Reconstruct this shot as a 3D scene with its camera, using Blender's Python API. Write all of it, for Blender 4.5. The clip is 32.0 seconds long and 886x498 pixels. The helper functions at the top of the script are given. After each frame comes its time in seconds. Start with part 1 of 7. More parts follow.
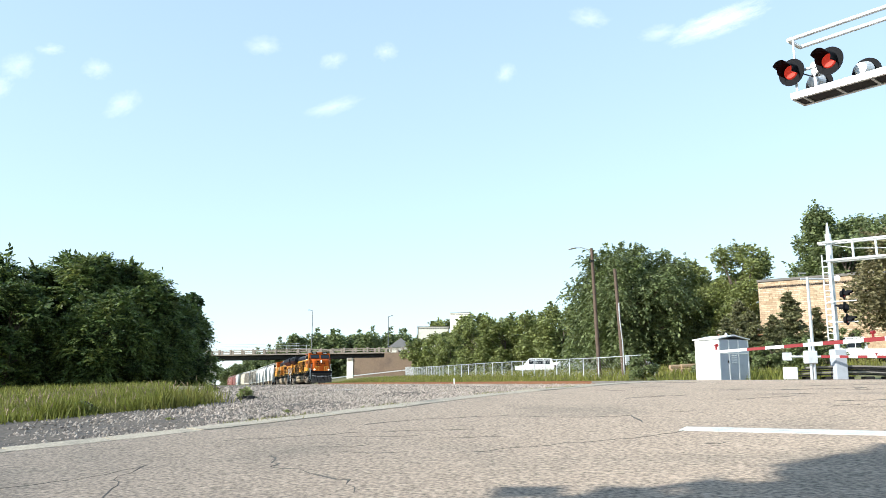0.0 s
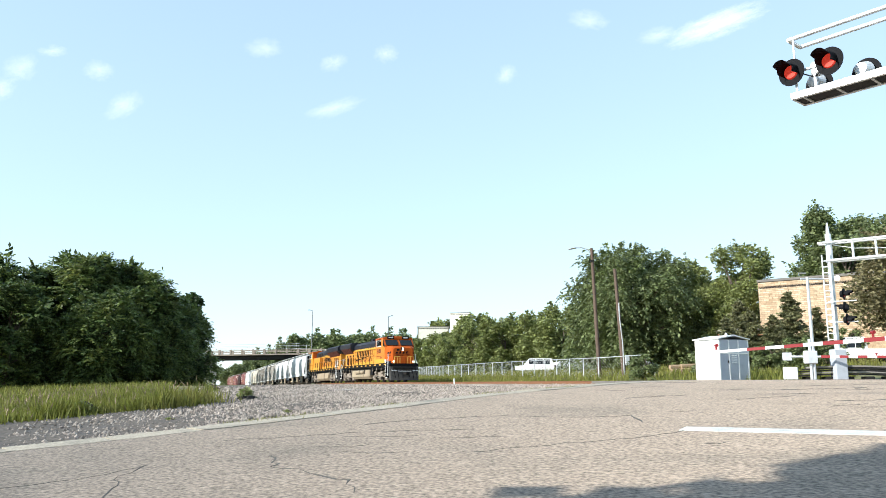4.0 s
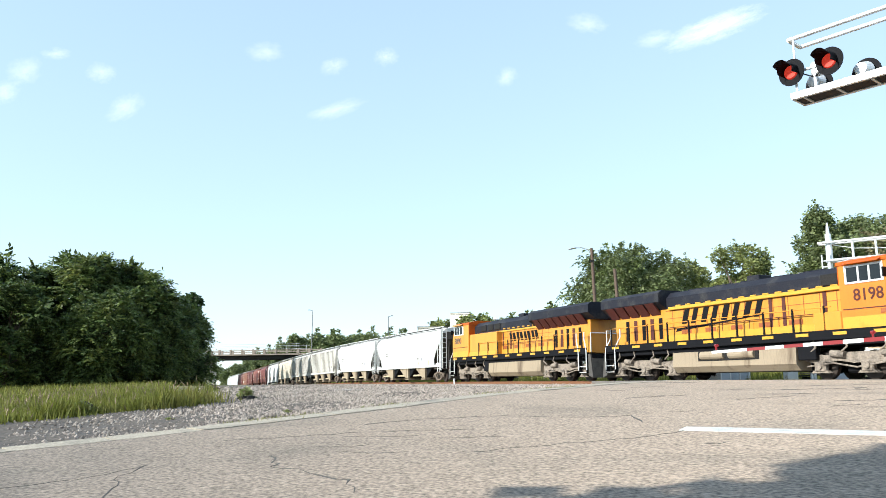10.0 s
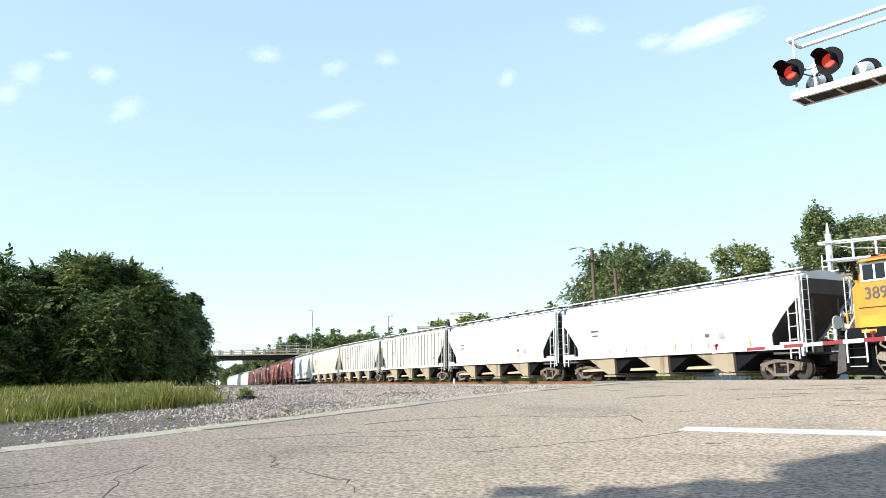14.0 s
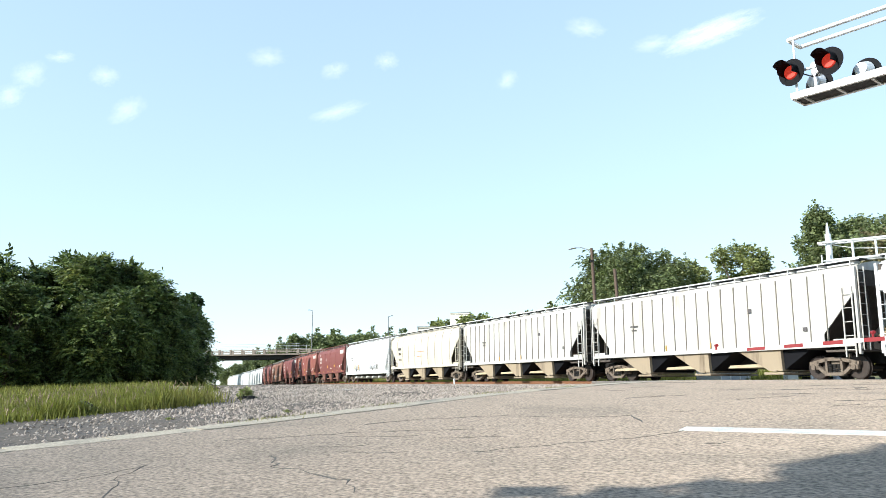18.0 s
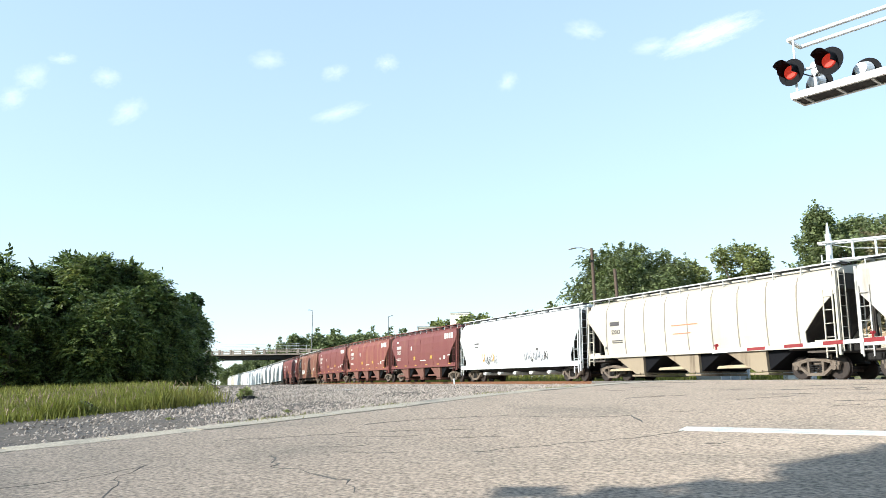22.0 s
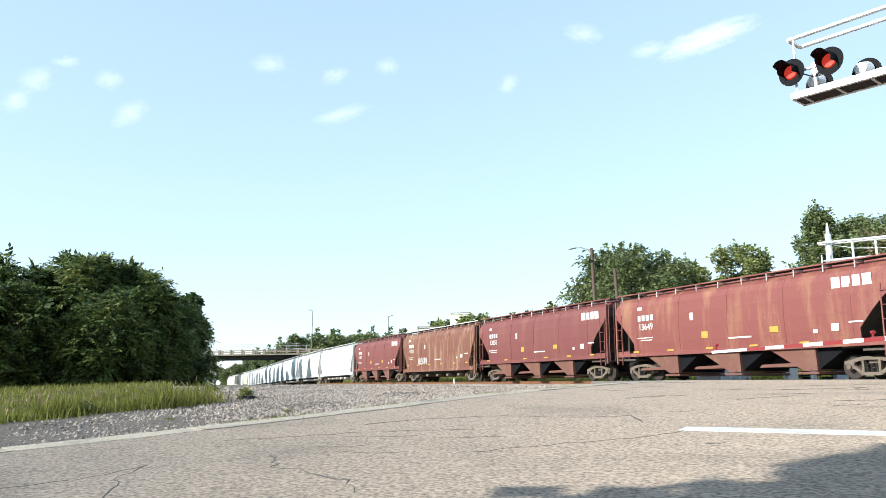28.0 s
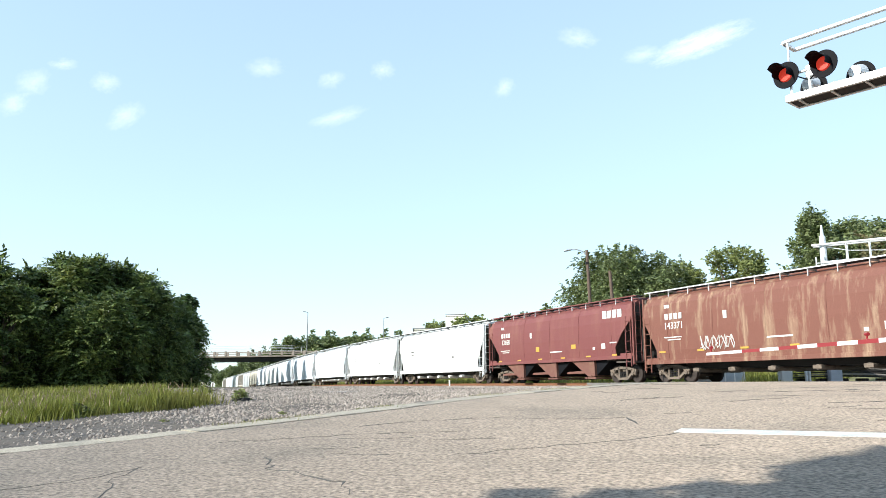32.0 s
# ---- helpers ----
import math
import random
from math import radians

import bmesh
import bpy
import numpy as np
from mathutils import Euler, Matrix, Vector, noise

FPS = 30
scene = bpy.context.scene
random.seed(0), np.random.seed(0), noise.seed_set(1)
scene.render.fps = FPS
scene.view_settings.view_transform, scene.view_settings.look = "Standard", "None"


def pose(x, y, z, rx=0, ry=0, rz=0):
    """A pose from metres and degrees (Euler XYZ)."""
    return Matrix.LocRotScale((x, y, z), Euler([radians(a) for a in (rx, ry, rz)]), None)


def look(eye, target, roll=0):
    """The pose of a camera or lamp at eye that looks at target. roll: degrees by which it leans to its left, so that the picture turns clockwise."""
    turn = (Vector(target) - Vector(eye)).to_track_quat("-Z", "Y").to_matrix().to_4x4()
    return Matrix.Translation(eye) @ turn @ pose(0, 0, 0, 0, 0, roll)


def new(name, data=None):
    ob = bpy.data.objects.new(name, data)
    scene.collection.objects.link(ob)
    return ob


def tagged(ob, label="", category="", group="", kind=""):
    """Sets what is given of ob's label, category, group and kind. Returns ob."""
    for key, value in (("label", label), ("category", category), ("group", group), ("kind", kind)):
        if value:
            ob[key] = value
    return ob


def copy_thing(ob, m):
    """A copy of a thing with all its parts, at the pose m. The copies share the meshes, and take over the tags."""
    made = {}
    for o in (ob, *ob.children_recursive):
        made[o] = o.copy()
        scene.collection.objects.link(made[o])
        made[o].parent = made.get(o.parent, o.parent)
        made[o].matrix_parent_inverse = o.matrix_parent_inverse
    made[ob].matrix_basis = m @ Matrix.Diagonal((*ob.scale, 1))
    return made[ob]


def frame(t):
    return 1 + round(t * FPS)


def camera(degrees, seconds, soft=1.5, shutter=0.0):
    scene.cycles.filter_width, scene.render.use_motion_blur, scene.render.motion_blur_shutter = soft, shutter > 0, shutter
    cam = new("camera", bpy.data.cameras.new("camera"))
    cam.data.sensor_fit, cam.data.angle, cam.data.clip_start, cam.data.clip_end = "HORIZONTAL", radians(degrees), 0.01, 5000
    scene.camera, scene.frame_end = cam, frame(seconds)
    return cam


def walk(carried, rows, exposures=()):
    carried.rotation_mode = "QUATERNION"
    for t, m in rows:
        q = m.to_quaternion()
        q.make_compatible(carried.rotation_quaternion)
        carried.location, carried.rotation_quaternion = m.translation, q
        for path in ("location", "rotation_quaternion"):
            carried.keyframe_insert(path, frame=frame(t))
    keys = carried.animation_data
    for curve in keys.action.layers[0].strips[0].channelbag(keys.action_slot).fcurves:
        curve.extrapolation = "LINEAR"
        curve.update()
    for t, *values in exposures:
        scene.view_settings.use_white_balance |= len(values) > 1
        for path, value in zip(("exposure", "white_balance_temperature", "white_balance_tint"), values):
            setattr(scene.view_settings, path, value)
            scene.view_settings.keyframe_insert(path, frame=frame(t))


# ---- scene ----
# ---- camera ----
# Rail head at the crossing is z = 0; the camera stands in the road below the hump.
cam = camera(59.1, 32.0, soft=0.3)
EYE = (0.0, 0.0, -0.18)


def aim(yaw, tilt):
    return pose(*EYE, 90 + tilt, 0, -yaw)


walk(cam, [(0.0, aim(0, 9.81)), (16.0, aim(0, 9.81)), (31.2, aim(0, 9.81)), (31.4, aim(0.01, 9.81)), (31.5, aim(0.06, 9.82)), (31.7, aim(0.20, 9.87)),
           (32.0, aim(0.34, 9.94))], [(0.0, 1.32, 6500, 5), (32.0, 1.32, 6500, 5)])

# ---- light ----
SUN_AZ, SUN_EL = math.atan2(-0.90, -0.44), radians(28)
world = bpy.data.worlds.new("sky")
scene.world = world
world.use_nodes = True
wn, wl = world.node_tree.nodes, world.node_tree.links
sky = wn.new("ShaderNodeTexSky")
sky.sky_type, sky.sun_disc = "NISHITA", False
sky.sun_elevation, sky.sun_rotation = SUN_EL, SUN_AZ
sky.altitude, sky.air_density, sky.dust_density, sky.ozone_density = 200, 1.0, 0.1, 1.3
# hazy summer air: the sky's brightness range is compressed and tinted pale blue
haze, tint = wn.new("ShaderNodeGamma"), wn.new("ShaderNodeVectorMath")
haze.inputs["Gamma"].default_value = 0.38
tint.operation = "MULTIPLY"
tint.inputs[1].default_value = (1.44, 1.66, 1.88)
wl.new(sky.outputs[0], haze.inputs["Color"])
wl.new(haze.outputs[0], tint.inputs[0])
wl.new(tint.outputs[0], wn["Background"].inputs[0])
wn["Background"].inputs[1].default_value = 0.15
sun = new("sun", bpy.data.lights.new("sun", "SUN"))
sun.data.energy, sun.data.angle, sun.data.color = 3.0, radians(0.5), (1.0, 0.965, 0.915)
sun.matrix_basis = look((0, 0, 60), Vector((0, 0, 60)) - 10 * Vector((math.sin(SUN_AZ) * math.cos(SUN_EL), math.cos(SUN_AZ) * math.cos(SUN_EL), math.sin(SUN_EL))))

# ---- materials ----
MATS = {}


def mat(name, color, rough=0.6, metal=0.0, vary=0.25, scale=3.0, fine=40.0, bump=0.15, second=None, amount=0.35, streak=False, per_piece=0.0, leafy=0.0):
    """A surface with large stains, fine grain and relief. second: the stains' colour; streak: they run down."""
    if name in MATS:
        return MATS[name]
    m = bpy.data.materials.new(name)
    m.use_nodes = True
    n, l = m.node_tree.nodes, m.node_tree.links
    b = n["Principled BSDF"]
    b.inputs["Roughness"].default_value, b.inputs["Metallic"].default_value = rough, metal
    co = n.new("ShaderNodeTexCoord")
    mp = n.new("ShaderNodeMapping")
    mp.inputs["Scale"].default_value = (1, 1, 0.16) if streak else (1, 1, 1)
    l.new(co.outputs["Object"], mp.inputs[0])
    big, small = n.new("ShaderNodeTexNoise"), n.new("ShaderNodeTexNoise")
    big.inputs["Scale"].default_value, big.inputs["Detail"].default_value, big.inputs["Roughness"].default_value = scale, 6, 0.65
    small.inputs["Scale"].default_value, small.inputs["Detail"].default_value = fine, 4
    l.new(mp.outputs[0], big.inputs["Vector"])
    l.new(co.outputs["Object"], small.inputs["Vector"])
    ramp = n.new("ShaderNodeMapRange")
    ramp.inputs["From Min"].default_value, ramp.inputs["From Max"].default_value = 0.5, 0.72
    ramp.inputs["To Min"].default_value, ramp.inputs["To Max"].default_value = 0.0, amount
    l.new(big.outputs["Fac"], ramp.inputs["Value"])
    mix = n.new("ShaderNodeMix")
    mix.data_type = "RGBA"
    mix.inputs["A"].default_value = (*color, 1)
    mix.inputs["B"].default_value = (*(second or tuple(c * 0.55 for c in color)), 1)
    l.new(ramp.outputs[0], mix.inputs["Factor"])
    val = n.new("ShaderNodeMapRange")
    val.inputs["From Min"].default_value, val.inputs["From Max"].default_value = 0.25, 0.75
    val.inputs["To Min"].default_value, val.inputs["To Max"].default_value = 1 - vary, 1 + vary
    l.new(small.outputs["Fac"], val.inputs["Value"])
    hsv = n.new("ShaderNodeHueSaturation")
    l.new(mix.outputs["Result"], hsv.inputs["Color"])
    last = val.outputs[0]
    if per_piece:
        src = n.new("ShaderNodeNewGeometry").outputs["Random Per Island"] if per_piece > 0 else n.new("ShaderNodeObjectInfo").outputs["Random"]
        pr = n.new("ShaderNodeMapRange")
        pr.inputs["To Min"].default_value, pr.inputs["To Max"].default_value = 1 - abs(per_piece), 1 + abs(per_piece)
        l.new(src, pr.inputs["Value"])
        mu = n.new("ShaderNodeMath")
        mu.operation = "MULTIPLY"
        l.new(last, mu.inputs[0])
        l.new(pr.outputs[0], mu.inputs[1])
        last = mu.outputs[0]
    l.new(last, hsv.inputs["Value"])
    l.new(hsv.outputs[0], b.inputs["Base Color"])
    if bump:
        bp = n.new("ShaderNodeBump")
        bp.inputs["Strength"].default_value, bp.inputs["Distance"].default_value = bump, 0.02
        l.new(small.outputs["Fac"], bp.inputs["Height"])
        l.new(bp.outputs[0], b.inputs["Normal"])
    if leafy:
        tr, ad = n.new("ShaderNodeBsdfTranslucent"), n.new("ShaderNodeMixShader")
        l.new(hsv.outputs[0], tr.inputs[0])
        ad.inputs[0].default_value = leafy
        l.new(b.outputs[0], ad.inputs[1])
        l.new(tr.outputs[0], ad.inputs[2])
        l.new(ad.outputs[0], n["Material Output"].inputs[0])
    MATS[name] = m
    return m


def glow(name, color, strength):
    if name in MATS:
        return MATS[name]
    m = mat(name, color, 0.3, 0, 0.02, bump=0)
    b = m.node_tree.nodes["Principled BSDF"]
    b.inputs["Emission Color"].default_value, b.inputs["Emission Strength"].default_value = (*color, 1), strength
    return m


ASPHALT = mat("asphalt", (0.266, 0.209, 0.162), 0.9, 0, 0.78, 0.33, 19, 1.0, (0.172, 0.140, 0.110), 1.0)
CONCRETE = mat("concrete", (0.24, 0.22, 0.20), 0.9, 0, 0.2, 1.2, 30, 0.3, (0.33, 0.29, 0.24), 0.6)
TAR = mat("crack_tar", (0.075, 0.065, 0.055), 0.8, 0, 0.3)
PAINT_WHITE = mat("road_paint", (0.60, 0.59, 0.56), 0.7, 0, 0.2, 2.5, 30, 0.3, (0.34, 0.31, 0.27), 0.7)
GRAVEL = mat("gravel", (0.112, 0.089, 0.070), 0.95, 0, 0.8, 0.5, 13, 0.9, (0.07, 0.062, 0.06), 0.85)
GUTTER = mat("gutter_concrete", (0.37, 0.32, 0.25), 0.95, 0, 0.35, 1.1, 22, 0.4, (0.135, 0.125, 0.105), 0.85)
STONE = mat("stone", (0.40, 0.335, 0.285), 0.9, 0, 0.2, 2, 30, 0.2, per_piece=0.5)
SOIL = mat("soil", (0.16, 0.15, 0.06), 0.95, 0, 0.35, 0.12, 6, 0.6, (0.24, 0.20, 0.11), 0.7)
GRASS = mat("grass_blade", (0.175, 0.185, 0.032), 0.7, 0, 0.2, 0.5, 20, 0, (0.27, 0.22, 0.08), 0.8, per_piece=0.45, leafy=0.35)
SEED = mat("seed_head", (0.25, 0.185, 0.11), 0.8, 0, 0.2, bump=0, per_piece=0.3)
# crown leaves darkened as inner shade, the second colour standing for highlights
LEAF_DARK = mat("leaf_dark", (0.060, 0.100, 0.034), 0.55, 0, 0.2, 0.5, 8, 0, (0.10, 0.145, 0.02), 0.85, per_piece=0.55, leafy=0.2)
# outer thicket leaves, lightened as if the sun caught them
LEAF_SPRAY_LIT = mat("leaf_spray_lit", (0.125, 0.168, 0.050), 0.5, 0, 0.2, 0.45, 8, 0, (0.19, 0.20, 0.05), 0.9, per_piece=0.6, leafy=0.38)
LEAF = mat("leaf", (0.155, 0.188, 0.075), 0.55, 0, 0.2, 0.4, 8, 0, (0.145, 0.19, 0.045), 0.7, per_piece=0.45, leafy=0.28)
LEAF_LIGHT = mat("leaf_light", (0.205, 0.232, 0.075), 0.55, 0, 0.2, 0.4, 8, 0, (0.25, 0.27, 0.075), 0.7, per_piece=0.45, leafy=0.3)
LEAF_DRY = mat("leaf_dry", (0.20, 0.175, 0.085), 0.6, 0, 0.2, 0.4, 8, 0, (0.14, 0.155, 0.055), 0.7, per_piece=0.45, leafy=0.25)
NEEDLE = mat("needle", (0.15, 0.15, 0.065), 0.6, 0, 0.2, 0.6, 9, 0, (0.12, 0.09, 0.045), 0.6, per_piece=0.4, leafy=0.15)
BARK = mat("bark", (0.10, 0.075, 0.055), 0.9, 0, 0.3, 3, 25, 0.6)
POLEWOOD = mat("pole_wood", (0.115, 0.078, 0.058), 0.9, 0, 0.25, 2, 30, 0.4, (0.09, 0.06, 0.05), 0.6, True)
TIE = mat("tie_wood", (0.10, 0.075, 0.06), 0.9, 0, 0.3, 3, 25, 0.4, per_piece=-0.2)
RAIL_RUST = mat("rail_rust", (0.22, 0.10, 0.05), 0.75, 0.3, 0.2, 4, 40, 0.1)
GALV = mat("galvanised", (0.62, 0.63, 0.64), 0.45, 0.6, 0.1, 4, 40, 0.05)
ALU = mat("aluminium", (0.80, 0.80, 0.80), 0.42, 0.35, 0.06, 3, 40, 0.05)
SHED_WHITE = mat("shed_white", (0.80, 0.79, 0.76), 0.5, 0, 0.05, 2, 40, 0.05, (0.62, 0.58, 0.52), 0.35, True)
SHED_GREY = mat("shed_grey", (0.44, 0.46, 0.50), 0.5, 0, 0.08, 2, 40, 0.05)
BLACK = mat("black_paint", (0.006, 0.006, 0.008), 0.7, 0, 0.2, 3, 40, 0.05)
RED_STRIPE = mat("red_stripe", (0.25, 0.010, 0.014), 0.5, 0, 0.06, bump=0)
WHITE_STRIPE = mat("white_stripe", (0.82, 0.82, 0.82), 0.4, 0, 0.05, bump=0)
LENS_LIT = glow("lens_lit", (0.70, 0.05, 0.03), 0.22)
LENS_RED = mat("lens_red", (0.27, 0.012, 0.016), 0.3, 0, 0.05, bump=0)
STEEL_DARK = mat("steel_dark", (0.028, 0.026, 0.025), 0.6, 0.3, 0.3, 4, 30, 0.2)
TRUCK_GREY = mat("truck_dust", (0.25, 0.205, 0.165), 0.85, 0, 0.35, 2.4, 14, 0.3, (0.03, 0.025, 0.022), 1.0)
BOGIE_BROWN = mat("bogie_brown", (0.165, 0.128, 0.098), 0.85, 0, 0.3, 5, 30, 0.3, (0.06, 0.047, 0.04), 0.9)
WHEEL = mat("wheel_steel", (0.055, 0.042, 0.036), 0.6, 0.4, 0.25, 6, 30, 0.1)
# bay dust lightened: sunlight on the gate hoods put into the colour
BAY_LIT = mat("lit_bay_dust", (0.44, 0.36, 0.24), 0.85, 0, 0.15, 2, 30, 0.1, (0.26, 0.19, 0.12), 0.7)
TANK_TAN = mat("tank_dust", (0.31, 0.245, 0.17), 0.8, 0, 0.12, 1.2, 30, 0.1, (0.085, 0.055, 0.034), 1.0, True)
CAB_YELLOW = mat("cab_orange_yellow", (0.60, 0.185, 0.022), 0.36, 0, 0.05, 1.2, 30, 0.03, (0.48, 0.13, 0.018), 0.5, True)
PLOUGH = mat("plough_dust", (0.075, 0.068, 0.062), 0.8, 0, 0.3, 3, 30, 0.2, (0.02, 0.018, 0.018), 0.9)
# roof walkway grating, the shade of its underside put into the colour
GRATE = mat("walkway_shade_grating", (0.05, 0.047, 0.045), 0.8, 0, 0.2, 4, 40, 0.1)
ORANGE = mat("orange_paint", (0.46, 0.085, 0.008), 0.5, 0, 0.05, 1.2, 30, 0.03, (0.34, 0.07, 0.015), 0.5)
YELLOW = mat("yellow_paint", (0.63, 0.265, 0.036), 0.36, 0, 0.05, 1.2, 30, 0.03, (0.46, 0.15, 0.022), 0.6, True)
SEAM_ORANGE = mat("seam_orange", (0.30, 0.085, 0.02), 0.6, 0, 0.1, bump=0)
LEMON = mat("lemon_paint", (0.62, 0.32, 0.04), 0.4, 0, 0.06, bump=0)
MAROON = mat("maroon_mesh", (0.075, 0.014, 0.010), 0.7, 0, 0.3, 6, 60, 0.3)
ROOF_BLACK = mat("roof_black", (0.018, 0.019, 0.027), 0.55, 0, 0.25, 1.5, 30, 0.1, (0.07, 0.065, 0.06), 0.6)
GLASS = mat("dark_glass", (0.02, 0.025, 0.03), 0.08, 0, 0.02, bump=0)
HEADLIGHT = glow("headlight", (1.0, 0.93, 0.78), 1.0)
BRICK = mat("tan_brick", (0.60, 0.48, 0.35), 0.9, 0, 0.25, 0.9, 5, 0.2, (0.42, 0.30, 0.195), 0.8)


def brick_courses(m, turn):
    """Courses of single bricks with paler joints, along a wall that runs at that angle."""
    n, l = m.node_tree.nodes, m.node_tree.links
    b, hsv = n["Principled BSDF"], [k for k in n if k.bl_idname == "ShaderNodeHueSaturation"][0]
    co, ma, mb, br, mx = n.new("ShaderNodeTexCoord"), n.new("ShaderNodeMapping"), n.new("ShaderNodeMapping"), n.new("ShaderNodeTexBrick"), n.new("ShaderNodeMix")
    ma.inputs["Rotation"].default_value = (0, 0, -turn)
    mb.inputs["Rotation"].default_value = (radians(-90), 0, 0)
    l.new(co.outputs["Object"], ma.inputs[0])
    l.new(ma.outputs[0], mb.inputs[0])
    l.new(mb.outputs[0], br.inputs["Vector"])
    br.inputs["Scale"].default_value, br.inputs["Brick Width"].default_value, br.inputs["Row Height"].default_value, br.inputs["Mortar Size"].default_value = 1.0, 0.52, 0.17, 0.022
    br.inputs["Color1"].default_value, br.inputs["Color2"].default_value, br.inputs["Mortar"].default_value = (1, 0.98, 0.95, 1), (0.66, 0.58, 0.50, 1), (0.60, 0.52, 0.45, 1)
    mx.data_type, mx.blend_type = "RGBA", "MULTIPLY"
    mx.inputs["Factor"].default_value = 1.0
    l.new(hsv.outputs[0], mx.inputs["A"])
    l.new(br.outputs["Color"], mx.inputs["B"])
    l.new(mx.outputs["Result"], b.inputs["Base Color"])


brick_courses(BRICK, math.atan2(59 - 70, 42.6 - 28.4))
LAMP_GREY = mat("lamp_post_grey", (0.16, 0.165, 0.17), 0.5, 0.4, 0.08, bump=0)
# car ends: grime, with the shade of the end recess put into the colour
END_SHADE_GRIME = mat("end_shade_grime", (0.075, 0.06, 0.05), 0.85, 0, 0.3, 1.5, 25, 0.1, (0.16, 0.13, 0.10), 0.6, True)
CREAM_WALL = mat("cream_wall", (0.74, 0.70, 0.60), 0.8, 0, 0.08, 0.4, 8, 0.1)
BRIDGE_CONC = mat("bridge_concrete", (0.27, 0.225, 0.185), 0.9, 0, 0.15, 0.3, 4, 0.2, (0.16, 0.13, 0.11), 0.7)
GIRDER = mat("girder_paint", (0.02, 0.018, 0.018), 0.7, 0, 0.15, 0.5, 5, 0.1)
CAR_WHITE = mat("car_white", (0.80, 0.80, 0.80), 0.25, 0, 0.03, bump=0)
TYRE = mat("tyre", (0.03, 0.03, 0.03), 0.9, 0, 0.2)
WIRE = mat("wire", (0.45, 0.46, 0.46), 0.5, 0.5, 0.05, bump=0)


for _m in (ASPHALT, GRAVEL, STONE, CONCRETE):
    _m.node_tree.nodes["Principled BSDF"].inputs["Diffuse Roughness"].default_value = 1.0
for _m in (BLACK, STEEL_DARK, ROOF_BLACK, TYRE, GLASS, ORANGE):
    _m.node_tree.nodes["Principled BSDF"].inputs["Specular IOR Level"].default_value = 0.15


# ---- mesh helpers ----
class Shape:
    """Collects simple solids into one mesh."""

    def __init__(self):
        self.v, self.f = [], []

    def add(self, vs, fs):
        k = len(self.v)
        self.v += [tuple(p) for p in vs]
        self.f += [tuple(i + k for i in q) for q in fs]
        return self

    def box(self, x0, x1, y0, y1, z0, z1, c=0.0):
        if c:
            v = []
            for sx in (0, 1):
                for sy in (0, 1):
                    for sz in (0, 1):
                        p = ((x0, x1)[sx], (y0, y1)[sy], (z0, z1)[sz])
                        d = (c if not sx else -c, c if not sy else -c, c if not sz else -c)
                        v += [(p[0], p[1] + d[1], p[2] + d[2]), (p[0] + d[0], p[1], p[2] + d[2]), (p[0] + d[0], p[1] + d[1], p[2])]
            f = []
            ix = lambda a, b, e, k: (a * 4 + b * 2 + e) * 3 + k
            for a in (0, 1):
                q = [ix(a, 0, 0, 0), ix(a, 1, 0, 0), ix(a, 1, 1, 0), ix(a, 0, 1, 0)]
                f.append(q if a else q[::-1])
                q = [ix(0, a, 0, 1), ix(1, a, 0, 1), ix(1, a, 1, 1), ix(0, a, 1, 1)]
                f.append(q[::-1] if a else q)
                q = [ix(0, 0, a, 2), ix(1, 0, a, 2), ix(1, 1, a, 2), ix(0, 1, a, 2)]
                f.append(q if a else q[::-1])
            for a in (0, 1):
                for b in (0, 1):
                    f += [(ix(a, b, 0, 0), ix(a, b, 1, 0), ix(a, b, 1, 1), ix(a, b, 0, 1)), (ix(a, 0, b, 0), ix(a, 1, b, 0), ix(a, 1, b, 2), ix(a, 0, b, 2)),
                          (ix(0, a, b, 1), ix(1, a, b, 1), ix(1, a, b, 2), ix(0, a, b, 2))]
                    for e in (0, 1):
                        f.append((ix(a, b, e, 0), ix(a, b, e, 1), ix(a, b, e, 2)))
            return self.add(v, f)
        return self.add([(x0, y0, z0), (x1, y0, z0), (x1, y1, z0), (x0, y1, z0), (x0, y0, z1), (x1, y0, z1), (x1, y1, z1), (x0, y1, z1)],
                        [(3, 2, 1, 0), (4, 5, 6, 7), (0, 1, 5, 4), (1, 2, 6, 5), (2, 3, 7, 6), (3, 0, 4, 7)])

    def prism(self, pts, a, b, axis="y"):
        """A polygon pulled from a to b along an axis. pts: (x, z) for y, (y, z) for x, (x, y) for z."""
        put = {"y": lambda p, t: (p[0], t, p[1]), "x": lambda p, t: (t, p[0], p[1]), "z": lambda p, t: (p[0], p[1], t)}[axis]
        n = len(pts)
        return self.add([put(p, a) for p in pts] + [put(p, b) for p in pts],
                        [tuple(range(n)), tuple(range(2 * n - 1, n - 1, -1))] + [(i, i + n, (i + 1) % n + n, (i + 1) % n) for i in range(n)])

    def tube(self, p0, p1, r, n=8, r1=None):
        p0, p1 = Vector(p0), Vector(p1)
        d = (p1 - p0).normalized()
        u = d.orthogonal().normalized()
        w = d.cross(u)
        r1 = r if r1 is None else r1
        v = [tuple(p + q * (u * math.cos(2 * math.pi * i / n) + w * math.sin(2 * math.pi * i / n))) for p, q in ((p0, r), (p1, r1)) for i in range(n)]
        return self.add(v, [tuple(range(n - 1, -1, -1)), tuple(range(n, 2 * n))] + [(i, (i + 1) % n, (i + 1) % n + n, i + n) for i in range(n)])

    def path(self, pts, r, n=6):
        for a, b in zip(pts[:-1], pts[1:]):
            self.tube(a, b, r, n)
        return self

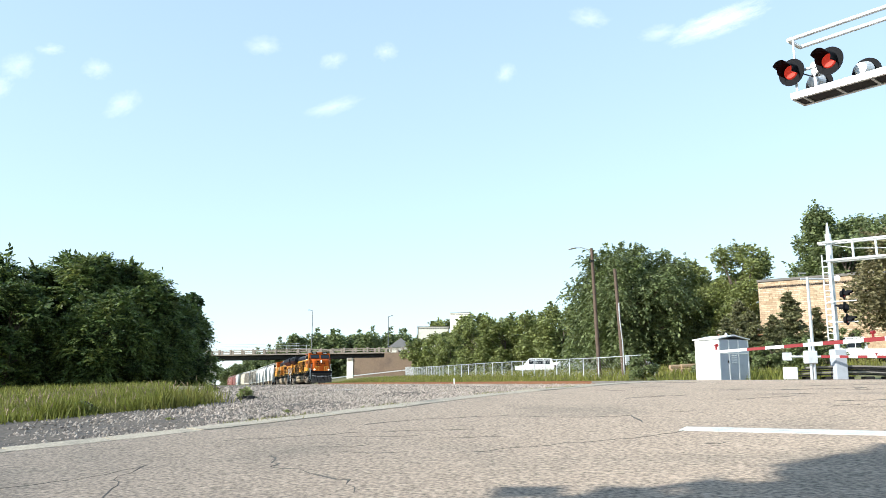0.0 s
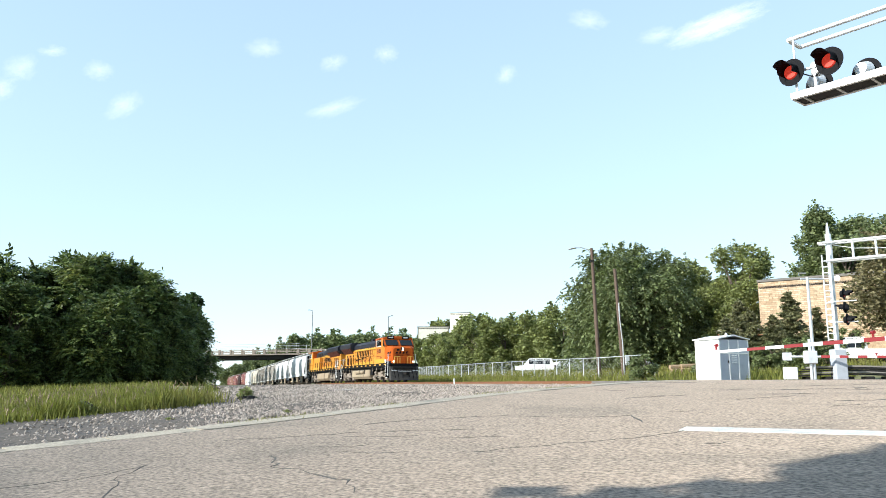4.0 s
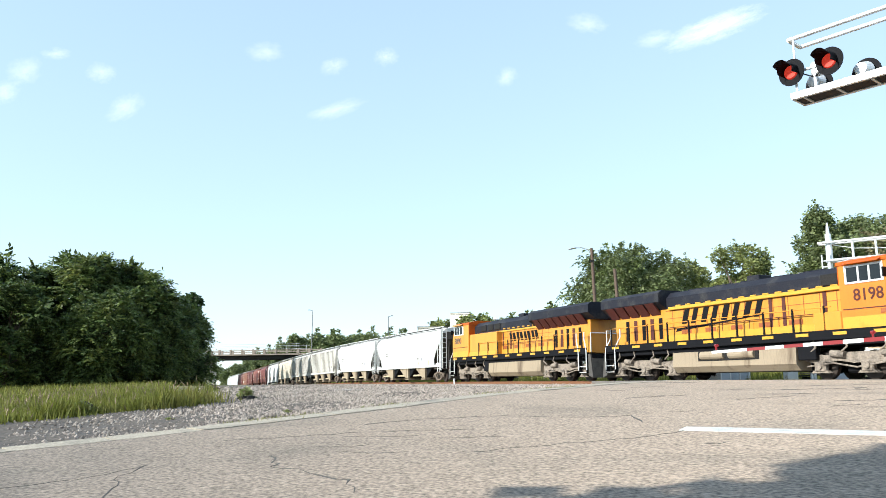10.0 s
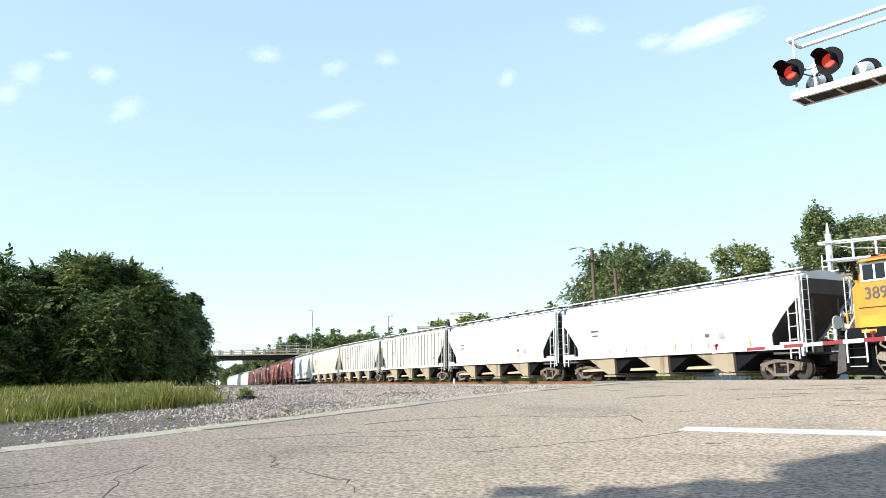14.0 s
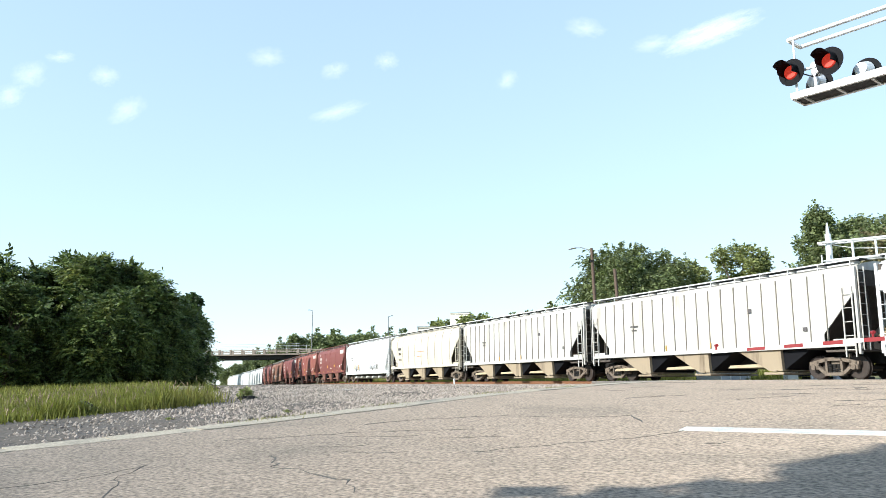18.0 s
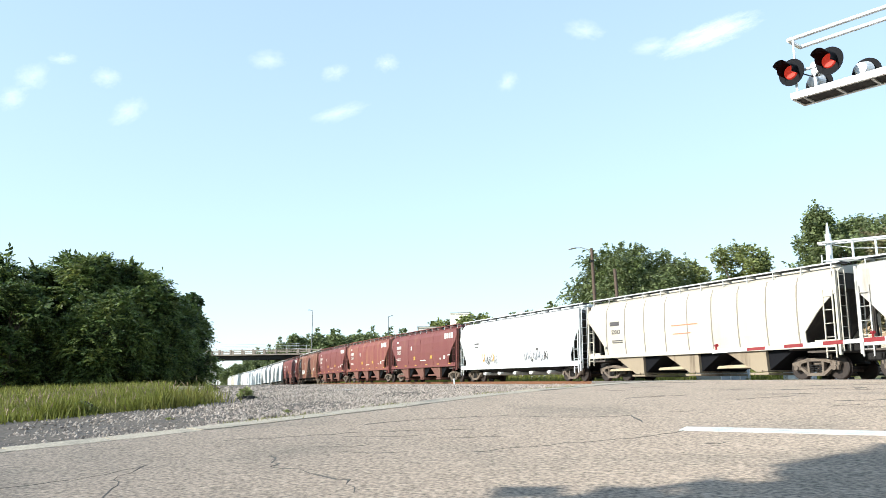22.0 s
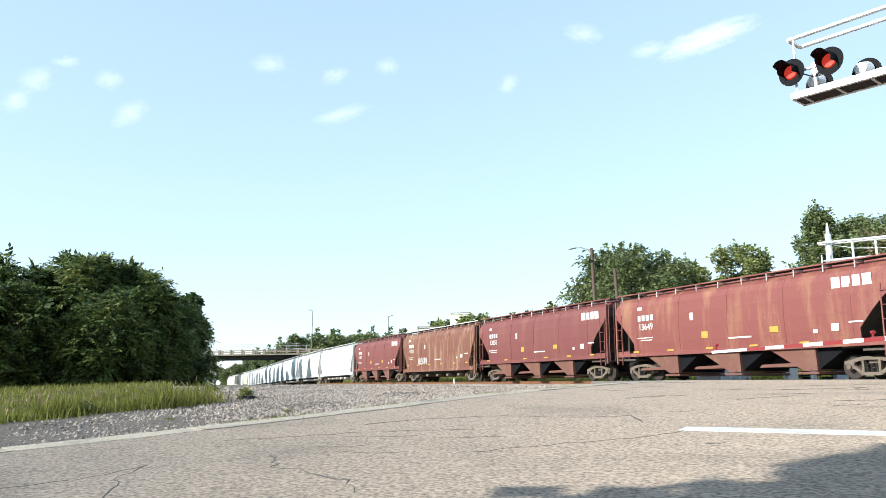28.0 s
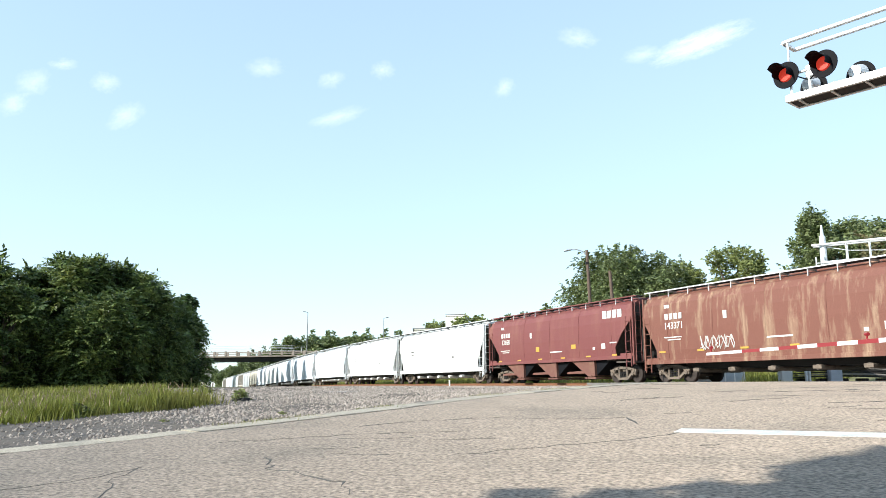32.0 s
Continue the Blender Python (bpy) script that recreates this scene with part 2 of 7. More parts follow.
    def loft(self, rings, closed=True):
        """Skin between rings of equal count; ends capped."""
        n = len(rings[0])
        v = [p for ring in rings for p in ring]
        f = [(k * n + i, k * n + (i + 1) % n, (k + 1) * n + (i + 1) % n, (k + 1) * n + i) for k in range(len(rings) - 1) for i in range(n)]
        if closed:
            f += [tuple(range(n - 1, -1, -1)), tuple(range((len(rings) - 1) * n, len(rings) * n))]
        return self.add(v, f)

    def turned(self, m):
        self.v = [tuple(m @ Vector(p)) for p in self.v]
        return self

    def mesh(self, name, smooth=False):
        me = bpy.data.meshes.new(name)
        me.from_pydata(self.v, [], self.f)
        bm = bmesh.new()
        bm.from_mesh(me)
        bmesh.ops.recalc_face_normals(bm, faces=bm.faces)
        bm.to_mesh(me)
        bm.free()
        if smooth:
            me.shade_smooth()
        return me


def link(name, data, material, parent=None, label="", kind="", at=None):
    me = data.mesh(name) if isinstance(data, Shape) else data
    if material is not None and not me.materials:
        me.materials.append(material)
    ob = new(name, me)
    if parent is not None:
        ob.parent = parent
    if at is not None:
        ob.matrix_basis = at
    return tagged(ob, label, kind=kind)


def part(name, data, material, parent, label="", kind="", at=None):
    return link(name, data, material, parent, label, kind, at)


def thing(name, label, category, at=None, group="", kind=""):
    ob = new(name)
    ob.empty_display_size = 0.2
    if at is not None:
        ob.matrix_basis = at
    return tagged(ob, label, category, group, kind)


def letters(text, size, depth=0.01, bold=0.0):
    """The mesh of a short line of writing in the x-z plane, seen from -y, centred."""
    cu = bpy.data.curves.new("letters", "FONT")
    cu.body, cu.size, cu.extrude, cu.offset = text, size, depth / 2, bold
    cu.align_x, cu.align_y = "CENTER", "CENTER"
    ob = new("letters", cu)
    me = bpy.data.meshes.new_from_object(ob.evaluated_get(bpy.context.evaluated_depsgraph_get()))
    bpy.data.objects.remove(ob)
    me.transform(Matrix.Rotation(radians(90), 4, "X"))
    return me


# ---- plan: the track and the ground ----
GRID = np.arange(-420.0, 261.0, 1.0)
_k = np.interp(GRID, [-140, -80, -40, 0, 40], [0.0, 0.000451, 0.001043, 0.0010676, 0.0010676])
_h = -np.concatenate([[0], np.cumsum((_k[1:] + _k[:-1]) / 2)])
_z = 420
_h = _h - _h[_z] + 1.163114
_cx, _cy = np.cos(_h), -np.sin(_h)
TX = np.concatenate([[0], np.cumsum((_cx[1:] + _cx[:-1]) / 2)])
TY = np.concatenate([[0], np.cumsum((_cy[1:] + _cy[:-1]) / 2)])
TX, TY = TX - TX[_z] + 6.0, TY - TY[_z] + 53.2384


def rail(s, q=0.0):
    """The place on the track s metres along it, q metres to the camera's side, and its heading."""
    x, y, c, d = (float(np.interp(s, GRID, a)) for a in (TX, TY, _cx, _cy))
    return x + d * q, y - c * q, math.atan2(d, c)


def grade(y):
    """Fall of the line and its land towards the overbridge, by the plan's y."""
    return np.interp(y, [93, 109, 137, 185, 246, 318, 430], [0, -0.1, -0.42, -1.15, -1.6, -2.4, -3.3])


def track_q(x, y):
    """Distance from the track for arrays, positive on the camera's side."""
    x, y = np.asarray(x, float), np.asarray(y, float)
    px, py, pc, pd = TX[::4], TY[::4], _cx[::4], _cy[::4]
    out = np.empty(x.shape)
    flat, fx, fy = out.ravel(), x.ravel(), y.ravel()
    for i in range(0, len(fx), 4000):
        a, b = fx[i:i + 4000, None], fy[i:i + 4000, None]
        j = np.argmin((px - a) ** 2 + (py - b) ** 2, axis=1)
        flat[i:i + 4000] = (a[:, 0] - px[j]) * pd[j] - (b[:, 0] - py[j]) * pc[j]
    return flat.reshape(x.shape)


RD = (0.559, 0.829)  # the road's direction


def road_z(x, y):
    r = np.asarray(x, float) * RD[0] + np.asarray(y, float) * RD[1]
    return np.interp(r, [-60, -6, 0, 6, 12, 16, 20, 25, 30, 34, 60], [-1.9, -1.9, -1.66, -1.28, -0.90, -0.65, -0.42, -0.20, -0.06, -0.01, -0.01])


def ground_z(x, y):
    """Height of the open ground: the road's fall this side of the track, a bank beyond it."""
    x, y = np.asarray(x, float), np.asarray(y, float)
    q = track_q(x, y)
    near = np.minimum(road_z(x, y) - 0.07, -0.28)
    far = -0.28 + np.clip((-q - 5.5) * 0.085, 0, 2.1) + np.clip((-q - 60) * 0.03, 0, 8)
    w = np.clip((q + 3.5) / 3.0, 0, 1)
    return near * w + far * (1 - w) + grade(y) * np.clip((q + 26) / 18, 0, 1)


def gz(x, y):
    return float(ground_z(np.array([x]), np.array([y]))[0])


def sheet(name, us, vs, xyz, material, label, category, kind="structure", thick=0.0):
    """A surface over a grid of parameters."""
    u, v = np.meshgrid(np.asarray(us, float), np.asarray(vs, float), indexing="ij")
    x, y, z = xyz(u, v)
    a, b = u.shape
    vert = np.stack([x.ravel(), y.ravel(), z.ravel()], 1).tolist()
    idx = np.arange(a * b).reshape(a, b)
    quads = np.stack([idx[:-1, :-1].ravel(), idx[1:, :-1].ravel(), idx[1:, 1:].ravel(), idx[:-1, 1:].ravel()], 1).tolist()
    me = bpy.data.meshes.new(name)
    me.from_pydata(vert, [], quads)
    me.shade_smooth()
    if me.polygons[len(me.polygons) // 2].normal.z < 0:
        me.flip_normals()
    ob = link(name, me, material)
    return tagged(ob, label, category, "", kind)


def scatter(name, pts, base, faces, sizes, material, label="", category="", parent=None, lean=0.0, kind="stuff", yaw=True, rng=None):
    """Many small copies of a little shape joined into one mesh: pts n x 3, base k x 3, sizes n x 3."""
    n, k = len(pts), len(base)
    base = np.asarray(base, float)
    a = rng.uniform(0, 2 * np.pi, n) if yaw else np.zeros(n)
    p = base[None] * np.asarray(sizes)[:, None, :]
    c, s = np.cos(a)[:, None], np.sin(a)[:, None]
    x, y, z = p[..., 0] * c - p[..., 1] * s, p[..., 0] * s + p[..., 1] * c, p[..., 2]
    if lean:
        lx, ly = rng.normal(0, lean, n)[:, None], rng.normal(0, lean, n)[:, None]
        x, y = x + lx * z, y + ly * z
    v = np.stack([x, y, z], 2) + np.asarray(pts)[:, None, :]
    f = (np.asarray(faces)[None] + (np.arange(n) * k)[:, None, None]).reshape(-1, len(faces[0]))
    me = bpy.data.meshes.new(name)
    me.from_pydata(v.reshape(-1, 3).tolist(), [], f.tolist())
    ob = link(name, me, material, parent)
    return tagged(ob, label, category, "", kind)


# ---- ground, road, railway ----
_a = np.concatenate([-np.geomspace(3000, 130, 9), np.arange(-120, 121, 4.0), np.geomspace(130, 3000, 9)])
_b = np.concatenate([-np.geomspace(3000, 60, 8), np.arange(-50, 301, 4.0), np.geomspace(330, 3800, 9)])
sheet("ground", _a, _b, lambda u, v: (u, v, ground_z(u, v)), SOIL, "dry soil and sparse grass ground reaching the horizon", "ground")


def road_side(r, c):
    """From metres along the road and to its left to the plan."""
    return r * RD[0] - c * RD[1], r * RD[1] + c * RD[0]


def left_edge(r):
    return np.interp(r, [-30, -12, 0, 6.7, 9, 11.8, 15, 18.2, 20.4, 22.7, 30, 39, 47, 90], [10.0, 10.4, 13.0, 13.1, 12.5, 11.95, 11.5, 11.35, 11.0, 10.7, 10.0, 9.8, 5.0, 4.0])


def road_xyz(u, v):
    c = -9.0 + v * (left_edge(u) + 9.0)
    x, y = road_side(u, c)
    return x, y, road_z(x, y)


sheet("road", np.arange(-26, 90, 1.0), np.linspace(0, 1, 30), road_xyz, ASPHALT, "worn sun-bleached asphalt road rising to the railway crossing", "road")


def strip(name, pts, width, lift, material, parent=None, label="", z=None, jag=0.0, kind=""):
    """A thin flat band laid along plan points on the road."""
    sh = Shape()
    rings = []
    for i, (x, y) in enumerate(pts):
        a = Vector(pts[min(i + 1, len(pts) - 1)]) - Vector(pts[max(i - 1, 0)])
        n = Vector((-a.y, a.x)).normalized() * (width / 2) * (1 + jag * random.uniform(-1, 1))
        zz = [float(road_z(x + s * n.x, y + s * n.y)) for s in (1, -1)]
        rings.append([(x + n.x, y + n.y, zz[0] + lift), (x - n.x, y - n.y, zz[1] + lift), (x - n.x, y - n.y, zz[1] - 0.02), (x + n.x, y + n.y, zz[0] - 0.02)])
    return link(name, sh.loft(rings), material, parent, label, kind)


def along(r0, c0, r1, c1, n, wob=0.0):
    out = []
    for i in range(n + 1):
        t = i / n
        out.append(road_side(r0 + (r1 - r0) * t + random.uniform(-wob, wob), c0 + (c1 - c0) * t + random.uniform(-wob, wob)))
    return out


# concrete gutter slabs along the road's edge
gutter = thing("gutter", "weathered concrete gutter slabs along the road edge", "gutter", kind="structure")
for i in range(24):
    r = -4 + i * 1.55
    ra, rb = r + 0.02, r + 1.53
    pts = [road_side(t, float(left_edge(t)) + 0.1) for t in np.linspace(ra, rb, 4)]
    strip("gutter_slab", pts, 0.74, 0.012 + random.uniform(-0.006, 0.006), GUTTER, gutter, jag=0.12)

# stop line, square to the road
stop = strip("stop_line", along(12.5, 3.9, 13.1, -5.2, 40), 0.50, 0.008, PAINT_WHITE, None, "worn white painted stop line on asphalt", jag=0.05, kind="structure")
tagged(stop, category="road marking")

# cracks and tarred seams, by plan points
def crack(pts, w):
    out = []
    for (xa, ya), (xb, yb) in zip(pts[:-1], pts[1:]):
        k = max(2, int(math.hypot(xb - xa, yb - ya) / 0.22))
        out += [(xa + (xb - xa) * i / k + random.uniform(-0.06, 0.06), ya + (yb - ya) * i / k + random.uniform(-0.09, 0.09)) for i in range(k)]
    tagged(strip("road_crack", out + [pts[-1]], w * 0.6, 0.004, TAR, None, "dark crack in the asphalt", jag=0.95, kind="structure"), category="road crack")


for pts, w in (([(-6.2, 8.4), (-5.0, 9.2), (-4.4, 9.7), (-3.95, 10.5), (-3.9, 10.7)], 0.03), ([(-3.9, 10.6), (-3.95, 9.8), (-3.65, 8.9), (-3.5, 8.3)], 0.025),
               ([(-2.4, 11.2), (-2.15, 10.35), (-2.2, 10.2), (-1.7, 9.8), (-1.2, 9.1), (-1.0, 8.7), (-0.9, 8.2)], 0.035), ([(1.6, 15.4), (2.3, 15.0), (3.5, 14.85), (3.4, 13.6)], 0.05),
               ([(0.4, 10.8), (1.25, 11.2), (2.5, 11.55), (3.35, 12.0), (3.7, 12.3)], 0.03), ([(-1.5, 15.0), (-0.3, 15.6), (1.3, 15.8)], 0.05), ([(4.3, 19.0), (5.5, 19.7)], 0.09),
               ([(8.9, 20.8), (10.1, 20.7), (11.1, 20.9)], 0.16), ([(7.4, 15.3), (8.3, 15.6)], 0.06), ([(6.4, 17.6), (8.0, 18.2)], 0.06), ([(-3.6, 13.2), (-2.1, 13.5), (-1.4, 13.7)], 0.04)):
    crack(pts, w)
for k in range(60):
    r, c, n = random.uniform(8, 29), random.uniform(-5, 9.5), random.uniform(0.3, 1.7)
    x, y = road_side(r, c)
    t = random.uniform(-0.5, 0.5)
    crack([(x, y), (x + n * 0.5 * math.cos(t), y + n * 0.5 * math.sin(t) + random.uniform(-0.15, 0.15)), (x + n * math.cos(t), y + n * math.sin(t) * 0.7)], random.uniform(0.015, 0.055) * (1 + (r > 18)))

# ballast bed, ties and rails
def bed_xyz(u, v):
    s = u
    x, y, c, d = (np.interp(s, GRID, a) for a in (TX, TY, _cx, _cy))
    q = v
    z = np.interp(np.abs(q), [0, 1.4, 1.7, 3.2, 4.2], [-0.20, -0.20, -0.24, -0.42, -0.62])
    return x + d * q, y - c * q, z + grade(y) + 0.02 * np.sin(s * 3.1 + q * 5)


BALLAST = mat("ballast", (0.20, 0.155, 0.125), 0.95, 0, 0.45, 0.6, 12, 0.9, (0.20, 0.13, 0.09), 0.7)
sheet("ballast", np.arange(-400, 110, 1.5), [-4.2, -3.2, -2.4, -1.7, -1.4, -0.7, 0, 0.7, 1.4, 1.7, 2.4, 3.2, 4.2], bed_xyz, BALLAST, "brownish crushed-stone railway ballast", "ballast")

railway = thing("railway_track", "single rusty railway track on timber ties", "railway track", kind="structure")
PROF = [(-0.07, -0.18), (0.07, -0.18), (0.07, -0.165), (0.012, -0.14), (0.012, -0.05), (0.036, -0.035), (0.036, 0.0), (-0.036, 0.0), (-0.036, -0.035), (-0.012, -0.05), (-0.012, -0.14), (-0.07, -0.165)]
for q in (-0.755, 0.755):
    rings = []
    for s in list(np.arange(-400, -60, 8.0)) + list(np.arange(-60, 110, 3.0)):
        x, y, a = rail(s)
        nx, ny = math.sin(a), -math.cos(a)
        rings.append([(x + nx * (q + p), y + ny * (q + p), z + float(grade(y))) for p, z in PROF])
    part("rail", Shape().loft(rings), RAIL_RUST, railway, "rust-brown steel rail")
tie_mesh = Shape().box(-0.115, 0.115, -1.3, 1.3, -0.36, -0.182, 0.012).mesh("tie")
tie_mesh.materials.append(TIE)
for i in range(260):
    s = -100 + i * 0.53
    x, y, a = rail(s)
    part("tie", tie_mesh, None, railway, at=pose(x, y, float(grade(y)) + random.uniform(-0.008, 0.0), 0, 0, math.degrees(a) + random.uniform(-0.8, 0.8)))

# crossing: dark panels between and beside the rails where the road passes
PANEL = mat("crossing_panel", (0.16, 0.145, 0.13), 0.9, 0, 0.25, 1, 25, 0.3)
crossing = thing("level_crossing", "dark rubber and asphalt panels at the level crossing", "level crossing", kind="structure")
for i in range(12):
    s0 = 9.5 + i * 2.1
    for q0, q1 in ((-0.68, 0.68), (0.84, 1.75), (-1.75, -0.84)):
        (xa, ya, a), (xb, yb, _) = rail(s0 + 0.01), rail(s0 + 2.08)
        nx, ny = math.sin(a), -math.cos(a)
        lo, hi = -0.15, -0.006 + random.uniform(-0.006, 0.004)
        part("crossing_panel", Shape().loft([[(x + nx * q, y + ny * q, z) for q, z in ((q0, lo), (q1, lo), (q1, hi), (q0, hi))] for x, y in ((xa, ya), (xb, yb))]), PANEL, crossing)


# the gravel lot between road and track, with loose stones
def lot_xyz(u, v):
    x, y = road_side(u, left_edge(u) + 0.3 + v * 18.0)
    return x, y, np.maximum(ground_z(x, y) + 0.035 + 0.03 * np.sin(x * 1.3) * np.cos(y * 0.9), -9)


sheet("gravel_lot", np.arange(-6, 46, 1.0), np.linspace(0, 1, 26), lot_xyz, GRAVEL, "grey-brown gravel lot between the road and the track", "gravel")
PALE = mat("pale_fines", (0.40, 0.36, 0.32), 0.95, 0, 0.35, 1.2, 14, 0.4, (0.22, 0.19, 0.17), 0.8)
sheet("gravel_patch", np.linspace(0, 2 * math.pi, 25), np.linspace(0.02, 1, 6), lambda u, v: (lambda x, y: (x, y, ground_z(x, y) + 0.075 - 0.05 * v))(-3.5 + 1.6 * v * np.cos(u) * (1 + 0.15 * np.sin(3 * u)), 28.0 + 1.5 * v * np.sin(u)), PALE, "pale patch of crushed fines in the gravel", "gravel")
rng = np.random.default_rng(5)
n = 80000
r, c = rng.uniform(2, 40, n), rng.uniform(0, 1, n) ** 1.3 * 16
x, y = road_side(r, left_edge(r) + 0.45 + c)
q = track_q(x, y)
keep = (q > 1.6) & (rng.uniform(0, 1, n) < np.clip((r - 6) / 12, 0.15, 1) * np.clip((x + 10.5) / 5, 0.15, 1))
x, y = x[keep], y[keep]
q = q[keep]
z = np.where(q < 4.2, np.interp(q, [0, 1.4, 1.7, 3.2, 4.2], [-0.20, -0.20, -0.24, -0.42, -0.62]), -9)
z = np.maximum(z, ground_z(x, y) + 0.035)
OCTA = [(1, 0, 0), (-1, 0, 0), (0, 1, 0), (0, -1, 0), (0, 0, 1), (0, 0, -1)]
OCTF = [(0, 2, 4), (2, 1, 4), (1, 3, 4), (3, 0, 4), (2, 0, 5), (1, 2, 5), (3, 1, 5), (0, 3, 5)]
sz = rng.uniform(0.016, 0.058, (len(x), 1)) * rng.uniform(0.6, 1.3, (len(x), 3))
scatter("loose_stones", np.stack([x, y, z], 1), OCTA, OCTF, sz, STONE, "loose pale crushed stones on the gravel", "stones", rng=rng)
n = 9000
s, q = rng.uniform(-60, 30, n), rng.uniform(-3.6, 3.6, n)
keep = (np.abs(np.abs(q) - 0.755) > 0.1)
s, q = s[keep], q[keep]
x, y, cc, dd = (np.interp(s, GRID, a) for a in (TX, TY, _cx, _cy))
z = np.interp(np.abs(q), [0, 1.4, 1.7, 3.2, 4.2], [-0.20, -0.20, -0.24, -0.42, -0.62])
ok = ~((s > 9) & (s < 35) & (np.abs(q) < 3.6))
scatter("ballast_stones", np.stack([x + dd * q, y - cc * q, z + grade(y)], 1)[ok], OCTA, OCTF, rng.uniform(0.03, 0.07, (ok.sum(), 3)), STONE, "crushed stones of the ballast", "stones", rng=rng)

# ---- crossing signals ----
ARM = Vector((0.829, -0.559, 0))           # the way that arms reach over the road


def signal_lamp(parent, at, face, lit, hood=True):
    """A round crossing lamp with black background disc, hood and red lens; faces +y before turning."""
    m = at @ Matrix.Rotation(face, 4, "Z")
    head = part("signal_head", Shape().tube((0, -0.16, 0), (0, -0.02, 0), 0.15, 18, 0.19), BLACK, parent, "black lamp housing", at=m)
    part("background_disc", Shape().tube((0, -0.012, 0), (0, 0.012, 0), 0.285, 28), BLACK, head, "black round background")
    part("lens", Shape().tube((0, 0.012, 0), (0, 0.05, 0), 0.152, 24, 0.135), LENS_LIT if lit else LENS_RED, head, "glowing red lens" if lit else "unlit red lens")
    v, f, k = [], [], 18
    for i in range(k + 1):
        a = radians(-25 + 230 * i / k)
        cx, cz = math.cos(a) * 0.172, math.sin(a) * 0.172
        d = 0.42 if 20 < -25 + 230 * i / k < 160 else 0.25
        v += [(cx, 0.01, cz), (cx * 0.98, d, cz * 0.98), (cx * 0.96, d, cz * 0.96), (cx * 0.97, 0.01, cz * 0.97)]
    for i in range(k):
        for j in range(4):
            f.append((4 * i + j, 4 * i + (j + 1) % 4, 4 * i + 4 + (j + 1) % 4, 4 * i + 4 + j))
    part("hood", Shape().add(v, f), BLACK, head, "black lamp hood")
    return head


def facing(v):
    return math.atan2(v[1], v[0]) - math.pi / 2


def cantilever():
    """Light-metal signal bridge: mast at the roadside, arm and lamps over the road."""
    tip = Vector((7.5, 15.7, 0))
    ARM = Vector((0.643, -0.766, 0))
    n = Vector((0.766, 0.643, 0))
    th = thing("signal_cantilever", "bright aluminium crossing signal cantilever with red lamps over the road", "crossing signal", group="crossing signals")
    mast = tip + ARM * 9.5
    base = gz(mast.x, mast.y)
    part("mast", Shape().tube((mast.x, mast.y, base - 0.1), (mast.x, mast.y, 7.6), 0.16, 16), ALU, th)
    part("mast_foot", Shape().box(mast.x - 0.35, mast.x + 0.35, mast.y - 0.35, mast.y + 0.35, base - 0.2, base + 0.15, 0.03), CONCRETE, th)
    P = lambda l, d, z: tuple(tip + ARM * l + n * d) [:2] + (z,)
    zb, zt = 5.66, 6.98
    # walkway girder: two channels with lattice and grating
    for d in (-0.26, 0.26):
        part("lower_chord", Shape().loft([[P(l, d - 0.04, zb), P(l, d + 0.04, zb), P(l, d + 0.04, zb + 0.14), P(l, d - 0.04, zb + 0.14)] for l in (0.0, 9.5)]), ALU, th)
        part("upper_chord", Shape().tube(P(0.0, d, zt), P(9.5, d, zt + 0.05), 0.045, 10), ALU, th)
        for k in range(7):
            l = 0.1 + k * 1.5
            part("upright", Shape().tube(P(l, d, zb + 0.1), P(l, d, zt + 0.02 * l), 0.026, 8), ALU, th) if (k > 1 or (k == 0 and d < 0)) else None
    part("grating", Shape().loft([[P(l, -0.22, zb + 0.015), P(l, 0.22, zb + 0.015), P(l, 0.22, zb + 0.035), P(l, -0.22, zb + 0.035)] for l in (0.02, 9.5)]), STEEL_DARK, th, "dark open grating")
    for k in range(14):
        part("soffit_bar", Shape().loft([[P(0.2 + k * 0.66 + dl, d, z) for dl, z in ((0, zb - 0.012), (0.05, zb - 0.012), (0.05, zb + 0.012), (0, zb + 0.012))] for d in (-0.21, 0.21)]), GALV, th)
    part("end_plate", Shape().loft([[P(-0.02, -0.3, z), P(-0.02, 0.3, z), P(0.02, 0.3, z), P(0.02, -0.3, z)] for z in (zb, zb + 0.14)]), ALU, th)
    part("end_tie", Shape().tube(P(0.0, -0.26, zt), P(0.0, 0.26, zt), 0.045, 8), ALU, th)
    for k in range(12):
        l = 0.1 + k * 0.75
        s = -1 if k % 2 else 1
        part("lattice", Shape().tube(P(l, -0.24 * s, zb + 0.07), P(l + 0.75, 0.24 * s, zb + 0.07), 0.02, 6), ALU, th)
    back = facing(-n)
    part("lamp_bar", Shape().tube(P(0.05, -0.3, 6.22), P(1.0, -0.3, 6.22), 0.03, 8).tube(P(0.5, -0.3, 6.22), P(0.5, -0.26, zb + 0.1), 0.035, 8).tube(P(0.12, -0.28, 6.22), P(0.12, -0.28, zb + 0.1), 0.02, 6), ALU, th)
    part("junction_box", Shape().box(-0.13, 0.13, -0.1, 0.1, -0.14, 0.14, 0.03), ALU, th, at=Matrix.Translation(P(0.55, -0.2, 6.2)) @ Matrix.Rotation(back, 4, "Z"))
    part("cable", Shape().path([P(0.1, -0.3, 6.25), P(0.3, -0.3, 6.12), P(0.5, -0.3, 6.0), P(0.7, -0.3, 6.14), P(0.9, -0.3, 6.25)], 0.014), BLACK, th)
    for l, z in ((0.06, 6.22), (0.84, 6.22)):
        signal_lamp(th, Matrix.Translation(P(l, -0.36, z)), back - 0.12, True)
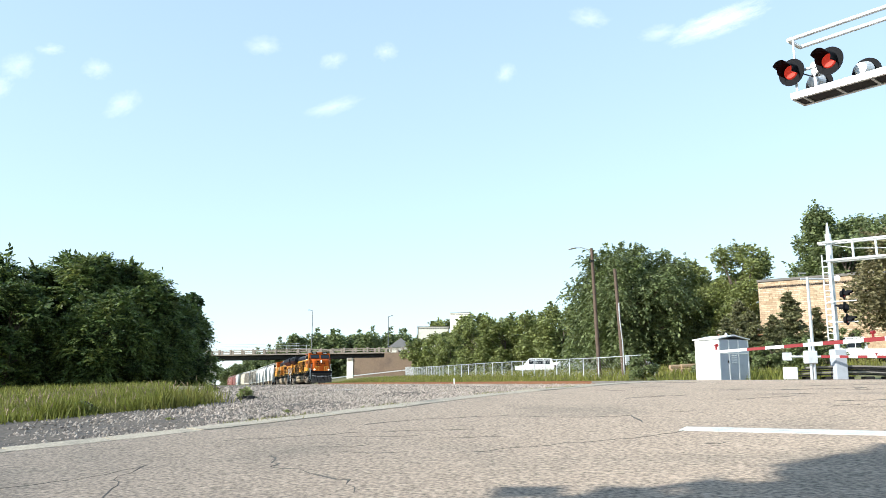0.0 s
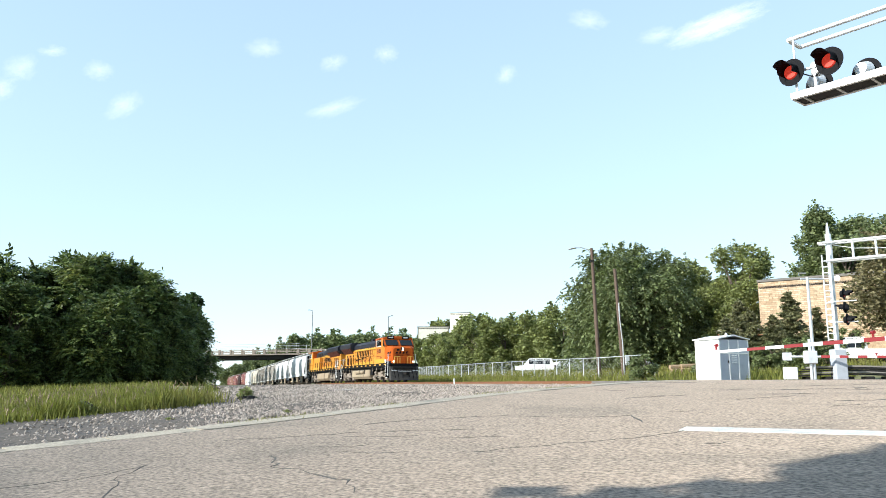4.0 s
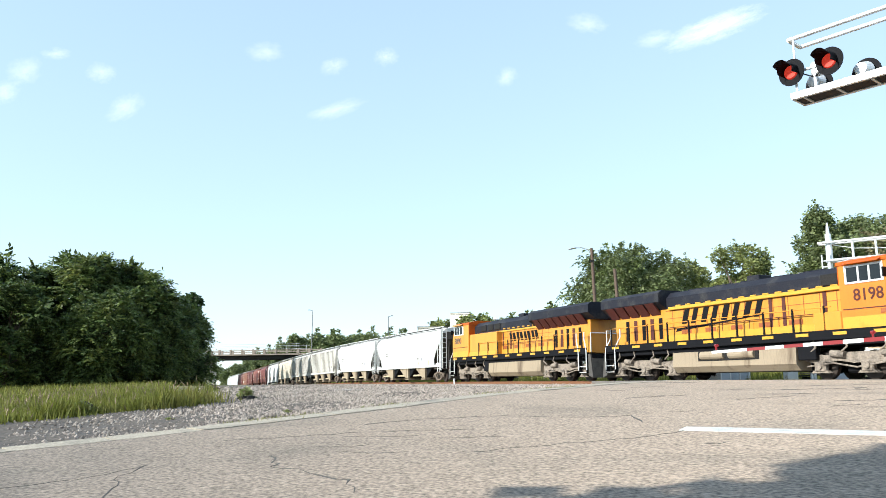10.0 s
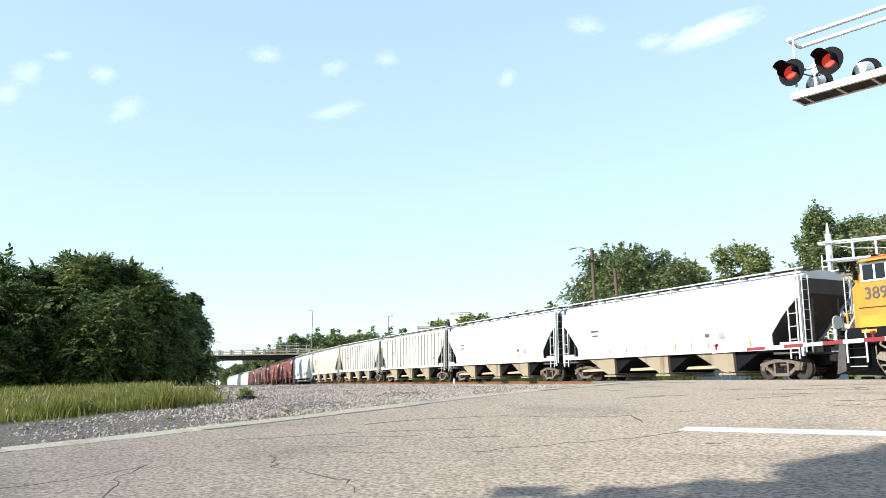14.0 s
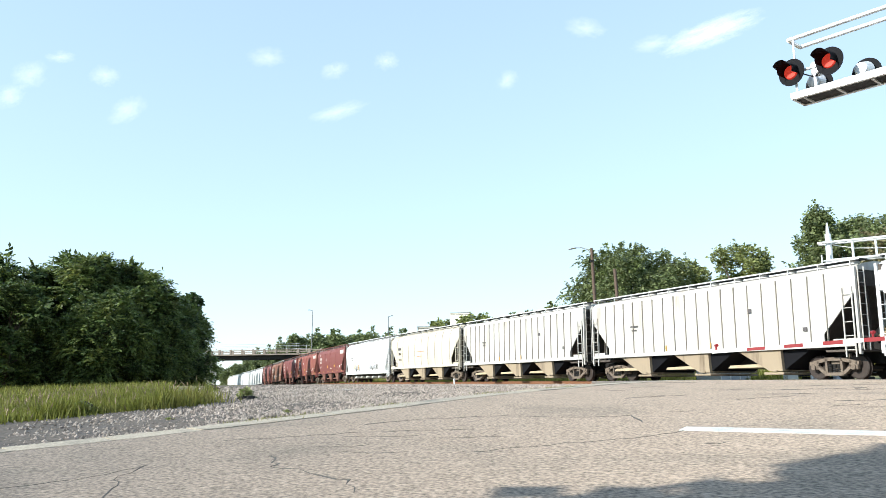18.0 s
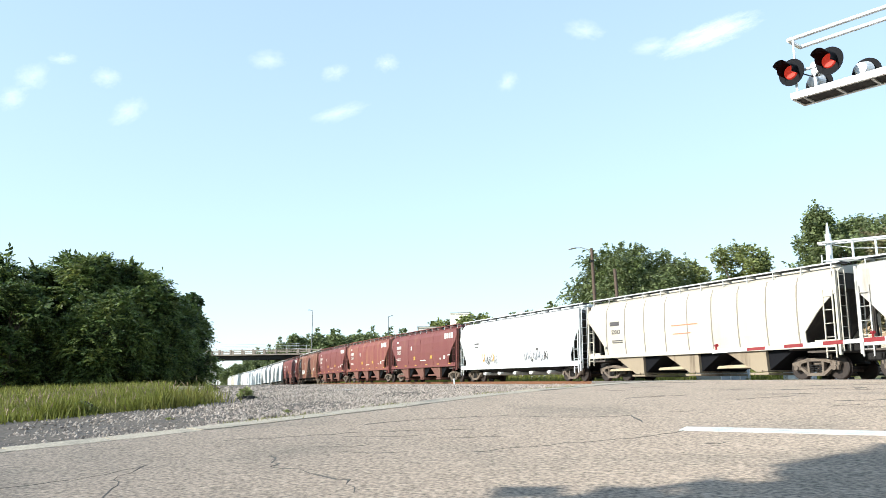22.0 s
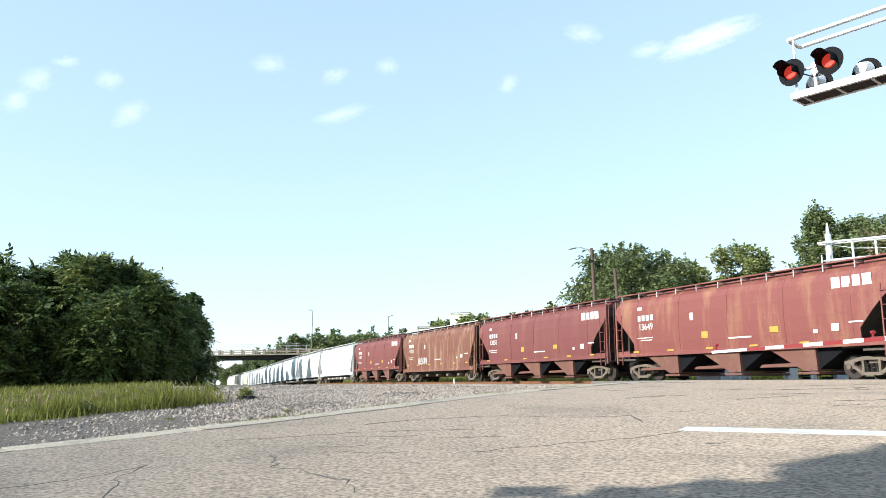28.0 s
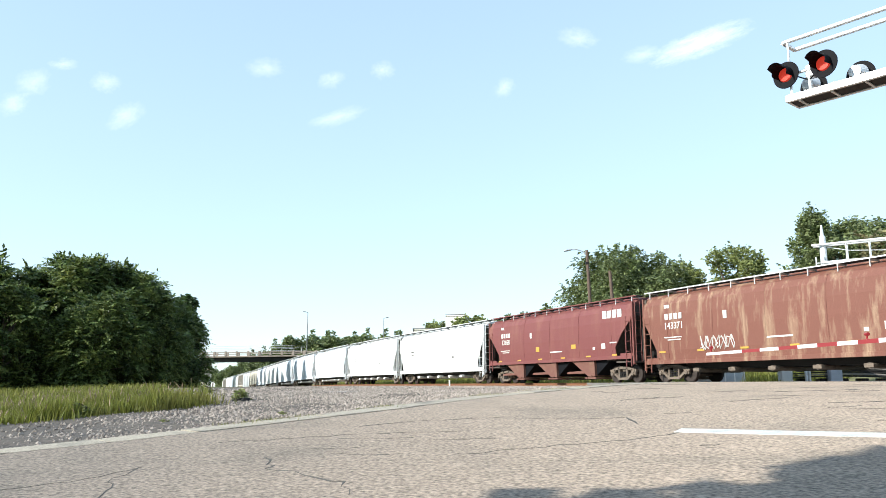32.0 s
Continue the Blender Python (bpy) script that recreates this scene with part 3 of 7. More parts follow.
    for l, z in ((0.30, 6.08), (1.25, 6.05)):
        hd = signal_lamp(th, Matrix.Translation(P(l, 0.36, z)), back + math.pi, False)
        part("lamp_back", Shape().tube((0, -0.30, 0), (0, -0.10, 0), 0.12, 18, 0.19), ALU, hd, "bright metal lamp back")
    return th


cantilever()


def gate(name, root, tip, r0, r1, tipped, label, lamps):
    """A lowered crossing gate: tapered striped arm with small red lamps, on a mast with a counterweight."""
    th = thing(name, label, "crossing gate", group="crossing gates")
    root, tip = Vector(root), Vector(tip)
    d = tip - root
    n = max(1, round(d.length / 0.406))
    side = Vector((-d.y, d.x, 0)).normalized() * 0.02
    for k in range(n):
        a, b = root + d * (k / n), root + d * ((k + 1) / n)
        ha, hb = (r0 + (r1 - r0) * t for t in (k / n, (k + 1) / n))
        rings = [[tuple(p + side + Vector((0, 0, h))), tuple(p - side + Vector((0, 0, h))), tuple(p - side - Vector((0, 0, h))), tuple(p + side - Vector((0, 0, h)))] for p, h in ((a, ha), (b, hb))]
        red = (n - k) % 2 == tipped and n - k > 2
        part("stripe", Shape().loft(rings), RED_STRIPE if red else WHITE_STRIPE, th, "red reflective band" if red else "white reflective band")
    for t in lamps:
        p = root + d * t
        part("gate_lamp", Shape().tube(p + Vector((0, 0, 0.05)), p + Vector((0, 0, 0.17)), 0.025, 8).tube(p + Vector((0.0, -0.06, 0.15)), p + Vector((0.0, 0.04, 0.15)), 0.038, 14), LENS_RED, th, "small red gate lamp")
    base = gz(root.x, root.y)
    m = root - d.normalized() * 0.5
    part("gate_post", Shape().tube((m.x, m.y, base - 0.05), (m.x, m.y, root.z + 0.9), 0.07, 12), ALU, th)
    part("gate_mechanism", Shape().box(m.x - 0.28, m.x + 0.28, m.y - 0.22, m.y + 0.22, root.z - 0.35, root.z + 0.30, 0.04), ALU, th, "aluminium gate machine housing")
    w = root - d.normalized() * 1.6
    part("counterweight", Shape().tube(root, w, 0.05, 8).box(w.x - 0.2, w.x + 0.2, w.y - 0.12, w.y + 0.12, w.z - 0.2, w.z + 0.2, 0.02), ALU, th)
    return th


_tip = Vector((6.35, 18.6, 0.56))
gate("crossing_gate", _tip + ARM * 7.2 + Vector((0, 0, 0.42)), _tip, 0.062, 0.03, 1, "lowered red and white striped crossing gate arm", (0.985, 0.53))
_far = Vector((19.0, 39.6, 1.18))
gate("crossing_gate", _far, _far + ARM * 7.0 + Vector((0, 0, -0.15)), 0.07, 0.04, 1, "far lowered red and white crossing gate beyond the track", (0.35, 0.7))


def far_cantilever():
    th = thing("signal_cantilever", "white-painted signal cantilever with ladder beyond the track", "crossing signal", group="crossing signals")
    b = Vector((20.0, 39.9, 0))
    g = gz(b.x, b.y)
    P = lambda l, d, z: (b.x + ARM.x * l + 0.559 * d, b.y + ARM.y * l + 0.829 * d, z)
    part("mast", Shape().tube((b.x, b.y, g), (b.x, b.y, 6.0), 0.13, 16, 0.13).tube((b.x, b.y, 6.0), (b.x, b.y, 7.5), 0.17, 16, 0.15).tube((b.x, b.y, 7.5), (b.x, b.y, 8.1), 0.10, 10, 0.04), ALU, th)
    part("mast_base", Shape().box(b.x - 0.3, b.x + 0.3, b.y - 0.3, b.y + 0.3, g - 0.1, 1.55, 0.03), SHED_GREY, th, "grey case at the mast foot")
    for d in (-0.25, 0.25):
        part("upper_chord", Shape().tube(P(-0.5, d, 7.02), P(9.0, d, 7.15), 0.065, 10), ALU, th)
        part("lower_chord", Shape().tube(P(0.0, d, 6.08), P(9.0, d, 6.20), 0.075, 10), ALU, th)
        for k in range(8):
            l = 1.1 + k * 1.05
            part("upright", Shape().tube(P(l, d, 6.12), P(l, d, 7.08), 0.035, 8), ALU, th)
    part("stay_wire", Shape().path([P(0.2, 0, 6.9), P(1.2, 0, 6.65), P(3.0, 0, 6.5)], 0.02), ALU, th)
    for l in (-0.34, 0.02):
        part("ladder_rail", Shape().tube(P(l, -0.22, 1.9), P(l, -0.22, 6.4), 0.035, 6), ALU, th)
    for k in range(14):
        part("ladder_rung", Shape().tube(P(-0.34, -0.22, 2.05 + k * 0.31), P(0.02, -0.22, 2.05 + k * 0.31), 0.03, 6), ALU, th)
    for z in (2.9, 3.95):
        part("cross_arm", Shape().tube(P(-0.2, -0.4, z), P(1.1, -0.4, z), 0.03, 8), ALU, th)
    for l, z in ((0.55, 3.62), (0.62, 3.0), (0.55, 4.3)):
        signal_lamp(th, Matrix.Translation(P(l, -0.4, z)), facing((0.7, -0.7)) + math.pi * (z > 3 and z < 4), False)
    part("bell", Shape().tube(P(0.28, -0.2, 5.15), P(0.28, -0.05, 5.15), 0.15, 16, 0.06), ALU, th, "pale warning bell")
    return th


far_cantilever()
sp = thing("signal_pole", "slim pale metal pole with a short bracket arm", "pole")
part("shaft", Shape().tube((18.75, 39.9, -0.3), (18.75, 39.9, 5.25), 0.09, 12, 0.07), GALV, sp)
part("bracket_arm", Shape().tube((18.4, 39.9, 5.15), (19.6, 39.9, 5.15), 0.05, 8).tube((18.3, 39.9, 5.45), (18.7, 39.9, 5.45), 0.03, 6), GALV, sp)

# stacked crossing slabs by the track
pile = thing("slab_pile", "low stack of dark crossing panels with pale edges", "crossing panels")
for k, (dz, ln, off) in enumerate(((0.30, 4.9, 0.0), (0.40, 5.1, 0.2), (0.50, 4.7, 0.1), (0.60, 4.9, 0.35), (0.69, 4.2, 0.5))):
    rings = [[(t, y, dz + z - 0.10 * ((t - 2.2) / 2.6) ** 2) for y, z in ((-0.45, -0.075), (0.45, -0.075), (0.45, 0), (-0.45, 0))] for t in np.linspace(-0.3 + off, ln, 7)]
    part("slab", Shape().loft(rings), CONCRETE if k in (1, 4) else STEEL_DARK, pile, at=pose(18.5, 40.6, 0.06, 0, 0, -10))
for k in range(5):
    part("block", Shape().box(k * 0.95, k * 0.95 + 0.4, -0.4, 0.4, -0.02, 0.14, 0.03), STEEL_DARK, pile, at=pose(18.5, 40.6, 0.06, 0, 0, -10))
part("end_case", Shape().box(-0.9, -0.35, -0.4, 0.4, -0.02, 0.62, 0.04), SHED_WHITE, pile, at=pose(18.5, 40.6, 0.06, 0, 0, -10))


def signal_shed():
    """White equipment shed: gable roof along its depth, louvred grey doors on the end."""
    ang = radians(25)
    th = thing("signal_shed", "white metal railway signal shed with grey louvred doors", "equipment shed", at=Matrix.Translation((14.92, 42.6, -0.06)) @ Matrix.Rotation(ang, 4, "Z"))
    w, d, h = 2.15, 1.8, 2.28
    part("foundation", Shape().box(-0.05, w + 0.05, -0.05, d + 0.05, -0.3, 0.05), CONCRETE, th)
    part("side_wall", Shape().box(0, 0.06, 0, d, 0.05, h), SHED_WHITE, th)
    part("side_wall", Shape().box(w - 0.06, w, 0, d, 0.05, h), SHED_WHITE, th)
    part("back_wall", Shape().box(0.06, w - 0.06, d - 0.06, d, 0.05, h), SHED_WHITE, th)
    # grey of the doors, with the shade of this side put into the colour
    part("front_wall", Shape().box(0.06, w - 0.06, 0.0, 0.06, 0.05, h), SHED_GREY, th, "grey door end, darkened as the shaded side")
    part("roof", Shape().prism([(-0.08, h), (w / 2, h + 0.2), (w + 0.08, h), (w + 0.08, h + 0.06), (w / 2, h + 0.27), (-0.08, h + 0.06)], -0.1, d + 0.1), SHED_WHITE, th, "low gable roof")
    part("roof_vent", Shape().tube((w * 0.35, 0.15, h + 0.15), (w * 0.35, 0.15, h + 0.34), 0.11, 10, 0.06), SHED_WHITE, th)
    for k, x in enumerate((0.0, 0.68, 1.36, w - 0.08)):
        part("door_frame", Shape().box(x, x + 0.09, -0.03, 0.0, 0.05, h - 0.02, 0.008), SHED_WHITE, th)
    part("front_rail", Shape().box(0, w, -0.025, 0.0, 1.50, 1.58, 0.008), SHED_WHITE, th)
    for k in range(5):
        part("louvre", Shape().prism([(-0.005, 0.0), (-0.035, -0.03), (-0.035, -0.045), (-0.005, -0.02)], 0.95, 1.35, "x"), SHED_WHITE, th, at=pose(-0.08, 0, 1.05 + 0.1 * k))
    part("door_handle", Shape().box(0.60, 0.66, -0.06, 0.0, 1.0, 1.15, 0.01), STEEL_DARK, th)
    for k in range(3):
        part("notice", Shape().box(-0.006, 0.0, d * 0.40, d * 0.62, 1.35 + k * 0.14, 1.41 + k * 0.14), SHED_GREY, th)
    return th


signal_shed()


def wood_pole(x, y, h, tilt, lamp):
    th = thing("street_lamp" if lamp else "utility_pole", "wooden pole with a curved street lamp arm" if lamp else "leaning bare wooden utility pole with a cable guard", "street lamp" if lamp else "pole")
    g = gz(x, y)
    tx, ty = x - tilt, y
    part("pole", Shape().tube((x, y, g - 0.2), (tx, ty, h), 0.19, 12, 0.13), POLEWOOD, th)
    if lamp:
        part("lamp_arm", Shape().path([(tx, ty, h - 0.5), (tx - 0.35, ty, h - 0.12), (tx - 0.9, ty, h + 0.05), (tx - 1.5, ty, h + 0.02)], 0.045), GALV, th)
        part("lamp_head", Shape().loft([[(tx - a, ty + b * math.cos(t), h + c + b * 0.5 * math.sin(t)) for t in np.linspace(0, 2 * math.pi, 9)[:-1]] for a, b, c in ((1.35, 0.08, 0.03), (1.5, 0.17, 0.02), (1.9, 0.20, -0.05), (2.1, 0.12, -0.10))]), GALV, th)
        part("bracket", Shape().box(tx - 0.16, tx + 0.16, ty - 0.16, ty + 0.16, h - 1.3, h - 1.1), STEEL_DARK, th)
    else:
        part("cable_guard", Shape().path([(x - 0.02, y - 0.2, g), (x + (tx - x) * 0.3 + 0.08, y - 0.2, g + (h - g) * 0.3), (x + (tx - x) * 0.55, y - 0.19, g + (h - g) * 0.55), (x + (tx - x) * 0.68 + 0.05, y - 0.18, g + (h - g) * 0.68)], 0.05), GALV, th, "pale cable conduit up the pole")
        part("meter_box", Shape().box(x + 0.1, x + 0.45, y - 0.3, y - 0.05, g + 1.0, g + 1.8, 0.04), GALV, th)
    return th


wood_pole(13.85, 70.0, 12.0, 0.35, True)
wood_pole(15.1, 66.0, 9.5, 0.45, False)


def fence_run(pts, h, label):
    """Chain-link fence: posts, rails, woven wire bay by bay."""
    th = thing("chain_link_fence", label, "fence")
    posts = []
    for (xa, ya), (xb, yb) in zip(pts[:-1], pts[1:]):
        n = max(1, round(math.hypot(xb - xa, yb - ya) / 3.2))
        posts += [(xa + (xb - xa) * i / n, ya + (yb - ya) * i / n) for i in range(n)]
    posts.append(pts[-1])
    for x, y in posts:
        g = gz(x, y)
        part("post", Shape().tube((x, y, g - 0.1), (x, y, g + h + 0.03), 0.045, 8), GALV, th)
    for (xa, ya), (xb, yb) in zip(posts[:-1], posts[1:]):
        ga, gb = gz(xa, ya), gz(xb, yb)
        part("top_rail", Shape().tube((xa, ya, ga + h), (xb, yb, gb + h), 0.032, 6), GALV, th)
        w = Shape()
        m = int(math.hypot(xb - xa, yb - ya) / 0.26)
        k = max(1, int(h / 0.26))
        for i in range(-k, m):
            for sgn in (0, 1):
                t0, t1 = max(i, 0) / m, min(i + k, m) / m
                za, zb = (max(i, 0) - i) / k, (min(i + k, m) - i) / k
                if sgn:
                    za, zb = 1 - za, 1 - zb
                p0 = (xa + (xb - xa) * t0, ya + (yb - ya) * t0, ga + (gb - ga) * t0 + 0.06 + za * (h - 0.08))
                p1 = (xa + (xb - xa) * t1, ya + (yb - ya) * t1, ga + (gb - ga) * t1 + 0.06 + zb * (h - 0.08))
                w.tube(p0, p1, 0.0035, 3)
        part("wire_mesh", w, WIRE, th)
    return th


fence_run([(15.6, 60.5), (12.5, 63.5), (9.0, 78.0), (4.0, 96.0), (0.0, 113.0), (-5.5, 150.0), (-8.5, 180.0)], 1.8, "galvanised chain-link fence along the grassy bank")


# ---- parked cars ----
def wheel_part(parent, x, y, r):
    w = part("wheel", Shape().tube((x, y - 0.11, r), (x, y + 0.11, r), r * 0.62, 16), GALV, parent, "grey rim")
    part("tyre", Shape().tube((x, y - 0.10, r), (x, y + 0.10, r), r, 20), TYRE, w)


def parked_car(at, length, height, kind, label, paint):
    """Side outline pulled across, with tapering cabin, glass, lamps and wheels."""
    th = thing("parked_" + kind, label, "car", at=at, group="parked vehicles")
    L, W, H = length, 1.85, height
    body = [(-L / 2, 0.42), (-L / 2 + 0.05, 0.95), (-L / 2 + 0.9, 1.02 if kind == "pickup" else 1.05), (L / 2 - 1.35, 1.05), (L / 2 - 0.15, 0.86), (L / 2, 0.6), (L / 2 - 0.05, 0.36), (-L / 2 + 0.1, 0.34)]
    part("body", Shape().loft([[(x, y * s, z) for x, z in body] for y, s in ((-W / 2, 1), (W / 2, 1))]), paint, th)
    if kind == "pickup":
        cab = [(-0.45, 1.02), (-0.35, H), (0.85, H), (1.5, 1.04)]
    elif kind == "suv":
        cab = [(-L / 2 + 0.05, 1.02), (-L / 2 + 0.3, H), (0.65, H), (1.35, 1.04)]
    else:
        cab = [(-L / 2 + 0.75, 1.02), (-L / 2 + 1.5, H), (0.3, H), (1.2, 1.02)]
    part("cabin", Shape().loft([[(x, -W / 2 + 0.03, z) if z < 1.1 else (x, -W / 2 + 0.2, z) for x, z in cab], [(x, W / 2 - 0.03, z) if z < 1.1 else (x, W / 2 - 0.2, z) for x, z in cab]]), paint, th)
    x0, x1 = cab[1][0] + 0.12, cab[2][0] + 0.05
    for side in (-1, 1):
        n = 3 if kind == "suv" else 2
        for k in range(n):
            a, b = x0 + (x1 - x0) * k / n + 0.05, x0 + (x1 - x0) * (k + 1) / n
            part("side_window", Shape().loft([[(a, side * (W / 2 - 0.02), 1.12), (b, side * (W / 2 - 0.02), 1.12), (b - 0.03, side * (W / 2 - 0.16), H - 0.12), (a + 0.03, side * (W / 2 - 0.16), H - 0.12)],
                                              [(a, side * (W / 2 - 0.06), 1.12), (b, side * (W / 2 - 0.06), 1.12), (b - 0.03, side * (W / 2 - 0.2), H - 0.12), (a + 0.03, side * (W / 2 - 0.2), H - 0.12)]]), GLASS, th)
        part("headlight", Shape().box(L / 2 - 0.16, L / 2 - 0.02, side * 0.68 - 0.16, side * 0.68 + 0.16, 0.66, 0.82, 0.02), ALU, th)
        part("tail_light", Shape().box(-L / 2 + 0.0, -L / 2 + 0.06, side * 0.78 - 0.09, side * 0.78 + 0.09, 0.75, 1.0, 0.02), RED_STRIPE, th)
    part("windscreen", Shape().loft([[(cab[2][0] + 0.12, y, H - 0.06), (cab[3][0] - 0.04, y * 1.1, 1.10), (cab[3][0] - 0.10, y * 1.1, 1.08), (cab[2][0] + 0.06, y, H - 0.08)] for y in (-0.66, 0.66)]), GLASS, th)
    part("bumper", Shape().box(L / 2 - 0.1, L / 2 + 0.06, -0.85, 0.85, 0.34, 0.56, 0.04).box(-L / 2 - 0.06, -L / 2 + 0.1, -0.85, 0.85, 0.34, 0.56, 0.04), STEEL_DARK, th)
    for x in (-L / 2 + 0.95, L / 2 - 0.9):
        for side in (-1, 1):
            wheel_part(th, x, side * (W / 2 - 0.12), 0.36)
    return th


def on_ground(x, y, rz):
    return pose(x, y, gz(x, y), 0, 0, rz)


parked_car(on_ground(11.6, 100, 172), 4.9, 1.82, "suv", "white sport utility car parked behind the fence", CAR_WHITE)
parked_car(on_ground(17.2, 107, 200), 4.7, 1.5, "sedan", "white sedan parked behind the fence", CAR_WHITE)
parked_car(on_ground(21.0, 112, 165), 4.7, 1.5, "sedan", "dark sedan parked behind the fence", mat("car_dark", (0.08, 0.03, 0.03), 0.25, 0, 0.03, bump=0))
parked_car(on_ground(25.5, 105, 150), 4.6, 1.48, "sedan", "grey sedan parked behind the fence", mat("car_grey", (0.30, 0.31, 0.33), 0.25, 0, 0.03, bump=0))
parked_car(on_ground(30.6, 58, 165), 5.6, 1.9, "pickup", "white pickup truck parked on the grass", CAR_WHITE)


# ---- overbridge ----
ABUT = mat("brown_concrete", (0.21, 0.145, 0.10), 0.9, 0, 0.2, 0.3, 5, 0.2, (0.11, 0.08, 0.065), 0.7)


def bridge():
    th = thing("road_bridge", "concrete road overbridge with dark girders and balustrade", "bridge")
    A, B = Vector((-120, 236, 0)), Vector((-14.5, 222.5, 0))
    d = (B - A).normalized()
    n = Vector((-d.y, d.x, 0))
    Z = lambda l: 6.0 + 0.0105 * l
    P = lambda l, q, z: tuple(A + d * l + n * q)[:2] + (z + Z(l),)
    T = (B - A).length
    part("deck", Shape().loft([[P(l, q, z) for q, z in ((-5, 1.15), (5, 1.15), (5, 1.5), (-5, 1.5))] for l in (0, T)]), BRIDGE_CONC, th, "pale concrete deck edge")
    for q in (-3.1, -1.0, 1.0, 3.1):
        part("girder", Shape().loft([[P(l, q + y, z) for y, z in ((-0.2, 0), (0.2, 0), (0.2, 1.15), (-0.2, 1.15))] for l in (0, T)]), GIRDER, th, "dark steel girder")
    for q in (-4.9, 4.9):
        part("parapet_rail", Shape().loft([[P(l, q + y, z) for y, z in ((-0.14, 2.34), (0.14, 2.34), (0.14, 2.58), (-0.14, 2.58))] for l in (0, T + 8)]), BRIDGE_CONC, th)
        for k in range(34):
            l = 1.5 + k * 3.3
            part("baluster", Shape().loft([[P(l + x, q + y, z) for x, y in ((-0.28, -0.2), (0.28, -0.2), (0.28, 0.2), (-0.28, 0.2))] for z in (1.5, 2.8)]), BRIDGE_CONC, th)
        for k in range(14):
            l = 2 + k * 6.0
            part("screen_post", Shape().tube(P(l, q, 2.6), P(l, q, 4.3), 0.05, 6), GALV, th)
        for z in (3.3, 4.2):
            part("screen_rail", Shape().tube(P(0, q, z), P(81, q, z), 0.035, 6), GALV, th)
    for l in (52, 95.5):
        for q in (-4, 0, 4):
            part("pier_column", Shape().loft([[P(l + x, q + y, z) for x, y in ((-0.9, -0.6), (0.9, -0.6), (0.9, 0.6), (-0.9, 0.6))] for z in (-8.0, 0.0)]), CREAM_WALL, th, "pale pier column")
        part("pier_cap", Shape().loft([[P(l + x, q, z) for x, z in ((-0.7, -0.7), (0.7, -0.7), (0.7, 0.0), (-0.7, 0.0))] for q in (-4.8, 4.8)]), BRIDGE_CONC, th)
    part("abutment", Shape().prism([P(T - 1, -5.3, 0)[:2], P(T + 12, -5.3, 0)[:2], P(T + 12, 5.3, 0)[:2], P(T - 1, 5.3, 0)[:2]], 0.5, Z(T) + 1.3, "z"), ABUT, th, "brown concrete abutment")
    part("wing_wall", Shape().loft([[P(T - 9.6, q, -7.5), P(T - 10.3, q, -0.02), P(T - 1.0, q, -0.02), P(T - 1.0, q, -7.5)] for q in (-4.4, 4.4)]), ABUT, th, "brown concrete wall under the deck")
    part("guard_rail", Shape().path([P(T - 16 + 3.4 * k, -7.5, -5.6 + 0.32 * k) for k in range(8)], 0.17, 4), GALV, th, "pale steel guard rail along the bank")
    return th


bridge()


def tall_lamp(x, y, z0, z1, side):
    th = thing("street_lamp", "tall slim street lamp on the bridge", "street lamp")
    part("mast", Shape().tube((x, y, z0), (x, y, z1), 0.13, 8, 0.08), LAMP_GREY, th)
    part("arm", Shape().path([(x, y, z1), (x + side * 0.9, y, z1 + 0.2)], 0.06), LAMP_GREY, th)
    part("lamp_head", Shape().box(x + side * 0.7, x + side * 1.3, y - 0.15, y + 0.15, z1 + 0.12, z1 + 0.3, 0.03), LAMP_GREY, th)


tall_lamp(-36.9, 221, 8.7, 20.3, -1)
tall_lamp(-15.2, 218, 8.9, 18.4, 1)
tall_lamp(19.3, 142, 2.0, 12.4, -1)


# ---- buildings ----
def building(name, label, corners, z0, z1, wall, wins=(), roof_lift=0.5):
    th = thing(name, label, "building")
    n = len(corners)
    for i in range(n):
        (xa, ya), (xb, yb) = corners[i], corners[(i + 1) % n]
        d = Vector((xb - xa, yb - ya)).normalized()
        m = Vector((d.y, -d.x)) * 0.3
        part("wall", Shape().prism([(xa, ya), (xb, yb), (xb - m.x, yb - m.y), (xa - m.x, ya - m.y)], z0, z1, "z"), wall, th)
        part("coping", Shape().prism([(xa + m.x * 0.3, ya + m.y * 0.3), (xb + m.x * 0.3, yb + m.y * 0.3), (xb - m.x, yb - m.y), (xa - m.x, ya - m.y)], z1 + 0.004, z1 + 0.22, "z"), CONCRETE, th)
    part("roof", Shape().prism(corners, z1 - 0.6, z1 - 0.4, "z"), ROOF_BLACK, th)
    for (i, t, z, w, h) in wins:
        (xa, ya), (xb, yb) = corners[i], corners[(i + 1) % n]
        d = Vector((xb - xa, yb - ya)).normalized()
        m = Vector((d.y, -d.x))
        c = Vector((xa, ya)).lerp(Vector((xb, yb)), t)
        a, b = c - d * w / 2, c + d * w / 2
        wd = part("window", Shape().prism([tuple(a + m * 0.03), tuple(b + m * 0.03), tuple(b - m * 0.1), tuple(a - m * 0.1)], z, z + h, "z"), GLASS, th, "dark window")
        part("sill", Shape().prism([tuple(a - d * 0.1 + m * 0.12), tuple(b + d * 0.1 + m * 0.12), tuple(b + d * 0.1), tuple(a - d * 0.1)], z - 0.15, z - 0.004, "z"), CONCRETE, wd)
    return th


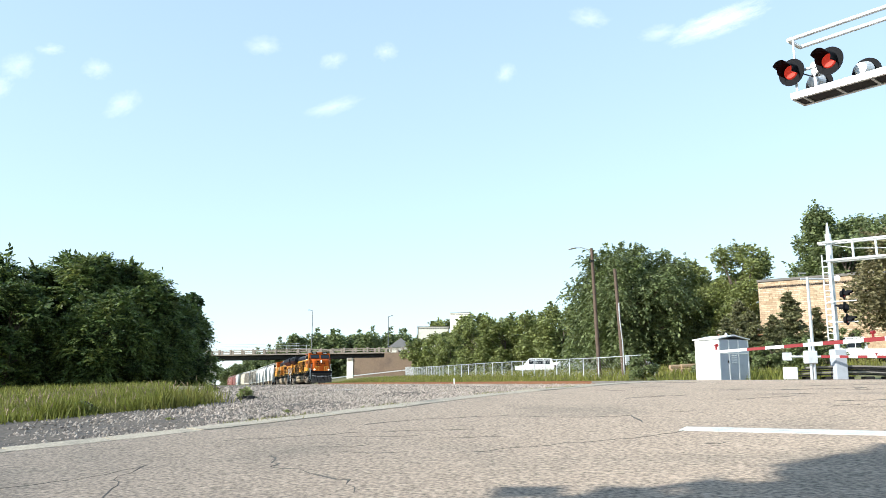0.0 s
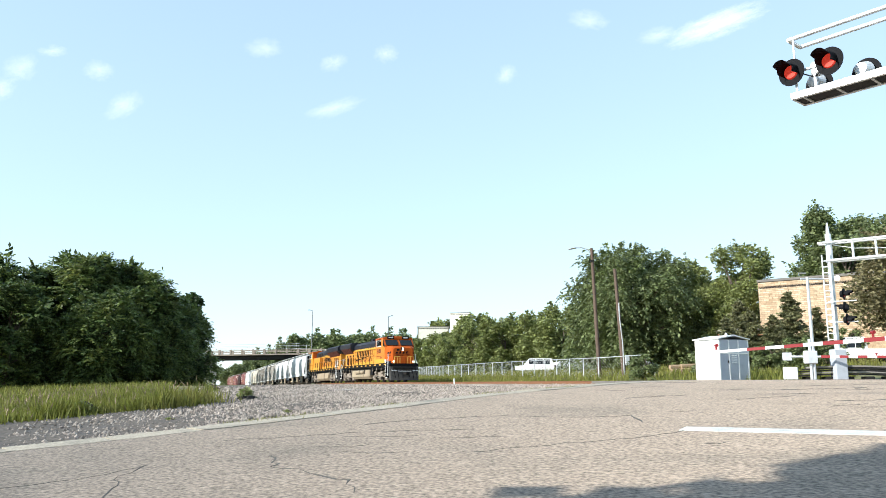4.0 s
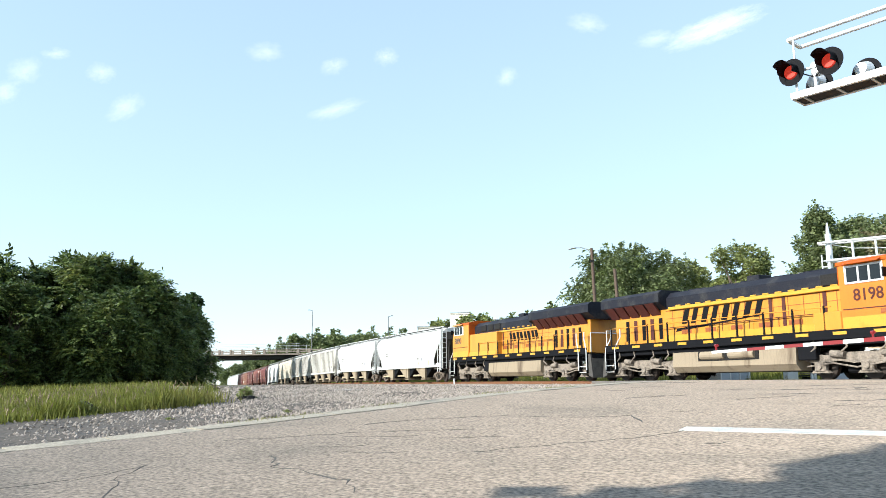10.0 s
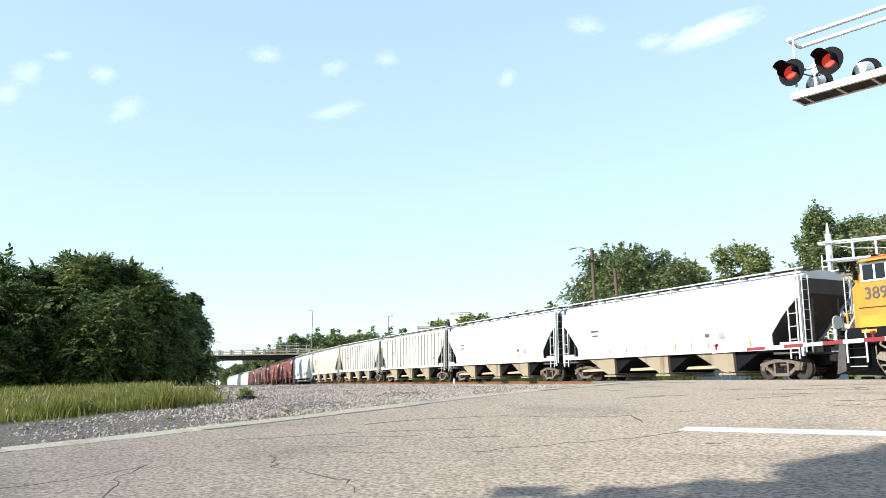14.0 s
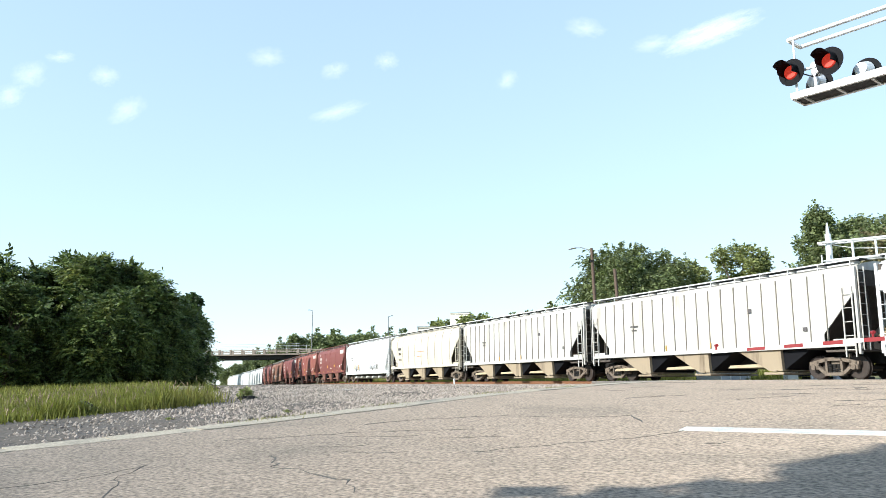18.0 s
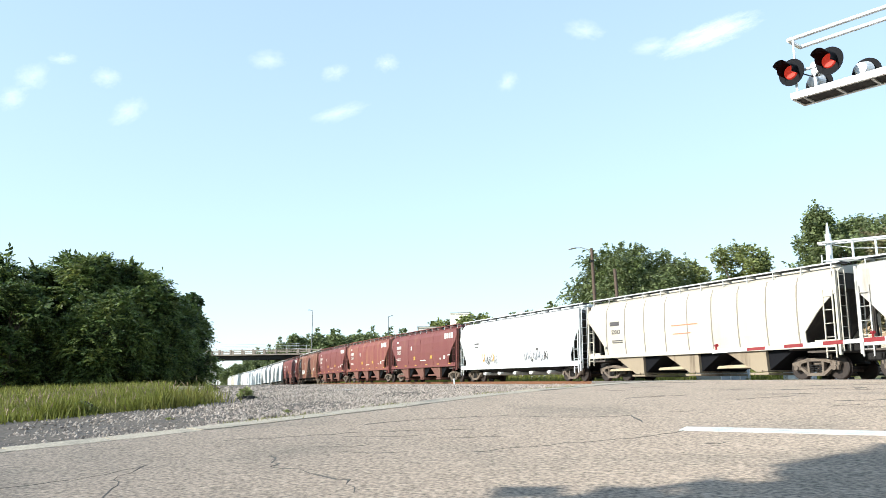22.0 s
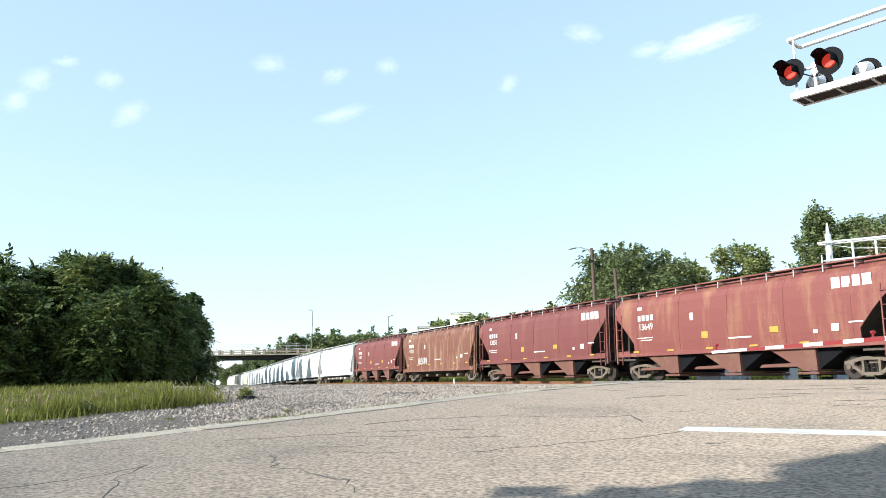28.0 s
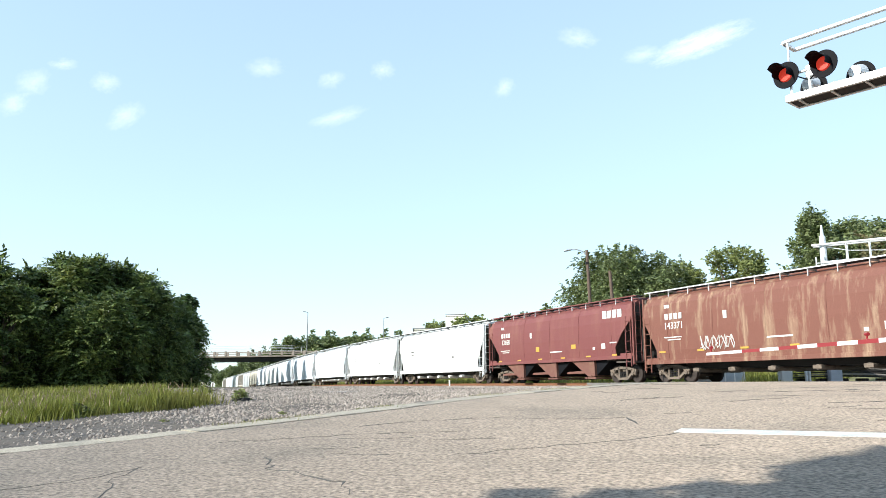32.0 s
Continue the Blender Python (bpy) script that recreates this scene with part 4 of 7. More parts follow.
building("brick_building", "tan brick industrial building with a plain long wall", [(28.4, 70), (42.6, 59), (54, 78), (38, 90)], 0.2, 8.85, BRICK)
building("white_tower_building", "cream rendered building with a square tower", [(2.4, 262), (9.0, 260), (10.5, 270), (4.0, 272)], 4, 23.2, CREAM_WALL)
building("white_hall", "cream rendered hall beside the tower", [(-8.5, 262), (2.1, 262), (2.1, 275), (-8.5, 275)], 4, 18.6, CREAM_WALL, [(0, 0.3, 8, 1.6, 2.2), (0, 0.7, 8, 1.6, 2.2)])
building("red_shop", "low orange-red brick house behind the conifers", [(24.3, 66.5), (27.8, 66.5), (27.8, 69.6), (24.3, 69.6)], 0.4, 4.3, mat("red_brick", (0.40, 0.17, 0.09), 0.9, 0, 0.15, 0.6, 6, 0.2), [(0, 0.3, 2.2, 1.2, 1.4), (0, 0.7, 2.2, 1.2, 1.4)])


def gable_house(x, y, w, d, h, label):
    th = thing("house", label, "house")
    g = gz(x, y) + 4
    part("wall", Shape().box(x, x + w, y, y + d, g - 5, g + h), CREAM_WALL, th)
    part("roof", Shape().prism([(x - 0.4, g + h), (x + w / 2, g + h + w * 0.4), (x + w + 0.4, g + h)], y - 0.3, y + d + 0.3), mat("roof_shingle", (0.22, 0.21, 0.21), 0.9, 0, 0.2, 1, 8), th, "grey shingle gable roof")
    part("window", Shape().box(x + w * 0.4, x + w * 0.6, y - 0.06, y, g + h * 0.4, g + h * 0.8), GLASS, th)


gable_house(-16.5, 242, 7.0, 7.0, 5.2, "small pale gabled house above the bridge")
gable_house(38.0, 190, 8.0, 8.0, 4.0, "pale house among trees")

# marker post and rubble by the track
mk = thing("track_marker", "short white marker post in the ballast", "marker post")
part("stake", Shape().tube((0.62, 42.6, -0.5), (0.60, 42.6, 0.12), 0.04, 8), SHED_WHITE, mk)
st = thing("timber_stub", "short yellow timber post in the grass", "post")
part("stub", Shape().box(15.9, 16.15, 59.9, 60.1, gz(16, 60) - 0.1, gz(16, 60) + 0.55, 0.02), CREAM_WALL, st)
rb = random.Random(3)
rubble = thing("rubble_heap", "small heap of dark broken rubble on gravel", "rubble")
for k in range(14):
    x, y = -6.0 + rb.uniform(-0.28, 0.34), 24.2 + rb.uniform(-0.3, 0.3)
    s = rb.uniform(0.04, 0.11)
    m = Matrix.Translation((x, y, gz(x, y) + 0.05)) @ Euler((rb.uniform(0, 3), rb.uniform(0, 3), rb.uniform(0, 3))).to_matrix().to_4x4()
    part("chunk", Shape().box(-s, s, -s * 0.7, s * 0.7, -s * 0.5, s * 0.5, s * 0.2), STEEL_DARK, rubble, at=m)
logs = thing("log_pile", "low pile of pale cut logs in the grass", "logs")
for k in range(5):
    x, y = 18.2 + (k % 3) * 0.9, 63 + (k // 3) * 0.4
    part("log", Shape().tube((x, y, gz(x, y) + 0.3 + 0.3 * (k // 3)), (x + 1.3, y + 0.3, gz(x, y) + 0.33 + 0.3 * (k // 3)), 0.2, 10), mat("log_wood", (0.34, 0.24, 0.15), 0.9, 0, 0.2), logs)

# ---- the train ----
def freight_bogie(parent, x, spin):
    """A three-piece freight bogie: two side frames, bolster, springs, two wheelsets."""
    b = part("bogie", BOGIE_MESH["bolster"], BOGIE_BROWN, parent, "dusty brown cast-steel bogie", at=pose(x, 0, 0))
    for side in (-1, 1):
        part("side_frame", BOGIE_MESH["frame"], BOGIE_BROWN, b, at=pose(0, side * 1.0, 0))
        part("spring_group", BOGIE_MESH["spring"], STEEL_DARK, b, at=pose(0, side * 1.0, 0))
    for ax in (-0.89, 0.89):
        w = part("wheelset", BOGIE_MESH["wheelset"], WHEEL, b, "steel wheelset with dark rims", at=pose(ax, 0, 0.457))
        if spin:
            SPINNING.append((w, Vector((ax, 0, 0.457)), 0.457))
    return b


SPINNING = []
BOGIE_MESH = {}


def wheel_profile(sh, y, side, r):
    """Rim, flange, dished web and hub of a wheel, centred on its axle."""
    for y0, y1, rad in ((0, 0.12, r), (-0.03, 0.0, r + 0.028)):
        sh.tube((0, y + side * y0, 0), (0, y + side * y1, 0), rad, 24)
    sh.tube((0, y + side * 0.12, 0), (0, y + side * 0.135, 0), r * 0.97, 24, r * 0.93)
    sh.tube((0, y + side * 0.10, 0), (0, y + side * 0.20, 0), r * 0.34, 14, r * 0.26)
    for k in range(3):
        a = 2 * math.pi * k / 3
        sh.tube((r * 0.55 * math.cos(a), y + side * 0.10, r * 0.55 * math.sin(a)), (r * 0.55 * math.cos(a), y + side * 0.142, r * 0.55 * math.sin(a)), r * 0.10, 8)


def make_bogie_meshes():
    fr = Shape()

    def beam(a, b, w, t=0.075):
        """A flat cast bar in the frame's plane from a to b, w deep."""
        d = Vector((b[0] - a[0], b[1] - a[1])).normalized() * 1.0
        n = Vector((-d.y, d.x)) * (w / 2)
        fr.prism([(a[0] + n.x, a[1] + n.y), (b[0] + n.x, b[1] + n.y), (b[0] - n.x, b[1] - n.y), (a[0] - n.x, a[1] - n.y)], -t, t)
    for g in (-1, 1):
        beam((g * 1.10, 0.60), (g * 0.34, 0.76), 0.13)
        beam((g * 0.80, 0.52), (g * 0.36, 0.20), 0.12)
        beam((g * 0.34, 0.16), (g * 0.34, 0.80), 0.10)
        beam((g * 0.70, 0.70), (g * 0.78, 0.44), 0.10)
    beam((-0.40, 0.77), (0.40, 0.77), 0.13)
    beam((-0.42, 0.20), (0.42, 0.20), 0.12, 0.10)
    for ax in (-0.89, 0.89):
        fr.box(ax - 0.15, ax + 0.15, -0.09, 0.09, 0.36, 0.63, 0.03)
        fr.tube((ax, -0.15, 0.457), (ax, 0.15, 0.457), 0.10, 12)
    BOGIE_MESH["frame"] = fr.mesh("side_frame")
    sp = Shape()
    for dx in (-0.2, 0, 0.2):
        for k in range(4):
            sp.tube((dx, 0, 0.28 + k * 0.08), (dx, 0, 0.33 + k * 0.08), 0.085, 10)
    BOGIE_MESH["spring"] = sp.mesh("spring_group")
    BOGIE_MESH["bolster"] = Shape().box(-0.22, 0.22, -0.95, 0.95, 0.55, 0.80, 0.04).box(-0.42, 0.42, -0.6, 0.6, 0.22, 0.60, 0.05).tube((0, 0, 0.8), (0, 0, 0.98), 0.2, 12).box(-0.75, -0.65, -0.7, 0.7, 0.30, 0.42).box(0.65, 0.75, -0.7, 0.7, 0.30, 0.42).mesh("bogie")
    ws = Shape().tube((0, -0.95, 0), (0, 0.95, 0), 0.075, 10)
    wheel_profile(ws, -0.72, -1, 0.457)
    wheel_profile(ws, 0.72, 1, 0.457)
    BOGIE_MESH["wheelset"] = ws.mesh("wheelset")


make_bogie_meshes()


def coupler(parent, x, sgn):
    part("coupler", Shape().box(x - sgn * 1.2 if sgn > 0 else x, x if sgn > 0 else x + 1.2, -0.12, 0.12, 0.72, 0.98, 0.03).box(min(x, x - sgn * 0.25), max(x, x - sgn * 0.25), -0.2, 0.2, 0.70, 1.0, 0.04), STEEL_DARK, parent, "dark cast coupler")
    part("air_hose", Shape().path([(x - sgn * 0.5, 0.25, 0.8), (x - sgn * 0.3, 0.25, 0.55), (x - sgn * 0.08, 0.22, 0.48), (x, 0.2, 0.6)], 0.025), BLACK, parent)


def ladder(parent, x, side, z0, z1, rungs, w=0.42, material=None):
    sh = Shape()
    for dx in (-w / 2, w / 2):
        sh.box(x + dx - 0.025, x + dx + 0.025, side * 1.56 - 0.02, side * 1.56 + 0.02, z0, z1)
    for k in range(rungs):
        z = z0 + (k + 0.5) * (z1 - z0) / rungs
        sh.tube((x - w / 2, side * 1.585, z), (x + w / 2, side * 1.585, z), 0.016, 6)
    part("ladder", sh, material, parent)


def hopper(length, paint, style, label, spin=True, decor=None):
    """A covered hopper car. style: 'ribbed', 'smooth' (curved sides, bays), 'skirted' (deep side sill, no open bays)."""
    th = thing("hopper_car", label, "railway car", group="freight train cars")
    L = length / 2 - 0.42                 # half the body's length
    deep = style == "skirted"
    sill = 1.02 if deep else 1.36
    top, crown = 4.16, 4.42
    cut_z, cut_x = (3.25, 1.5) if not deep else (3.0, 0.95)
    curve = style != "ribbed"
    # cross-section of the sides: (half width, height)
    if curve:
        prof = [(1.50, sill), (1.55, sill + 0.5), (1.575, 2.5), (1.56, 3.2), (1.50, 3.75), (1.36, 4.06)]
    else:
        prof = [(1.52, sill), (1.52, 2.2), (1.52, 3.0), (1.52, 3.6), (1.50, 4.0), (1.46, 4.10)]

    def end_x(z):
        if z >= cut_z:
            return L
        if curve:
            t = (cut_z - z) / (cut_z - sill)
            return L - cut_x * min(1.0, t * 1.35) ** 0.8
        return L - cut_x * min(1.0, (cut_z - z) / (cut_z - sill - 0.35))
    for side in (-1, 1):
        zs = [p[1] for p in prof]
        allz = sorted(set(zs + [cut_z, cut_z - 0.3, cut_z - 0.6, sill + 0.35]))
        rings = []
        for z in allz:
            wv = float(np.interp(z, zs, [p[0] for p in prof]))
            e = end_x(z)
            rings.append([(-e, side * wv, z), (e, side * wv, z), (e, side * (wv - 0.05), z), (-e, side * (wv - 0.05), z)])
        part("side_panel", Shape().loft(rings), paint, th)
        # sill
        part("side_sill", Shape().box(-L + 0.15, L - 0.15, side * 1.53 - 0.035, side * 1.53 + 0.035, sill - 0.16, sill + 0.02, 0.01).box(-L, -L + 1.1, side * 1.5 - 0.03, side * 1.5 + 0.03, sill - 0.05, sill + 0.14).box(L - 1.1, L, side * 1.5 - 0.03, side * 1.5 + 0.03, sill - 0.05, sill + 0.14), paint, th)
        if style == "ribbed":
            n = 19
            rib = RIB_MESH
            for k in range(n):
                x = -L + 1.3 + k * (2 * L - 2.6) / (n - 1)
                part("rib", rib, RIB_GREY, th, at=pose(x, side * 1.545, 0))
        else:
            n = 9 if paint is BEIGE_CAR else 5
            for k in range(n):
                x = -L + 1.8 + k * (2 * L - 3.6) / (n - 1)
                part("seam", Shape().loft([[(x - 0.025, side * (w + d), z) for d in (0.0, 0.014)] + [(x + 0.025, side * (w + d), z) for d in (0.014, 0.0)] for w, z in prof]), (decor or {}).get("seam", paint), th)
        # corner post, ladders and grab irons
        for e in (-1, 1):
            part("corner_post", Shape().box(e * (L - 0.02) - 0.05, e * (L - 0.02) + 0.05, side * 1.47 - 0.05, side * 1.47 + 0.05, sill - 0.45, top - 0.02), paint, th)
            ladder(th, e * (L - 0.34), side, sill - 0.55, cut_z + 0.15, 5, material=paint)
            part("end_ladder", Shape().path([(e * (L + 0.06), side * 1.05, sill - 0.3), (e * (L + 0.06), side * 1.05, top)], 0.025).path([(e * (L + 0.06), side * 1.38, sill - 0.3), (e * (L + 0.06), side * 1.38, top)], 0.025).add(
                *ladder_rungs(e * (L + 0.06), side * 1.05, side * 1.38, sill, top, 7)), paint, th)
    # roof with hatch trough and running boards
    zc = crown
    ring = [(1.46, 4.06), (1.28, 4.22), (0.85, 4.34), (0.35, zc), (-0.35, zc), (-0.85, 4.34), (-1.28, 4.22), (-1.46, 4.06)] if not curve else [(1.37, 4.05), (1.1, 4.24), (0.75, 4.35), (0.3, zc), (-0.3, zc), (-0.75, 4.35), (-1.1, 4.24), (-1.37, 4.05)]
    part("roof", Shape().loft([[(x, y, z) for y, z in ring] for x in (-L, L)]), paint, th)
    part("hatch_cover", Shape().box(-L + 0.9, L - 0.9, -0.30, 0.30, zc, zc + 0.09, 0.03), paint, th)
    for side in (-1, 1):
        rb = Shape().box(-L - 0.1, L + 0.1, side * 1.02 - 0.26, side * 1.02 + 0.26, zc + 0.02, zc + 0.05)
        board = part("running_board", rb, GRATE, th, "grating walkway along the roof, dark as its shaded underside")
        for y in (side * 1.02 - 0.27, side * 1.02 + 0.27):
            part("board_edge", Shape().box(-L - 0.1, L + 0.1, y - 0.012, y + 0.012, zc + 0.01, zc + 0.065), ALU if paint in (WHITE_CAR, RIB_CAR, BEIGE_CAR, BLUE_CAR, RUST_CAR) else paint, board, "pale edge strip")
        n = 12
        for k in range(n):
            x = -L + 0.3 + k * (2 * L - 0.6) / (n - 1)
            part("bracket", BRACKET_MESH, paint, th, at=pose(x, side * 1.02, zc - 0.22))
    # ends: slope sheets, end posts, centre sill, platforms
    for e in (-1, 1):
        part("slope_sheet", Shape().prism([(e * (L - 0.03), 4.1), (e * (L - 0.03), 3.45), (e * (L - 2.3), 1.15), (e * (L - 2.45), 1.15), (e * (L - 0.18), 3.55), (e * (L - 0.18), 4.1)], -1.44, 1.44), END_SHADE_GRIME, th, "grimy sloping end sheet, darkened for the shaded recess")
        part("end_platform", Shape().box(min(e * (L - 1.5), e * (L + 0.05)), max(e * (L - 1.5), e * (L + 0.05)), -1.5, 1.5, 1.02, 1.10), END_SHADE_GRIME, th)
        for y in (-0.75, 0.75):
            part("end_post", Shape().prism([(e * (L - 0.05), 1.1), (e * (L - 0.17), 1.1), (e * (L - 0.17), 3.3), (e * (L - 0.05), 3.3)], y - 0.05, y + 0.05), END_SHADE_GRIME, th)
        part("brake_gear", Shape().tube((e * (L - 0.7), 0.3, 1.5), (e * (L - 0.7), 1.0, 1.5), 0.16, 10).box(e * (L - 0.9) - 0.15, e * (L - 0.9) + 0.15, -0.9, -0.4, 1.1, 1.5), STEEL_DARK, th)
        coupler(th, e * length / 2, e)
    part("brake_wheel", Shape().tube((L + 0.02, 0.45, 2.3), (L + 0.09, 0.45, 2.3), 0.27, 14).tube((L - 0.15, 0.45, 2.3), (L + 0.02, 0.45, 2.3), 0.04, 6), paint, th)
    part("centre_sill", Shape().box(-length / 2 + 0.5, length / 2 - 0.5, -0.16, 0.16, 0.60, 1.34), STEEL_DARK, th, "dark centre sill")
    # bays
    under = decor.get("under", TANK_TAN) if decor else TANK_TAN
    if not deep:
        n = decor.get("bays", 3) if decor else 3
        span = 2 * L - 4.3
        for k in range(n):
            x0 = -span / 2 + k * span / n + 0.03
            x1 = x0 + span / n - 0.10
            xm = (x0 + x1) / 2
            bay = Shape().prism([(x0, 1.40), (xm + 0.50, 1.40), (xm + 0.56, 0.34), (xm - 0.10, 0.34), (x0, 1.32)], -1.44, 1.44)
            by = part("hopper_bay", bay, under, th, "dust-stained sloping outlet bay")
            # black wedge fills the open side of the bay in place of its shade
            part("slope_plate", Shape().prism([(xm + 0.56, 0.40), (x1 + 0.06, 1.28), (x1 + 0.06, 1.40), (xm + 0.50, 1.40)], -1.30, 1.30), BLACK, by, "black wedge standing for the shade behind the bay")
            part("gate_hood", Shape().prism([(x0 - 0.30, 0.62), (xm - 0.45, 0.66), (xm - 0.18, 0.52), (x0 - 0.42, 0.50)], -1.42, 1.42), BAY_LIT if under is TANK_TAN else under, by, "dusty gate hood, paled as if sunlit")
            part("outlet_gate", Shape().box(xm - 0.42, xm + 0.60, -1.44, 1.44, 0.20, 0.30, 0.015).tube((xm - 0.2, -1.46, 0.25), (xm - 0.2, 1.46, 0.25), 0.05, 8).box(xm + 0.1, xm + 0.3, -1.5, 1.5, 0.32, 0.40, 0.01), under, by)
    else:
        part("underframe", Shape().loft([[(-L + 2.5, -1.2, sill), (L - 2.5, -1.2, sill), (L - 2.5, 1.2, sill), (-L + 2.5, 1.2, sill)], [(-L + 3.0, -0.9, 0.62), (L - 3.0, -0.9, 0.62), (L - 3.0, 0.9, 0.62), (-L + 3.0, 0.9, 0.62)]]), STEEL_DARK, th)
        for k in range(5):
            x = -4.4 + k * 2.2
            part("outlet_tube", Shape().tube((x, -1.35, 0.55), (x, 1.35, 0.55), 0.11, 10).box(x - 0.2, x + 0.2, -1.38, -1.2, 0.47, 0.63, 0.02).box(x - 0.2, x + 0.2, 1.2, 1.38, 0.47, 0.63, 0.02), SHED_WHITE if paint is not RUST_CAR else BOGIE_BROWN, th, "outlet tube with cap")
    for e in (-1, 1):
        freight_bogie(th, e * (L - 1.55), spin)
    # markings on both sides
    for nm, x, z, w, h, m in (decor or {}).get("marks", ()):
        for side in (-1, 1):
            y = side * (float(np.interp(z, [p[1] for p in prof], [p[0] for p in prof])) + (0.045 if style == "ribbed" else 0.016))
            if isinstance(nm, str) and nm.startswith("="):
                t = letters(nm[1:], h * 1.35, 0.012, 0.004)
                part("car_number", t, m, th, at=pose(x * -side, y, z, 0, 0, 180 if side > 0 else 0))
            elif nm == "graffiti":
                ph = x * 3.1 + z
                pts = [(w * 0.9 * math.sin(ph + i * 0.9) * (0.5 + 0.07 * i), 0, h * 0.75 * math.cos(ph * 1.7 + i * 1.7)) for i in range(9)]
                rings = [[(px, dy, pz - 0.022), (px + 0.022, dy, pz), (px, dy, pz + 0.022), (px - 0.022, dy, pz)] for px, dy, pz in pts]
                rings = [[(a + 0.0, b - 0.01 + 0.02 * (i % 2), c) for i, (a, b, c) in enumerate(r)] for r in rings]
                part("graffiti", Shape().loft(rings), m, th, "faded sprayed squiggle", at=pose(x * -side, y, z))
            else:
                part(nm, Shape().box(-w / 2, w / 2, -0.006, 0.006, -h / 2, h / 2), m, th, at=pose(x * -side, y, z))
    return th


def ladder_rungs(x, y0, y1, z0, z1, n):
    s = Shape()
    for k in range(n):
        z = z0 + (k + 0.5) * (z1 - z0) / n
        s.tube((x, y0, z), (x, y1, z), 0.016, 6)
    return s.v, s.f


RIB_MESH = Shape().loft([[(-0.015, -0.03, z), (-0.010, 0.05, z), (0.010, 0.05, z), (0.015, -0.03, z)] for z in (1.38, 4.02)]).mesh("rib")
BRACKET_MESH = Shape().box(-0.02, 0.02, -0.24, 0.24, 0.16, 0.24).box(-0.02, 0.02, -0.26, -0.22, -0.06, 0.24).box(-0.02, 0.02, 0.22, 0.26, -0.12, 0.24).mesh("bracket")
RIB_GREY = mat("rib_grey_paint", (0.29, 0.262, 0.228), 0.7, 0, 0.15, 0.8, 25, 0.05, (0.22, 0.17, 0.12), 0.6, True)

WHITE_CAR = mat("white_car_paint", (0.64, 0.64, 0.635), 0.5, 0, 0.05, 0.9, 25, 0.05, (0.40, 0.38, 0.34), 0.5, True)
RIB_CAR = mat("chalky_car_paint", (0.52, 0.505, 0.475), 0.6, 0, 0.06, 1.1, 25, 0.05, (0.30, 0.25, 0.195), 0.75, True)
BEIGE_CAR = mat("beige_car_paint", (0.55, 0.50, 0.415), 0.55, 0, 0.05, 0.7, 25, 0.05, (0.42, 0.36, 0.28), 0.6, True)
RED_CAR = mat("oxide_car_paint", (0.165, 0.047, 0.044), 0.65, 0, 0.14, 1.1, 18, 0.05, (0.21, 0.085, 0.062), 0.85, True)
RED_RUST_CAR = mat("rusting_car_paint", (0.20, 0.056, 0.048), 0.68, 0, 0.15, 1.2, 18, 0.05, (0.30, 0.15, 0.08), 0.9, True)
RUST_CAR = mat("brown_rust_car_paint", (0.165, 0.061, 0.041), 0.7, 0, 0.2, 2.0, 25, 0.08, (0.36, 0.25, 0.16), 1.0, True)
BLUE_CAR = mat("stained_white_car_paint", (0.60, 0.62, 0.64), 0.55, 0, 0.06, 0.9, 25, 0.05, (0.27, 0.33, 0.41), 0.95, True)
MARK_WHITE = mat("mark_white", (0.62, 0.59, 0.55), 0.6, 0, 0.06, bump=0)
MARK_DARK = mat("mark_dark", (0.09, 0.08, 0.08), 0.6, 0, 0.1, bump=0)
MARK_YELLOW = mat("mark_yellow", (0.50, 0.29, 0.05), 0.5, 0, 0.08, bump=0)
MARK_PALE = mat("mark_pale_grey", (0.30, 0.31, 0.33), 0.6, 0, 0.1, bump=0)
MARK_RED = mat("mark_red", (0.60, 0.22, 0.12), 0.6, 0, 0.1, bump=0)
RED_UNDER = mat("oxide_underbody", (0.15, 0.062, 0.046), 0.8, 0, 0.2, 1.5, 30, 0.1, (0.20, 0.115, 0.075), 0.7)


def red_marks(number, logo_end):
    """Bars for lettering, patches and reflectors of an oxide-red car; x grows to the front end."""
    m = [("logo_block", logo_end - 0.66 + 0.44 * k, 3.62, w, h, MARK_WHITE) for k, w, h in ((0, 0.38, 0.44), (1, 0.36, 0.40), (2, 0.32, 0.44), (3, 0.38, 0.44))]
    m += [("lettering", -5.6, 2.12, 1.2, 0.05, MARK_WHITE),
         ("lettering", -5.5, 2.0, 0.9, 0.05, MARK_WHITE), ("stencil", -2.2, 2.95, 0.22, 0.35, MARK_WHITE), ("yellow_patch", -1.4, 2.05, 0.4, 0.30, MARK_YELLOW),
         ("yellow_patch", 2.6, 2.05, 0.45, 0.24, MARK_YELLOW), ("lettering", 0.7, 1.82, 1.3, 0.07, MARK_WHITE), ("stencil", 4.6, 1.85, 0.2, 0.14, MARK_WHITE),
         ("data_panel", 5.5, 1.95, 0.34, 0.28, MARK_WHITE), ("lettering", 6.4, 2.1, 0.6, 0.06, MARK_WHITE), ("stencil", -6.0, 3.62, 0.35, 0.16, MARK_WHITE)]
    m += [("reflector", x, 1.44, 0.45, 0.08, MARK_YELLOW) for x in (-6.4, -3.8, -1.2, 1.4, 4.0, 6.4)]
    m += [("reporting_mark", -6.0 + 0.32 * k, 3.12, 0.22, 0.28, MARK_WHITE) for k in range(4)]
    m.append(("=" + number, -5.5, 2.66, 1.3, 0.33, MARK_WHITE))
    return m


